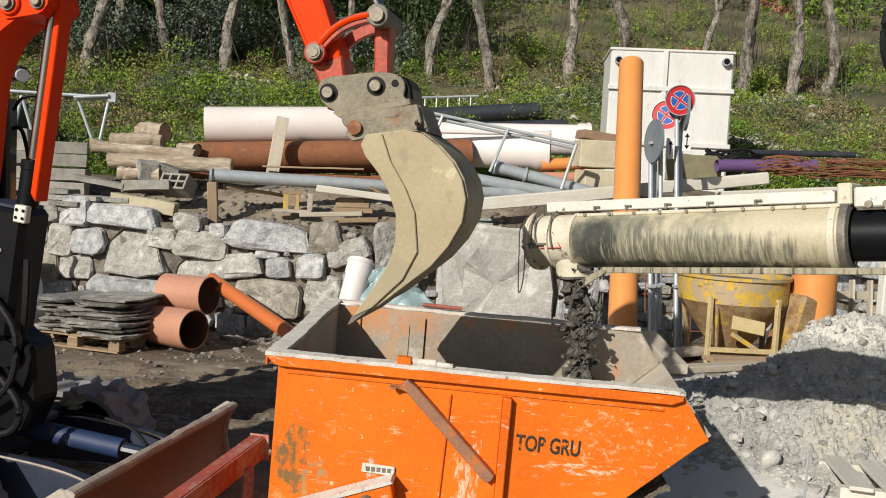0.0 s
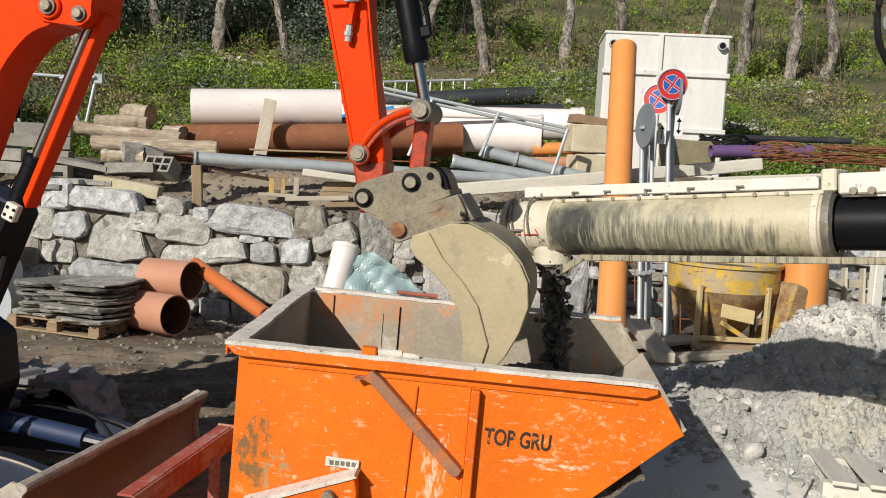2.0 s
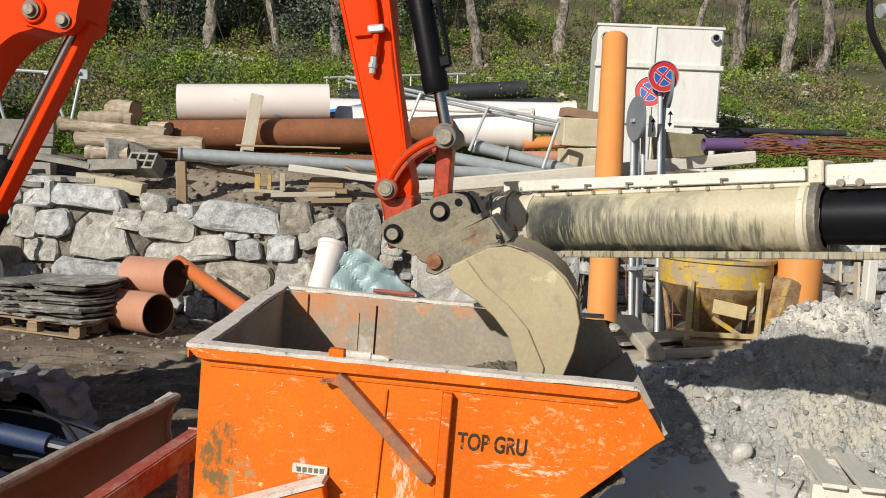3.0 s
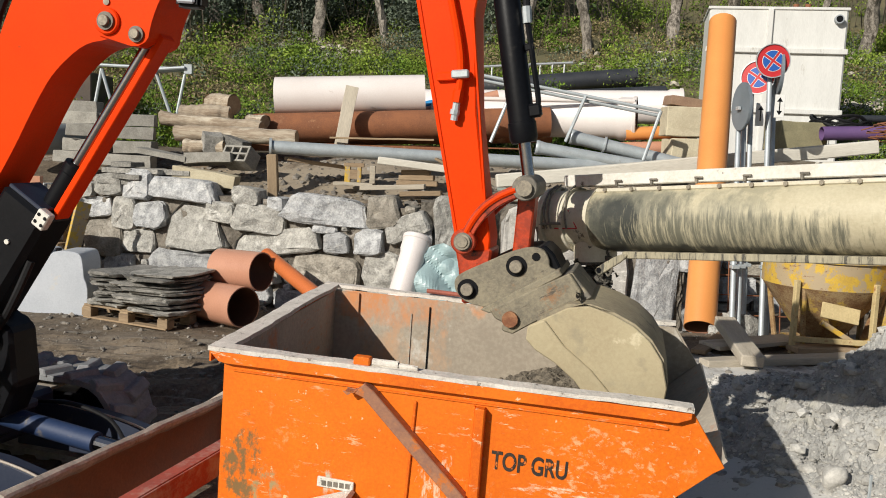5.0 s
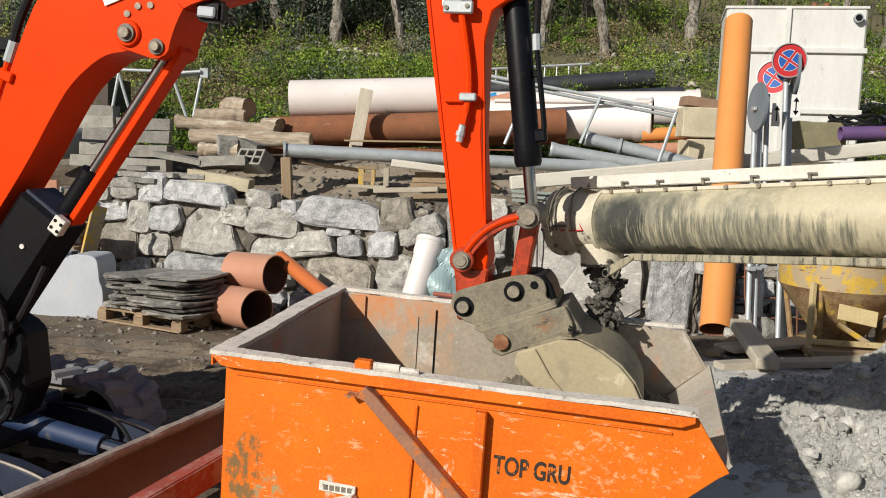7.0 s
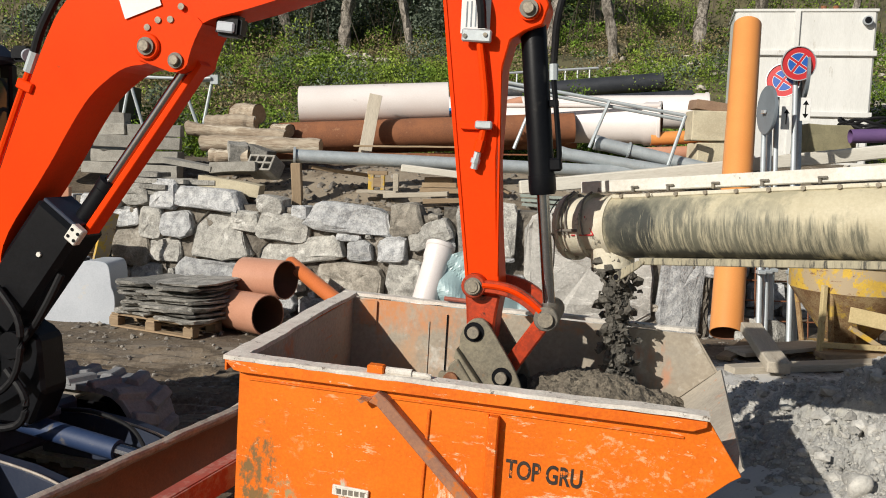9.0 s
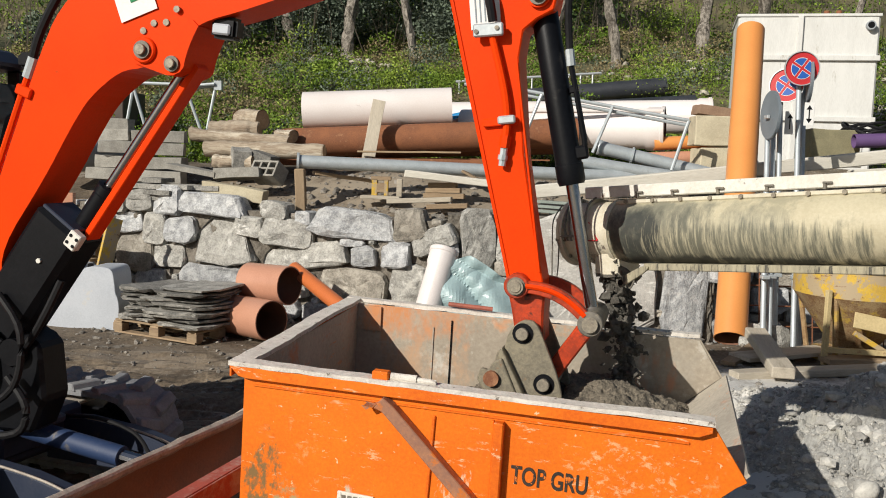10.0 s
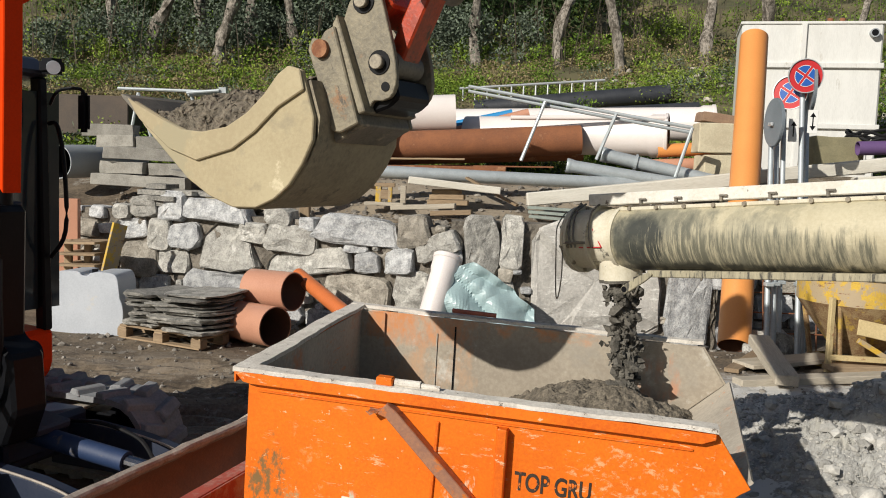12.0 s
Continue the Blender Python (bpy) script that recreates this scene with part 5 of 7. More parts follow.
def make_undercarriage(ex):
    """Tracks, dozer blade and its arms, as still parts of the excavator."""
    m = Matrix.Translation(-SLEW) @ pose(-3.28, 4.68, 0.0, 0, 0, -21)
    frame_part = part("track_frame", box(1.6, 1.1, 0.25, m @ pose(0, 0, 0.38), 0.03), NAVY, ex)
    part("turntable", rod(m @ Vector((0, 0, 0.45)), m @ Vector((0, 0, 0.64)), 0.45, n=32), BLACK, ex)
    R, half, tw = 0.27, 0.93, 0.40
    for ysign in (-1, 1):
        yc = ysign * 0.78
        path = []
        n = 9
        for k in range(n + 1):
            a = math.pi / 2 - math.pi * k / n
            path.append((half + R * math.cos(a), 0.285 + R * math.sin(a)))
        for k in range(n + 1):
            a = -math.pi / 2 - math.pi * k / n
            path.append((-half + R * math.cos(a), 0.285 + R * math.sin(a)))
        outer = path
        inner = [((x - (half if x > 0 else -half)) * 0.86 + (half if x > 0 else -half), 0.285 + (z - 0.285) * 0.86) for x, z in path]
        bm = bmesh.new()
        rows = []
        for y in (yc - tw / 2, yc + tw / 2):
            rows.append([[bm.verts.new((x, y, z)) for x, z in outer], [bm.verts.new((x, y, z)) for x, z in inner]])
        k = len(outer)
        for i in range(k):
            j = (i + 1) % k
            bm.faces.new((rows[0][0][i], rows[0][0][j], rows[1][0][j], rows[1][0][i]))
            bm.faces.new((rows[0][1][i], rows[1][1][i], rows[1][1][j], rows[0][1][j]))
            for s in (0, 1):
                bm.faces.new((rows[s][0][i], rows[s][1][i], rows[s][1][j], rows[s][0][j]))
        bm.transform(m)
        belt = part("track", bm, RUBBER, ex, "dusty rubber track with worn lugs", True)
        # lugs along the belt, staggered on both halves
        total = 4 * half + math.tau * R
        count = 27
        for q in range(count):
            for side in (0, 1):
                d = (q + 0.5 * side) / count * total
                if d < 2 * half:
                    x, z, a = -half + d, 0.285 + R, 0.0
                elif d < 2 * half + math.pi * R:
                    a = (d - 2 * half) / R
                    x, z = half + R * math.sin(a), 0.285 + R * math.cos(a)
                elif d < 4 * half + math.pi * R:
                    x, z, a = half - (d - 2 * half - math.pi * R), 0.285 - R, math.pi
                else:
                    a = math.pi + (d - 4 * half - math.pi * R) / R
                    x, z = -half + R * math.sin(a), 0.285 + R * math.cos(a)
                b = prism([(-0.055, -0.012), (0.055, -0.012), (0.036, 0.034), (-0.030, 0.034)], -tw * 0.26, tw * 0.26, 0.007)
                b.transform(pose(0, 0, 0, 0, 0, 17 if side else -17))
                b.transform(m @ Matrix.Translation((x, yc + (0.1 if side else -0.1), z)) @ Matrix.Rotation(a, 4, "Y"))
                part("lug", b, RUBBER, belt)
        part("track_beam", box(1.75, 0.2, 0.26, m @ pose(0, yc, 0.29), 0.02), BLACK, ex)
        part("track_cover", box(1.5, 0.3, 0.02, m @ pose(-0.05, yc - 0.02 * ysign, 0.46), 0.004), BLADE_EDGE, ex)
        for wx in (-half, half):
            part("idler_wheel", rod(m @ Vector((wx, yc - 0.06, 0.285)), m @ Vector((wx, yc + 0.06, 0.285)), 0.2, n=24, bev=0.01), BLACK, ex, smooth=True)
    # dozer blade
    prof = [(1.80, 0.10), (1.745, 0.22), (1.74, 0.34), (1.77, 0.44), (1.84, 0.515), (1.87, 0.50), (1.81, 0.42), (1.785, 0.33), (1.79, 0.23), (1.84, 0.11)]
    bm = prism(rounded(prof, 2), -0.98, 0.86)
    bm.transform(m)
    blade = part("dozer_blade", bm, BLADE, ex, "curved dozer blade with worn orange paint", True)
    bm = prism(rounded([(1.775, 0.470), (1.835, 0.535), (1.885, 0.520), (1.875, 0.485), (1.81, 0.440)], 1), -0.985, 0.865)
    bmesh.ops.subdivide_edges(bm, edges=[e for e in bm.edges if e.calc_length() > 1.0], cuts=24)
    rough(bm, 0.12, 0.008)
    bm.transform(m)
    part("blade_lip", bm, BLADE_EDGE, blade, "scraped top edge of the blade")
    for y in (-0.985, 0.862):
        bm = prism([(1.70, 0.1), (1.70, 0.46), (1.80, 0.53), (1.88, 0.51), (1.83, 0.42), (1.81, 0.3), (1.85, 0.1)], y, y + 0.015)
        bm.transform(m)
        part("blade_end", bm, BLADE_EDGE, blade)
    for y in (-0.42, 0.42):
        bm = prism([(0.66, 0.17), (0.66, 0.43), (0.95, 0.46), (1.35, 0.43), (1.60, 0.38), (1.745, 0.30), (1.745, 0.18)], y - 0.05, y + 0.05, 0.008)
        bm.transform(m)
        part("blade_arm", bm, NAVY, ex, "dark blue blade arm")
        part("arm_edge", sweep([m @ Vector((px, y - 0.052, pz)) for px, pz in ((0.67, 0.44), (0.95, 0.466), (1.35, 0.436), (1.60, 0.385), (1.74, 0.305))], 0.007, 6), BLADE_EDGE, ex, "pale worn edge of the arm")
    part("blade_yoke", box(0.3, 0.26, 0.05, m @ pose(0.9, 0, 0.56, 0, 8), 0.012), NAVY, ex)
    part("blade_cylinder", rod(m @ Vector((0.75, 0, 0.50)), m @ Vector((1.55, 0, 0.42)), 0.058, n=18), surf("blue_cylinder_paint", (0.012, 0.030, 0.085), (0.02, 0.04, 0.10), 5.0, 0.6, 0, 0.1, 60, (0.12, 0.11, 0.1), 5.0, 0.6), ex, "dark blue blade cylinder", True)
    part("blade_rod", rod(m @ Vector((1.5, 0, 0.425)), m @ Vector((1.77, 0, 0.40)), 0.04, n=12), CHROME, ex)
    part("blade_bracket", box(0.18, 0.3, 0.2, m @ pose(0.75, 0, 0.42), 0.02), NAVY, ex)
    part("blade_hose", sweep([m @ Vector(p) for p in ((0.9, 0.25, 0.5), (1.2, 0.22, 0.53), (1.5, 0.16, 0.5), (1.65, 0.1, 0.42))], 0.012), HOSE, ex)
    return ex


make_undercarriage(EXC["ex"])


# ---- retaining wall of rough stones ----
def stone_outline(w, h, tilt, taper, rnd):
    """An uneven many-cornered outline within w by h; taper narrows the top."""
    n = rnd.randint(9, 12)
    pts = []
    for k in range(n):
        a = math.tau * (k + rnd.uniform(-0.28, 0.28)) / n
        c, q = math.cos(a), math.sin(a)
        x = 0.5 * w * math.copysign(abs(c) ** 0.40, c) * rnd.uniform(0.94, 1.05)
        z = 0.5 * h * math.copysign(abs(q) ** 0.40, q) * rnd.uniform(0.94, 1.05)
        x *= 1 - taper * (z / h + 0.5)
        pts.append((x, z))
    a = radians(tilt)
    return [(x * math.cos(a) - z * math.sin(a), x * math.sin(a) + z * math.cos(a)) for x, z in pts]


def stone_mesh(w, h, tilt, taper, rnd, flat=0.0):
    """A rough split stone: straight flanks, broken edges, an uneven bulging face."""
    pts = stone_outline(w, h, tilt, taper, rnd)
    out = 0.03 + 0.07 * rnd.random() if not flat else flat
    tx, tz = rnd.uniform(-0.16, 0.16), rnd.uniform(-0.08, 0.22)
    bm = bmesh.new()
    rings = []
    size = min(w, h)
    for f, y, wob in ((0.94, 0.20, 0.0), (1.0, 0.0, 0.05), (0.985, -out * 0.55, 0.06), (0.92, -out, 0.06), (0.55, -out * 1.10, 0.08)):
        ring = []
        for x, z in pts:
            k = wob * size
            dy = (x * tx + z * tz) if y < 0 and not flat else 0.0
            ring.append(bm.verts.new((x * f + rnd.uniform(-k, k) * 0.5, y + dy + rnd.uniform(-k, k) * 0.45, z * f + rnd.uniform(-k, k) * 0.5)))
        rings.append(ring)
    n = len(pts)
    for a, b in zip(rings, rings[1:]):
        for k in range(n):
            bm.faces.new((a[k], a[(k + 1) % n], b[(k + 1) % n], b[k]))
    top = bm.verts.new((0, -out * 1.12 + rnd.uniform(-0.02, 0.02), 0))
    for k in range(n):
        bm.faces.new((rings[-1][k], rings[-1][(k + 1) % n], top))
    if w > 0.3:
        bmesh.ops.subdivide_edges(bm, edges=[e for e in bm.edges if min(v.co.y for v in e.verts) < -0.01], cuts=1, smooth=0.5)
        rough(bm, 0.16, 0.022, rnd.random())
        rough(bm, 0.05, 0.010, rnd.random())
    return bm


def fill_stones(L, height, taken, seed, sizes, x0=0.0):
    """More stones, ever smaller, wherever those already laid leave room: (x, z, w, h, tilt, taper)."""
    rnd = random.Random(seed)
    laid = list(taken)
    for (w0, w1, h0, h1), tries in sizes:
        for _ in range(tries):
            w, h = rnd.uniform(w0, w1), rnd.uniform(h0, h1)
            x, z = rnd.uniform(x0 + w * 0.4, L - w * 0.4), rnd.uniform(h * 0.35, height - h * 0.42)
            if all(abs(x - q[0]) > 0.46 * (w + q[2]) or abs(z - q[1]) > 0.46 * (h + q[3]) for q in laid):
                laid.append((x, z, w, h, rnd.uniform(-7, 7), rnd.uniform(-0.12, 0.2)))
    return laid


def make_wall(name, p0, p1, height, stones, label, material=None, flat=0.0):
    p0, p1 = Vector(p0), Vector(p1)
    L = (p1 - p0).length
    ang = math.degrees(math.atan2(p1.y - p0.y, p1.x - p0.x))
    m = pose(p0.x, p0.y, p0.z, 0, 0, ang)
    bm = bmesh.new()
    nx, nz = int(L / 0.05), int(height / 0.05)
    g = {}
    for i in range(nx + 1):
        for k in range(nz + 1):
            x, z = L * i / nx, -0.2 + (height + 0.2) * k / nz
            g[i, k] = bm.verts.new((x, 0.035 + 0.05 * noise.fractal(Vector((x * 5, z * 5, 2)), 1, 2, 4), z))
    for i in range(nx):
        for k in range(nz):
            bm.faces.new((g[i, k], g[i + 1, k], g[i + 1, k + 1], g[i, k + 1]))
    top = [bm.verts.new((L * i / nx, 0.45, height)) for i in range(nx + 1)]
    for i in range(nx):
        bm.faces.new((g[i, nz], g[i + 1, nz], top[i + 1], top[i]))
    wall = part(name, bm, EARTH_WALL)
    wall.matrix_basis = m
    tagged(wall, label, "wall", kind="structure")
    rnd = random.Random(5)
    for x, z, w, h, tilt, taper in stones:
        b = stone_mesh(w, h, tilt, taper, rnd, flat if w > 0.6 else 0.0)
        stuff_ = material if material and w > 0.6 else rnd.choice((STONE, STONE, STONE_BLUE, STONE_BLUE, STONE_WARM))
        ob = part("stone", b, stuff_, wall)
        ob.matrix_basis = pose(x, 0.0, z)
    return wall


W0, W1, W2, W3 = (-5.2, 11.70, 0.0), (0.0, 9.95, 0.0), (3.2, 9.95, 0.0), (3.5, 12.2, -0.1)
L01 = math.dist(W0, W1)
# the larger stones of the long wall, course by course: along, up, width, height, tilt, taper
TOP_COURSE = [(1.23, 1.42, 0.43, 0.28, 3, 0.1), (1.65, 1.44, 0.47, 0.38, 2, 0.05), (2.31, 1.41, 1.14, 0.30, -3, 0.2), (3.21, 1.39, 0.42, 0.22, -4, 0.1),
              (4.30, 1.27, 1.24, 0.36, -5, 0.25), (3.61, 1.31, 0.26, 0.18, 0, 0.1), (5.02, 1.31, 0.45, 0.40, 6, 0.2), (5.34, 1.14, 0.62, 0.30, 22, 0.1)]
MIDDLE_COURSE = [(0.89, 1.34, 0.25, 0.21, 0, 0.0), (1.03, 1.12, 0.46, 0.28, 2, 0.0), (1.47, 1.05, 0.36, 0.42, -4, 0.1), (1.85, 1.07, 0.50, 0.34, 3, 0.1), (2.49, 0.95, 1.04, 0.62, 0, 0.5),
                 (2.88, 1.16, 0.42, 0.28, -8, 0.0), (3.40, 1.12, 0.80, 0.36, -4, 0.2), (3.62, 0.83, 1.32, 0.33, 9, 0.15), (4.28, 1.05, 0.32, 0.11, 0, 0.0), (4.44, 0.88, 0.34, 0.28, 0, 0.05), (4.86, 0.93, 0.40, 0.32, 4, 0.05)]
LOW_COURSE = [(1.17, 0.71, 0.56, 0.47, 0, 0.05), (1.68, 0.72, 0.48, 0.30, 0, 0.0), (2.35, 0.43, 1.08, 0.42, 1, 0.05), (1.40, 0.37, 0.46, 0.31, 0, 0.1), (1.03, 0.32, 0.32, 0.27, 0, 0.0),
              (4.30, 0.50, 0.96, 0.50, -3, 0.15), (5.02, 0.60, 0.52, 0.46, 0, 0.1), (3.22, 0.42, 0.46, 0.34, 0, 0.0), (5.15, 0.22, 0.6, 0.3, 0, 0.0)]
SMALL = (((0.3, 0.6, 0.25, 0.4), 500), ((0.16, 0.3, 0.12, 0.24), 1200), ((0.08, 0.16, 0.05, 0.10), 260))
make_wall("wall_north", W0, W1, 1.36, fill_stones(L01, 1.40, TOP_COURSE + MIDDLE_COURSE + LOW_COURSE, 3, SMALL), "rough grey fieldstone retaining wall with earthy joints")
SLABS = [(0.36, 1.18, 0.44, 0.72, 4, 0.1), (0.72, 1.22, 0.30, 0.66, -2, 0.0), (1.72, 0.80, 1.62, 1.50, 1, 0.05), (2.86, 0.62, 0.56, 1.16, -2, 0.12), (0.45, 0.45, 0.80, 0.62, 2, 0.1)]
make_wall("wall_middle", W1, W2, 1.45, fill_stones(3.2, 1.52, SLABS, 8, SMALL), "retaining wall of large pale split slabs", SLAB, 0.06)
BIG = (((0.4, 0.8, 0.3, 0.45), 300),) + SMALL[:2]
make_wall("wall_return", W2, W3, 1.55, fill_stones(2.27, 1.6, [], 9, BIG), "rough stone return wall")
make_wall("wall_east", W3, (9.5, 12.2, -0.1), 1.9, fill_stones(6.0, 1.9, [], 10, BIG), "shaded rough stone wall")


# ---- simple timber, blocks and pipes ----
def plank(name, label, p0, p1, wdt, thk, material=None, category="plank", roll=0.0, group="", uneven=0.004):
    """A board from end to end, slightly bowed and chipped."""
    p0, p1 = Vector(p0), Vector(p1)
    h = (p1 - p0).length
    x = (p1 - p0).normalized()
    y = Vector((0, 0, 1)).cross(x)
    y = y.normalized() if y.length > 0.05 else Vector((0, 1, 0))
    m = Matrix((x, y, x.cross(y))).transposed().to_4x4()
    m.translation = p0
    bm = box(h, wdt, thk, pose(h / 2, 0, 0))
    bmesh.ops.subdivide_edges(bm, edges=[e for e in bm.edges if e.calc_length() > h * 0.9], cuts=5)
    rough(bm, 0.5, uneven + 0.003 * h, len(name) + h)
    bevel(bm, min(thk, wdt) * 0.09)
    ob = part(name, bm, material or WOOD_PALE)
    ob.matrix_basis = m @ Matrix.Rotation(radians(roll), 4, "X")
    return tagged(ob, label, category, group)


def block(name, label, at, size, rz=0, material=None, category="block", rx=0, ry=0, group="", chip=0.012):
    bm = box(*size)
    bmesh.ops.subdivide_edges(bm, edges=bm.edges[:], cuts=2, use_grid_fill=True)
    bevel(bm, min(size) * 0.03)
    rough(bm, 0.15, chip, at[0] * 3 + at[2])
    ob = part(name, bm, material or GREY_BLOCK)
    ob.matrix_basis = pose(*at, rx, ry, rz)
    return tagged(ob, label, category, group)


def log(label, p0, p1, r, group="stacked logs"):
    ob = thing("log", label, "log", between(p0, p1), group)
    h = (Vector(p1) - Vector(p0)).length
    bm = lathe([(r * (0.97 + 0.05 * math.sin(k * 1.7 + h * 9)), h * k / 20) for k in range(21)], 22)
    rough(bm, 0.22, 0.03, h)
    rough(bm, 0.05, 0.008, h)
    part("bark", bm, BARK, ob, smooth=True)
    for z in (0.002, h - 0.002):
        b = bmesh.new()
        bmesh.ops.create_circle(b, cap_ends=True, radius=r * 0.94, segments=18)
        b.transform(Matrix.Translation((0, 0, z)))
        part("sawn_end", b, LOG_END, ob)
    return ob


def hollow_block(at, rot):
    """A concrete block with six cells through it."""
    ob = thing("hollow_block", "grey hollow concrete block tipped on its side", "block", pose(*at, *rot))
    L, W, H = 0.42, 0.24, 0.26
    for k in range(4):
        part("web", box(0.03, W, H, pose(-L / 2 + 0.015 + k * (L - 0.03) / 3, 0, 0), 0.004), GREY_BLOCK, ob)
    for y in (-W / 2 + 0.015, 0, W / 2 - 0.015):
        part("face", box(L - 0.004, 0.028, H - 0.004, pose(0, y, 0), 0.004), GREY_BLOCK, ob)
    part("back", box(L - 0.01, W - 0.01, 0.02, pose(0, 0, -H / 2 + 0.02)), GREY_BLOCK, ob)
    return ob


GR = ground_z
# white pipe over a rusty one, with a board against them
pipe_thing("drain_pipe", "short wide pale pink-white plastic pipe, brown inside", (-2.24, 13.6, 2.755), (0.06, 13.6, 2.905), 0.30, 0.018, PVC_PALE, PIPE_IN)
pipe_thing("steel_pipe", "long rust-brown steel pipe", (-2.62, 13.35, 2.24), (1.98, 13.25, 2.56), 0.225, 0.012, RUST, PIPE_IN)
pipe_thing("steel_pipe", "rust-brown pipe behind the pale ones", (-2.2, 13.95, 2.2), (2.1, 13.8, 2.45), 0.2, 0.012, RUST, PIPE_IN)
pipe_thing("drain_pipe", "pale pink plastic sewer pipe with a socket", (0.25, 14.1, 2.60), (3.3, 13.15, 2.66), 0.30, 0.02, PVC_PALE, PIPE_IN, 0.3)
pipe_thing("drain_pipe", "pale pink plastic sewer pipe further back", (-0.6, 14.9, 2.76), (4.25, 14.0, 2.92), 0.27, 0.02, PVC_PALE, PIPE_IN, 0.25)
pipe_thing("drain_pipe", "thin pale pipe lying on the wider ones", (0.9, 13.3, 2.86), (3.2, 12.95, 2.92), 0.035, 0.006, PVC_PALE)
pipe_thing("drain_pipe", "orange drain pipe end beside limestone", (3.1, 13.0, 2.43), (4.2, 12.9, 2.52), 0.10, 0.008, PVC_ORANGE, PIPE_IN)
pipe_thing("drain_pipe", "brown drain pipe end beside limestone", (3.0, 12.9, 2.2), (4.2, 12.8, 2.28), 0.10, 0.008, PVC_TERRA, PIPE_IN)
pipe_thing("water_pipe", "bright blue plastic pipe behind others", (-0.1, 14.3, 2.72), (1.0, 14.25, 2.98), 0.07, 0.008, PVC_BLUE)
pipe_thing("drain_pipe", "salmon plastic pipe behind the others", (-0.1, 14.1, 2.6), (1.25, 14.05, 2.98), 0.08, 0.008, PVC_TERRA)
plank("plank", "grey weathered board leaning on the pipes", (-1.16, 12.75, 2.05), (-1.03, 12.98, 2.93), 0.19, 0.04, WOOD_PALE, roll=35)
plank("steel_plate", "rusty flat bar under the pipes", (-1.6, 12.9, 2.06), (1.5, 12.65, 2.13), 0.22, 0.02, RUST, "plate")
plank("plank", "rough board below the pipes", (-1.3, 12.55, 2.16), (0.2, 12.5, 2.2), 0.2, 0.025, WOOD_BROWN)
plank("steel_beam", "rust-brown steel beam under the pipes", (-2.6, 12.6, 1.98), (0.8, 12.5, 2.05), 0.14, 0.12, RUST, "beam")
# galvanised posts
pipe_thing("steel_post", "long galvanised steel post lying on timber", (-1.95, 11.05, 2.0), (2.9, 11.6, 1.93), 0.085, 0.008, GALV, BLACK)
part("collar", lathe([(0.086, 0.0), (0.115, 0.0), (0.115, 0.03), (0.086, 0.035)], 24), GALV, bpy.data.objects["steel_post"])
pipe_thing("steel_post", "galvanised post with a flared end", (3.3, 11.5, 1.93), (1.55, 11.62, 2.16), 0.085, 0.008, GALV, BLACK, 0.12)
pipe_thing("steel_post", "galvanised post with a flared end", (3.75, 11.6, 1.98), (2.05, 11.8, 2.33), 0.09, 0.008, GALV, BLACK, 0.16)
part("strap", lathe([(0.093, 0.0), (0.115, 0.005), (0.115, 0.03), (0.093, 0.03)], 20, Matrix.Translation((0, 0, 1.25))), GALV, bpy.data.objects["steel_post.002"])


def tube_frame(name, label, bars, r, material, category):
    ob = thing(name, label, category)
    for k, (a, b) in enumerate(bars):
        part("bar", rod(a, b, r, n=8), material, ob)
    return ob


tube_frame("trestle", "long galvanised steel frame with slanting stays", [
    ((0.2, 12.0, 3.2), (3.2, 11.5, 2.72)), ((1.25, 11.8, 3.02), (0.95, 11.8, 2.2)),
    ((2.2, 11.65, 2.88), (1.95, 11.6, 2.25)), ((3.2, 11.5, 2.72), (2.98, 11.4, 2.05)), ((0.2, 12.05, 3.14), (3.2, 11.55, 2.66))], 0.024, GALV, "frame")
tube_frame("steel_bracket", "galvanised bracket frame on two slanting legs", [
    ((-5.7, 15.0, 3.2), (-3.95, 15.0, 3.2)), ((-3.95, 15.0, 3.2), (-4.12, 15.0, 2.3)), ((-4.45, 15.0, 3.12), (-4.15, 15.0, 2.3)),
    ((-5.35, 15.0, 3.14), (-5.1, 15.0, 2.3)), ((-5.35, 15.0, 3.14), (-5.5, 15.0, 2.3)), ((-4.5, 14.98, 3.13), (-3.9, 14.98, 3.2)), ((-4.5, 14.9, 3.16), (-3.95, 14.9, 3.22))], 0.028, GALV, "frame")
block("square_cap", "grey square steel cap on the bracket", (-3.9, 14.98, 3.2), (0.13, 0.12, 0.16), 0, GALV, "cap", chip=0.0)
# timber and blocks on the terrace edge
post = plank("timber_post", "pale square timber post carrying the steel post", (-1.87, 10.98, 1.36), (-1.90, 10.98, 1.91), 0.13, 0.13, WOOD_BROWN, "post")
plank("plank", "brown board behind the post", (-1.75, 11.2, 1.86), (-0.95, 11.5, 1.76), 0.2, 0.05, WOOD_BROWN)
plank("plank", "grey-white timber sloping over the edge", (-0.55, 10.85, 1.90), (0.62, 10.8, 1.80), 0.16, 0.09, WOOD_WHITE)
plank("timber_beam", "long whitewashed timber beam", (0.95, 10.75, 1.70), (5.87, 10.85, 2.36), 0.16, 0.17, WOOD_WHITE, "beam")
plank("plank", "short board on the wall top", (-0.75, 10.7, 1.55), (0.05, 10.55, 1.60), 0.13, 0.06, WOOD_PALE)
plank("plank", "short board on the wall top", (-0.25, 10.5, 1.50), (0.25, 10.4, 1.54), 0.12, 0.06, WOOD_BROWN)
plank("plank", "thin board under the yellow box", (-1.1, 10.95, 1.58), (-0.6, 10.9, 1.58), 0.2, 0.04, WOOD_PALE)
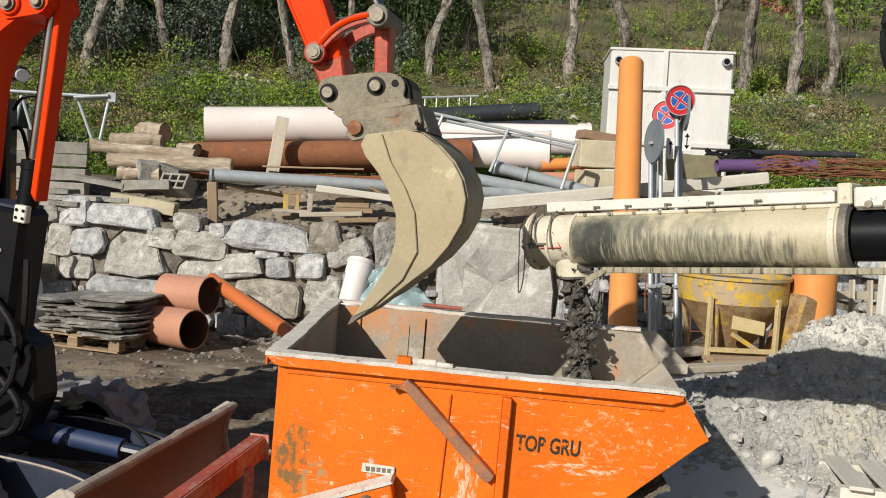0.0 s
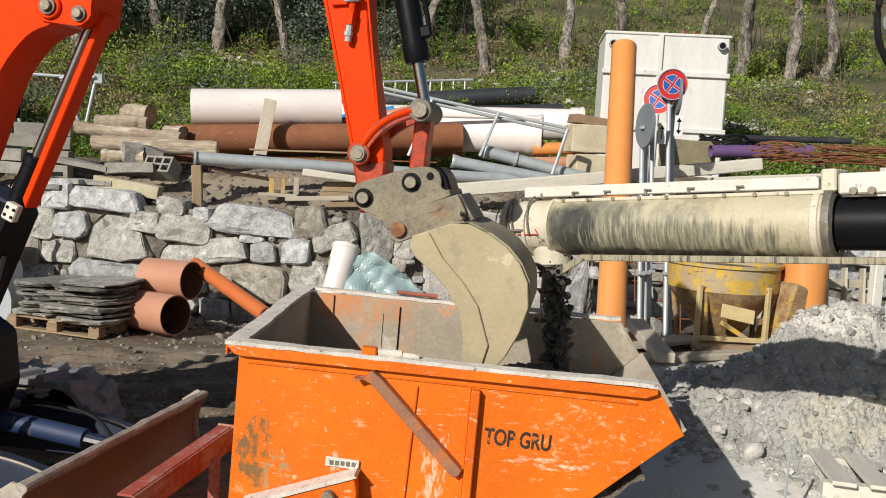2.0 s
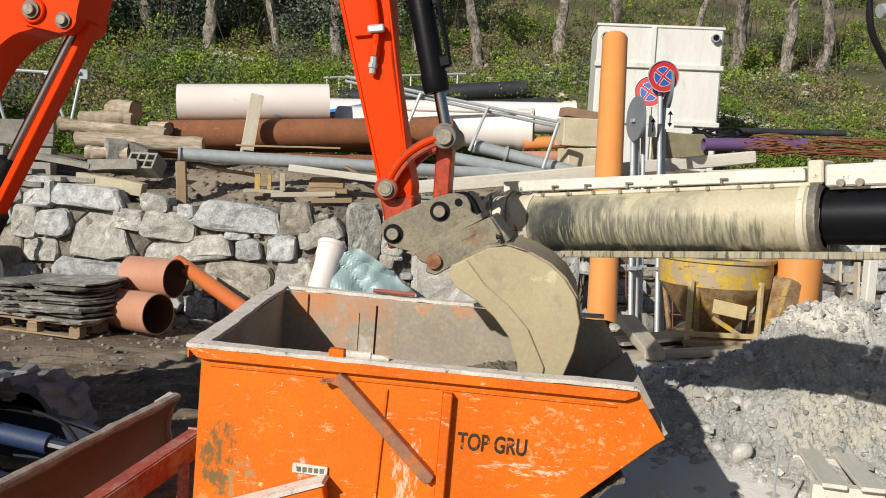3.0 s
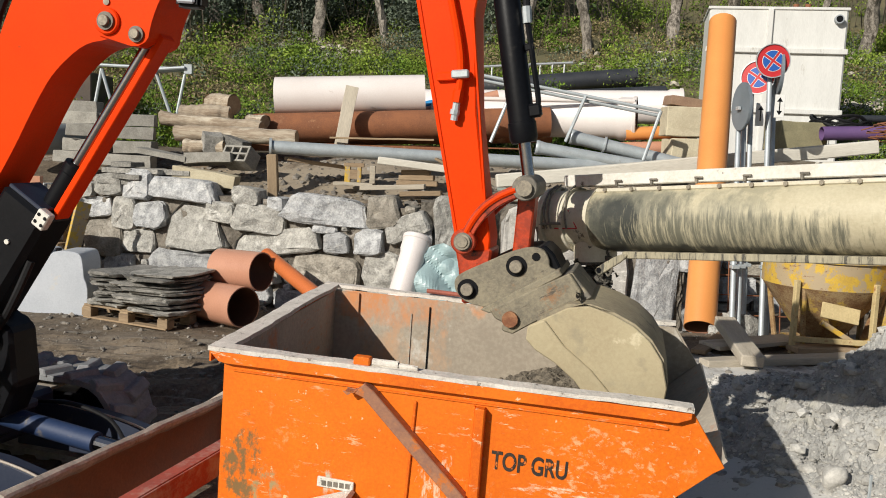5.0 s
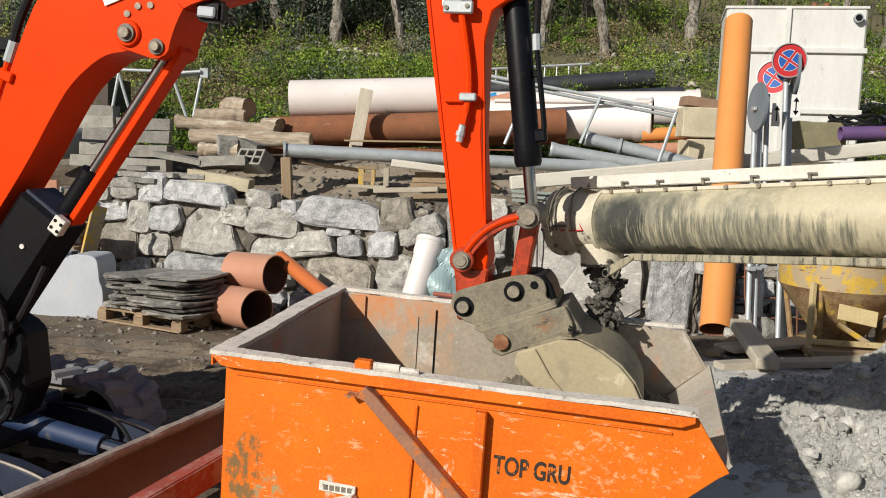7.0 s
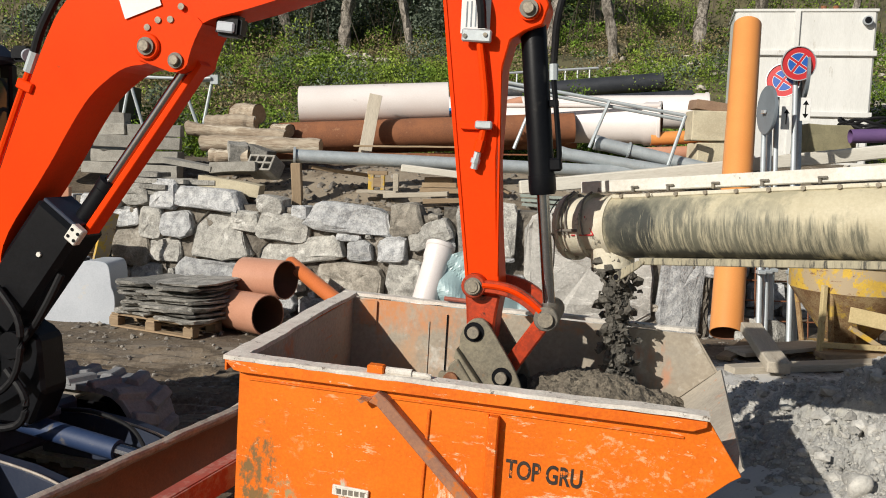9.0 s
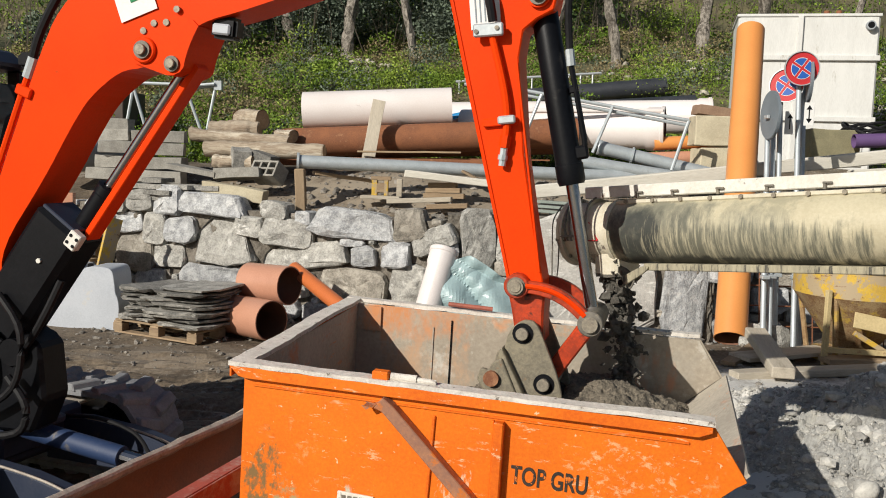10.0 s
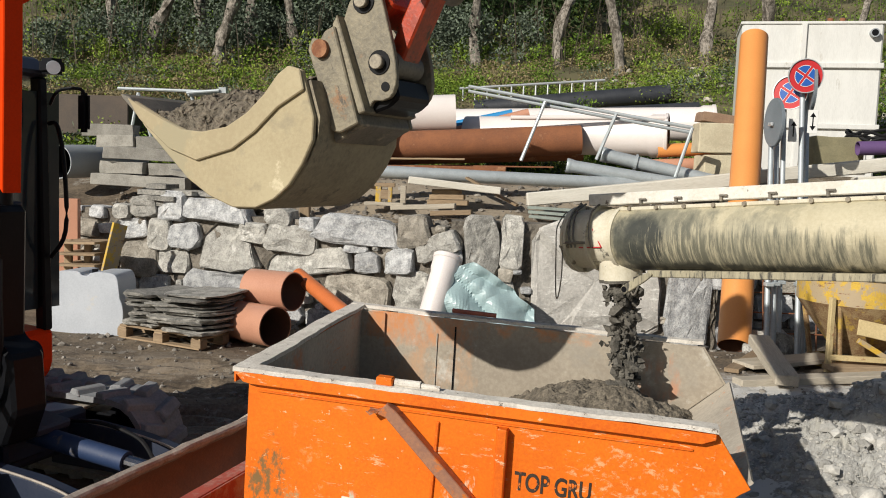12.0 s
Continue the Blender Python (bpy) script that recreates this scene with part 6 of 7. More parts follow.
for k in range(3):
    plank("plank", "short offcut in a small stack of timber", (-0.30 + 0.03 * k, 11.0, 1.62 + 0.07 * k), (0.22 - 0.05 * k, 10.9, 1.63 + 0.07 * k), 0.12, 0.065, WOOD_BROWN, group="timber offcuts")
plank("plank", "dark slanting board on the terrace", (0.2, 11.2, 1.95), (0.85, 10.9, 1.62), 0.1, 0.03, WOOD_BROWN)
for k in range(3):
    plank("plank", "grey-green slat in a loose stack", (0.95, 10.55 - 0.1 * k, 1.62 - 0.05 * k), (1.75, 10.45 - 0.1 * k, 1.60 - 0.06 * k), 0.1, 0.035, surf("grey_green_wood", (0.3, 0.34, 0.3), (0.22, 0.25, 0.22), 4.0, 0.8), group="stacked slats")
yb = thing("timber_clamp", "yellow-edged timber box with grey legs", "box", pose(-0.86, 11.05, 1.70))
for dx, dz, sx, sz, mt in ((-0.08, 0, 0.07, 0.22, YELLOW), (0.07, 0, 0.05, 0.2, YELLOW), (0.0, 0.0, 0.1, 0.12, WOOD_BROWN), (0.0, 0.12, 0.26, 0.05, WOOD_BROWN), (0.24, 0, 0.07, 0.24, WOOD_PALE)):
    part("piece", box(sx, 0.16, sz, pose(dx, 0, dz), 0.005), mt, yb)
hollow_block((-2.40, 11.52, 1.83), (58, 0, -28))
block("stone_beam", "pale cut stone beam on the wall", (-2.78, 11.22, 1.57), (0.86, 0.2, 0.17), -12, LIMESTONE, "stone", ry=7)
block("stone_slab", "pale broken concrete slab on the wall", (-2.78, 11.5, 1.80), (0.62, 0.34, 0.13), -6, GREY_BLOCK, "slab", ry=-4, rx=-8)
block("stone_slab", "pale broken concrete slab on the wall", (-3.4, 11.55, 1.83), (0.7, 0.3, 0.07), -10, GREY_BLOCK, "slab", ry=8)
block("stone_block", "blue-grey stone block on the slabs", (-2.86, 11.95, 2.02), (0.26, 0.3, 0.24), 18, SLATE, "stone", rx=10)
block("stone_block", "blue-grey stone block tipped over", (-2.55, 11.95, 1.98), (0.34, 0.26, 0.22), -20, SLATE, "stone", ry=16)
rs = random.Random(11)
for k in range(13):
    block("flat_stone", "flat blue-grey stone slab in a loose pile", (-3.9 + 0.22 * (k % 4) + rs.uniform(-0.06, 0.06), 11.35 + rs.uniform(-0.08, 0.1), 1.46 + 0.075 * (k // 4)), (rs.uniform(0.3, 0.55), 0.32, 0.06), rs.uniform(-25, 15), SLATE, "stone", group="flat stones")
for k, (x, z, w, y) in enumerate(((-4.35, 1.72, 1.3, 12.1), (-4.6, 1.90, 0.75, 12.2), (-3.95, 1.90, 0.55, 12.15), (-4.3, 2.10, 1.35, 12.2), (-4.75, 2.27, 0.7, 12.35), (-4.1, 2.27, 0.95, 12.35), (-4.9, 2.42, 0.8, 12.45))):
    block("kerb_stone", "grey concrete kerb in a stack", (x, y, z), (w * rs.uniform(0.75, 1.05), 0.28, 0.165), rs.uniform(-12, 10), GREY_BLOCK, "kerb", ry=rs.uniform(-1.5, 1.5), group="stacked kerbs", chip=0.014)
log("pale peeled log on the terrace", (-3.75, 12.75, 2.33), (-2.25, 12.35, 2.25), 0.10)
log("rough barked log on the terrace", (-3.45, 12.35, 2.13), (-1.72, 12.0, 2.13), 0.115)
log("short barked log behind others", (-3.55, 13.05, 2.42), (-2.80, 12.95, 2.43), 0.13)
log("short thick sawn log end", (-3.2, 13.35, 2.60), (-2.78, 13.05, 2.58), 0.15)
log("short dark log under stones", (-3.25, 12.1, 1.95), (-2.65, 11.9, 1.96), 0.11)
log("short log by the pipe", (-2.6, 13.2, 2.35), (-2.3, 12.95, 2.35), 0.1)
# limestone blocks, hoses, rebar on the far side
block("stone_block", "cream limestone block on another block", (3.88, 12.35, 2.62), (0.78, 0.5, 0.42), -4, LIMESTONE, "stone")
block("stone_block", "cream limestone block under another", (3.92, 12.35, 2.18), (0.74, 0.5, 0.40), 2, LIMESTONE, "stone")
block("stone_slab", "brown flat stone on a limestone block", (3.85, 12.45, 2.90), (0.6, 0.42, 0.13), 0, surf("brown_stone", (0.3, 0.2, 0.13), (0.24, 0.15, 0.1), 6.0, 0.9), "stone", ry=6)
block("stone_block", "mossy limestone block behind the pipe", (5.55, 12.6, 2.5), (0.75, 0.5, 0.42), 4, surf("mossy_stone", (0.3, 0.27, 0.16), (0.22, 0.2, 0.12), 4.0, 0.9), "stone")
coil = thing("hose_coil", "loose coil of black rubber hose", "hose", pose(6.2, 12.6, 2.66))
for k in range(4):
    part("turn", sweep([(0.42 * math.cos(a + k), 0.4 * math.sin(a + k), 0.04 * k + 0.06 * math.sin(3 * a + k)) for a in [i * math.tau / 10 for i in range(11)]], 0.025, 6), HOSE, coil)
pipe_thing("cable_duct", "purple plastic duct on the terrace", (5.75, 12.2, 2.55), (7.4, 12.1, 2.64), 0.10, 0.008, PURPLE)
pipe_thing("cable_duct", "dark plastic duct above the rebar", (6.4, 12.4, 2.80), (8.2, 12.3, 2.86), 0.05, 0.008, BLACK_PIPE)
for bx, lab in ((6.2, "tangled bundle of rusty reinforcing bars"), (7.1, "bundle of rusty bent reinforcing bars")):
    rb = thing("rebar_bundle", lab, "rebar", pose(bx, 11.5, 2.42), "rebar bundles")
    rr = random.Random(int(bx * 10))
    for k in range(34):
        y, z, x0 = rr.uniform(-0.2, 0.2), rr.uniform(0, 0.3), rr.uniform(-0.15, 0.25)
        ln = rr.uniform(0.9, 1.7) if bx > 7 else rr.uniform(0.4, 0.8)
        up = rr.uniform(-0.06, 0.1)
        part("bar", sweep([(x0, y, z), (x0 + ln * 0.4, y + rr.uniform(-0.1, 0.1), z + up * 0.4 + rr.uniform(-0.03, 0.05)), (x0 + ln, y + rr.uniform(-0.15, 0.15), z + up)], 0.009, 5), RUST, rb)
plank("timber_beam", "pale stained timber below the rebar", (5.0, 10.6, 2.05), (6.7, 10.4, 2.2), 0.2, 0.18, WOOD_WHITE, "beam")
# black pipes and ladder on the bank
pipe_thing("water_main", "black plastic pipe overgrown on the bank", (0.6, 20.6, 3.42), (5.05, 20.3, 3.92), 0.2, 0.02, BLACK_PIPE, PIPE_IN)
pipe_thing("water_main", "black plastic pipe overgrown on the bank", (0.2, 19.9, 3.05), (5.5, 19.4, 3.50), 0.18, 0.02, BLACK_PIPE, PIPE_IN)
lad = thing("ladder", "aluminium ladder lying on the bank", "ladder")
part("rail", rod((0.25, 20.9, 3.90), (3.66, 20.9, 4.22), 0.03, n=8), ALU, lad)
part("rail", rod((0.25, 20.9, 3.52), (3.66, 20.9, 3.82), 0.03, n=8), ALU, lad)
for k in range(12):
    f = (k + 0.3) / 12
    part("rung", rod((0.25 + 3.41 * f, 20.9, 3.52 + 0.3 * f), (0.25 + 3.41 * f, 20.9, 3.9 + 0.32 * f), 0.02, n=6), ALU, lad)


def make_tank():
    ob = thing("steel_tank", "large white rectangular steel tank with ribs", "tank", pose(6.2, 15.35, 2.05, 0, 0, -15))
    part("shell", box(2.28, 1.6, 2.7, pose(0, 0.5, 1.35), 0.03), TANK, ob)
    for z in (0.95, 1.98):
        part("rib", box(2.34, 0.06, 0.09, pose(0, -0.33, z), 0.01), TANK, ob)
    part("rib", box(0.09, 0.05, 2.66, pose(-0.12, -0.325, 1.36), 0.01), TANK, ob)
    part("rim", box(2.33, 1.65, 0.05, pose(0, 0.5, 2.70), 0.01), TANK, ob)
    for x, z in ((-1.0, 2.48), (0.98, 2.52)):
        part("pipe_stub", rod((x, -0.42, z), (x, -0.3, z), 0.075, n=16), PVC_GREY, ob)
        part("stub_mouth", rod((x, -0.425, z), (x, -0.415, z), 0.055, n=16), BLACK, ob)
    for x in (0.35, 0.55):
        part("vent", rod((x, 0.2, 2.7), (x, 0.2, 2.85), 0.05, n=10), RUST, ob)
    part("inspection_plate", box(0.7, 0.02, 0.5, pose(0.65, -0.32, 0.4), 0.01), TANK, ob)
    return ob


make_tank()
# things at the foot of the wall
def slab_pallet():
    m = pose(-3.02, 9.55, 0.02, 0, 0, -28)
    pl = thing("pallet", "grey weathered wooden pallet under stone slabs", "pallet", m)
    for x in (-0.55, 0, 0.55):
        for y in (-0.36, 0, 0.36):
            part("foot_block", box(0.14, 0.11, 0.09, pose(x, y, 0.065), 0.004), WOOD_BROWN, pl)
        part("cross_board", box(0.12, 0.82, 0.022, pose(x, 0, 0.121), 0.003), WOOD_BROWN, pl)
    for y in (-0.36, 0, 0.36):
        part("bottom_board", box(1.2, 0.11, 0.02, pose(0, y, 0.01), 0.003), WOOD_BROWN, pl)
    for k in range(5):
        part("top_board", box(1.2, 0.12, 0.022, pose(0, -0.34 + 0.17 * k, 0.144), 0.003), WOOD_BROWN, pl)
    rnd = random.Random(2)
    z = 0.16
    for lay in range(10):
        t = rnd.uniform(0.02, 0.042)
        c0 = rnd.uniform(-0.16, 0.1)
        for x0, w in ((-0.33 + c0 / 2, 0.5 + c0 * 0.9), (0.30 + c0 / 2, 0.72 - c0 * 0.9)):
            if lay == 9 and x0 < 0:
                continue
            bm = bmesh.new()
            n = 24
            low, high = [], []
            for k in range(n):
                a = k * math.tau / n
                c, s = math.cos(a), math.sin(a)
                rx = w * 0.56 * (abs(c) ** 0.45) * (1 if c > 0 else -1) * rnd.uniform(0.84, 1.06)
                ry = 0.46 * (abs(s) ** 0.45) * (1 if s > 0 else -1) * rnd.uniform(0.84, 1.06)
                low.append(bm.verts.new((rx * rnd.uniform(0.93, 1.0), ry * rnd.uniform(0.93, 1.0), rnd.uniform(0, 0.012))))
                high.append(bm.verts.new((rx, ry, t + rnd.uniform(-0.014, 0.006))))
            bm.faces.new(low[::-1])
            bm.faces.new(high)
            for k in range(n):
                bm.faces.new((low[k], low[(k + 1) % n], high[(k + 1) % n], high[k]))
            s = part("stone_slab", bm, SLATE)
            s.matrix_basis = m @ pose(x0 + rnd.uniform(-0.06, 0.07), rnd.uniform(-0.06, 0.05), z, rnd.uniform(-1, 1.5), rnd.uniform(-2, 2), rnd.uniform(-14, 14))
            tagged(s, "thin split grey stone slab stacked on a pallet", "stone slab", "slabs on the pallet")
        z += t + 0.008
    return pl


slab_pallet()
pipe_thing("drain_pipe", "wide terracotta plastic pipe lying on the ground", (-2.55, 9.65, 0.25), (-1.90, 9.1, 0.27), 0.225, 0.012, PVC_TERRA, PIPE_IN)
pipe_thing("drain_pipe", "wide terracotta plastic pipe on top of another", (-2.31, 9.86, 0.59), (-1.78, 9.55, 0.60), 0.225, 0.012, PVC_TERRA, PIPE_IN)
pipe_thing("drain_pipe", "slim orange plastic pipe leaning on the wall", (-1.80, 10.0, 0.74), (-0.62, 8.3, 0.24), 0.085, 0.006, surf("red_orange_plastic", (0.60, 0.17, 0.05), (0.52, 0.14, 0.04), 2.0, 0.4, 0, 0.03), PIPE_IN)
pipe_thing("drain_pipe", "pale plastic pipe standing with its socket up", (-0.32, 8.95, 0.0), (-0.03, 9.45, 1.08), 0.145, 0.01, PVC_PALE, PIPE_IN, 0.22)


def blue_sheet():
    bm = bmesh.new()
    n = 36
    g = {}
    for i in range(n + 1):
        for j in range(n + 1):
            u, v = i / n, j / n
            top = 1.04 - 0.95 * max(0, u - 0.42) ** 1.15 - 0.75 * max(0, 0.42 - u) ** 1.3
            z = v * top
            x = -0.24 + 1.2 * u
            y = 9.35 - 0.5 * (1 - v) ** 1.2 * 0.6
            p = Vector((x * 3, z * 3, 0))
            f = abs(noise.noise(p * 0.8)) * 0.26 + abs(noise.noise(p * 1.7 + Vector((3, 0, 0)))) * 0.05
            g[i, j] = bm.verts.new((x + 0.04 * noise.noise(p * 2), y - f, z + 0.03 * noise.noise(p)))
    for i in range(n):
        for j in range(n):
            bm.faces.new((g[i, j], g[i + 1, j], g[i + 1, j + 1], g[i, j + 1]))
    ob = part("plastic_sheet", bm, BLUE_FILM)
    md = ob.modifiers.new("thick", "SOLIDIFY")
    md.thickness = 0.006
    return tagged(ob, "crumpled pale blue plastic sheet over a heap", "sheet")


blue_sheet()


def water_barrier():
    ob = thing("water_barrier", "white plastic road barrier beside the slab pallet", "barrier", pose(-4.17, 9.9, -0.01, 0, 0, -8))
    prof = [(-0.44, 0.0), (0.44, 0.0), (0.47, 0.08), (0.46, 0.36), (0.40, 0.45), (0.40, 0.66), (0.35, 0.74), (0.06, 0.74), (0.03, 0.70), (-0.05, 0.70), (-0.08, 0.74), (-0.36, 0.73), (-0.40, 0.64), (-0.42, 0.45), (-0.47, 0.36), (-0.47, 0.08)]
    part("shell", rough(prism(rounded(prof, 2), -0.22, 0.22, 0.03), 0.2, 0.02, 4), WHITE_PLASTIC, ob, smooth=True)
    part("filler_cap", rod((0.0, 0, 0.69), (0.0, 0, 0.745), 0.035, n=12), BLACK, ob)
    return ob


water_barrier()
for k in range(4):
    plank("plank", "board of a dark pallet stack by the wall", (-4.85, 10.75, 0.55 + 0.14 * k), (-4.3, 10.62, 0.57 + 0.14 * k), 0.5, 0.03, WOOD_BROWN, group="pallet stack")
for dx in (-4.8, -4.55, -4.35):
    plank("timber_post", "upright timber between stacked boards", (dx, 10.68, 0.0), (dx, 10.68, 1.0), 0.08, 0.09, WOOD_BROWN, "post", group="pallet stack posts")
plank("plank", "yellow painted board leaning on the wall", (-4.33, 10.35, 0.0), (-4.13, 10.62, 1.22), 0.20, 0.04, YELLOW, roll=90)
block("door_panel", "orange-brown panel standing by the wall", (-5.0, 11.0, 0.75), (0.42, 0.1, 1.5), 0, PVC_TERRA, "panel", chip=0.0)
pipe_thing("drain_pipe", "wide grey plastic pipe on the terrace", (-5.55, 12.2, 1.95), (-4.9, 13.6, 2.0), 0.24, 0.015, PVC_GREY, BLACK)
block("steel_skip", "dark brown steel skip on the bank", (-6.3, 16.0, 2.75), (1.3, 1.2, 0.7), 0, surf("dark_brown_steel", (0.07, 0.055, 0.045), (0.1, 0.075, 0.055), 3.0, 0.7), "skip", chip=0.0)
# standing pipes, signs, concrete bucket
pipe_thing("drain_pipe", "tall orange plastic pipe standing upright", (3.08, 8.92, 0.27), (3.88, 11.3, 3.90), 0.175, 0.01, PVC_ORANGE, PIPE_IN)
pipe_thing("drain_pipe", "wide orange plastic pipe standing by the pallets", (4.80, 7.8, 0.2), (4.86, 7.85, 1.5), 0.24, 0.01, PVC_ORANGE, PIPE_IN)


def round_sign(at, yaw, pitch, label, front):
    ob = thing("road_sign", label, "sign", pose(*at, pitch, 0, yaw), "road signs")
    R = 0.19 if front else 0.27
    flat = Matrix.Rotation(radians(90), 4, "X")
    def disc(r, y, name, mat, n=40, th=0.004):
        bm = lathe([(0, 0), (r, 0), (r, th), (0, th)], n, Matrix.Translation((0, y, 0)) @ flat)
        return part(name, bm, mat, ob)
    disc(R, 0.012, "back_plate", SIGN_GREY, th=0.012)
    part("edge_ring", lathe([(R - 0.004, -0.006), (R + 0.006, -0.006), (R + 0.006, 0.02), (R - 0.004, 0.02), (R - 0.004, -0.006)], 40, flat), ALU if front else SIGN_GREY, ob)
    if front:
        disc(R - 0.006, -0.001, "red_face", SIGN_RED, th=0.003)
        def quarter(k, inset, reach, y, th, name, mat):
            mid = math.pi / 2 * k + radians(12)
            c, q = math.cos(mid), math.sin(mid)
            vs = [(inset * 1.414 * c, inset * 1.414 * q)]
            half = math.pi / 4 - math.asin(inset / reach)
            vs += [(reach * math.cos(mid + half * f / 6), reach * math.sin(mid + half * f / 6)) for f in range(-6, 7)]
            part(name, prism(vs, y - th, y), mat, ob)
        for k in range(4):
            quarter(k, 0.0135, 0.122, -0.0045, 0.0012, "white_outline", WHITE_PAINT)
            quarter(k, 0.0185, 0.116, -0.0062, 0.0012, "blue_field", SIGN_BLUE)
    part("clamp", box(0.1, 0.03, 0.04, pose(0, 0.035, -0.02), 0.004), ALU, ob)
    return ob


round_sign((3.985, 9.78, 3.27), -8, 0, "round no-stopping sign, red ring on blue with a red cross", True)
round_sign((3.89, 9.95, 3.09), -30, 0, "round no-stopping sign half behind another", True)
round_sign((3.60, 9.62, 2.72), 91, 0, "round sign seen from its grey back", False)
round_sign((4.13, 9.95, 3.15), 78, 0, "round sign seen edge-on from its grey back", False)
for x, y, top in ((4.02, 9.80, 3.22), (3.88, 9.96, 3.02), (3.66, 9.72, 2.75), (3.76, 9.8, 2.62), (4.14, 9.95, 3.15)):
    sp = thing("sign_pole", "galvanised round sign pole", "pole", I4(), "sign poles")
    bx, by = x - 0.30, y - 1.0
    part("tube", rod((bx, by, ground_z(bx, by) - 0.02), (x, y + 0.14, top), 0.03, n=14), GALV, sp, smooth=True)
    part("clip", box(0.09, 0.09, 0.04, pose(bx + 0.07, by + 0.25, 0.95), 0.006), GALV, sp)


def arrow_plate(at, both):
    ob = thing("arrow_plate", "small white sign plate with a black arrow", "sign", pose(*at, 0, 0, -12) @ Matrix.Scale(0.72, 4), "arrow plates")
    part("plate", box(0.15, 0.008, 0.36, None, 0.003), WHITE_PAINT, ob)
    part("arrow_shaft", box(0.018, 0.003, 0.2, pose(0, -0.006, 0)), BLACK, ob)
    for s in ((1, -1) if both else (1,)):
        part("arrow_head", prism([(-0.045, s * 0.07), (0.045, s * 0.07), (0, s * 0.14)], -0.0075, -0.0045), BLACK, ob)
    return ob


arrow_plate((3.82, 9.60, 2.64), False)
arrow_plate((4.0, 9.52, 2.74), True)


def between_box(a, b, w):
    """A square bar from point to point."""
    h = (Vector(b) - Vector(a)).length
    bm = box(w, w, h, pose(0, 0, h / 2), w * 0.08)
    bm.transform(between(a, b))
    return bm


def concrete_bucket():
    ob = thing("concrete_bucket", "yellow crane bucket crusted with rust and cement", "bucket", pose(4.05, 8.15, 0.26, 0, 0, 12))
    part("drum", lathe([(0.58, 0.93), (0.60, 0.93), (0.60, 0.66), (0.58, 0.66), (0.58, 0.93)], 32), YELLOW, ob, "chipped yellow drum rim", True)
    part("cone", lathe([(0.60, 0.66), (0.22, 0.14), (0.2, 0.14), (0.58, 0.67)], 32), YELLOW_RUST, ob, "cone with rust and cement over yellow paint", True)
    part("top_ring", lathe([(0.585, 0.92), (0.625, 0.92), (0.625, 0.955), (0.585, 0.955), (0.585, 0.92)], 32), YELLOW, ob)
    part("chute", prism([(0.16, -0.02), (0.62, -0.02), (0.70, 0.3), (0.60, 0.74), (0.42, 0.8), (0.30, 0.4)], -0.68, -0.3, 0.02), YELLOW_RUST, ob, "rusty cement-covered chute")
    part("gate_arm", between_box((-0.30, -0.40, 0.34), (0.10, -0.52, 0.10), 0.05), YELLOW, ob, "slanting yellow gate arm")
    part("base_ring", lathe([(0.44, 0.02), (0.47, 0.02), (0.47, 0.06), (0.44, 0.06), (0.44, 0.02)], 28), YELLOW_RUST, ob)
    for k in range(4):
        a = k * math.pi / 2 + 0.6
        part("leg", rod((0.58 * math.cos(a), 0.58 * math.sin(a), 0.72), (0.45 * math.cos(a), 0.45 * math.sin(a), 0.0), 0.028, n=8), YELLOW_RUST, ob)
    for px, py in ((-0.56, -0.34), (0.12, -0.60), (0.56, 0.1)):
        part("frame_post", box(0.05, 0.05, 0.74, pose(px, py, 0.37), 0.006), YELLOW_PALE, ob, "square frame post, paint chipped")
    part("frame_rail", between_box((-0.56, -0.34, 0.17), (0.12, -0.60, 0.17), 0.05), YELLOW_PALE, ob)
    part("scraper_plate", box(0.36, 0.02, 0.15, pose(-0.2, -0.53, 0.45, -20, 10, -20), 0.004), YELLOW_PALE, ob, "pale plate bolted to the cone")
    part("mix_inside", lathe([(0, 0.9), (0.57, 0.88)], 24), CONCRETE_DRY, ob)
    return ob


concrete_bucket()
mesh_panel = thing("rebar_mesh", "rusty steel mesh panel leaning behind the bucket", "mesh")
for k in range(9):
    part("bar", rod((3.3 + 0.2 * k, 9.2, 0.1), (3.32 + 0.2 * k, 9.45, 1.3), 0.008, n=5), RUST, mesh_panel)
for k in range(6):
    part("bar", rod((3.25, 9.2 + 0.05 * k, 0.15 + 0.22 * k), (5.0, 9.2 + 0.05 * k, 0.15 + 0.22 * k), 0.008, n=5), RUST, mesh_panel)
for k in range(4):
    pl = plank("plank", "weathered upright pallet board", (5.35 + 0.24 * k, 8.5, 0.1), (5.38 + 0.24 * k, 8.65, 1.15), 0.12, 0.03, WOOD_PALE, roll=90, group="leaning pallet boards")
for k in range(3):
    plank("plank", "weathered pallet cross board", (5.25, 8.62 + 0.03 * k, 0.3 + 0.32 * k), (6.25, 8.62 + 0.03 * k, 0.32 + 0.32 * k), 0.04, 0.1, WOOD_PALE, group="leaning pallet boards")
plank("plank", "heavy plank end lying across others", (3.05, 8.1, 0.50), (2.88, 6.9, 0.37), 0.2, 0.1, WOOD_PALE)
plank("plank", "long plank on the ground", (2.50, 7.05, 0.31), (4.0, 7.40, 0.33), 0.16, 0.07, WOOD_PALE)
plank("plank", "wide board on the ground", (2.75, 7.65, 0.34), (3.75, 8.05, 0.36), 0.3, 0.04, WOOD_PALE)
plank("plank", "dark plank before the bucket", (3.55, 7.65, 0.34), (4.6, 7.75, 0.35), 0.22, 0.06, WOOD_BROWN)
plank("plank", "thin plank on the ground", (2.6, 7.5, 0.31), (3.2, 8.4, 0.33), 0.14, 0.04, WOOD_BROWN)
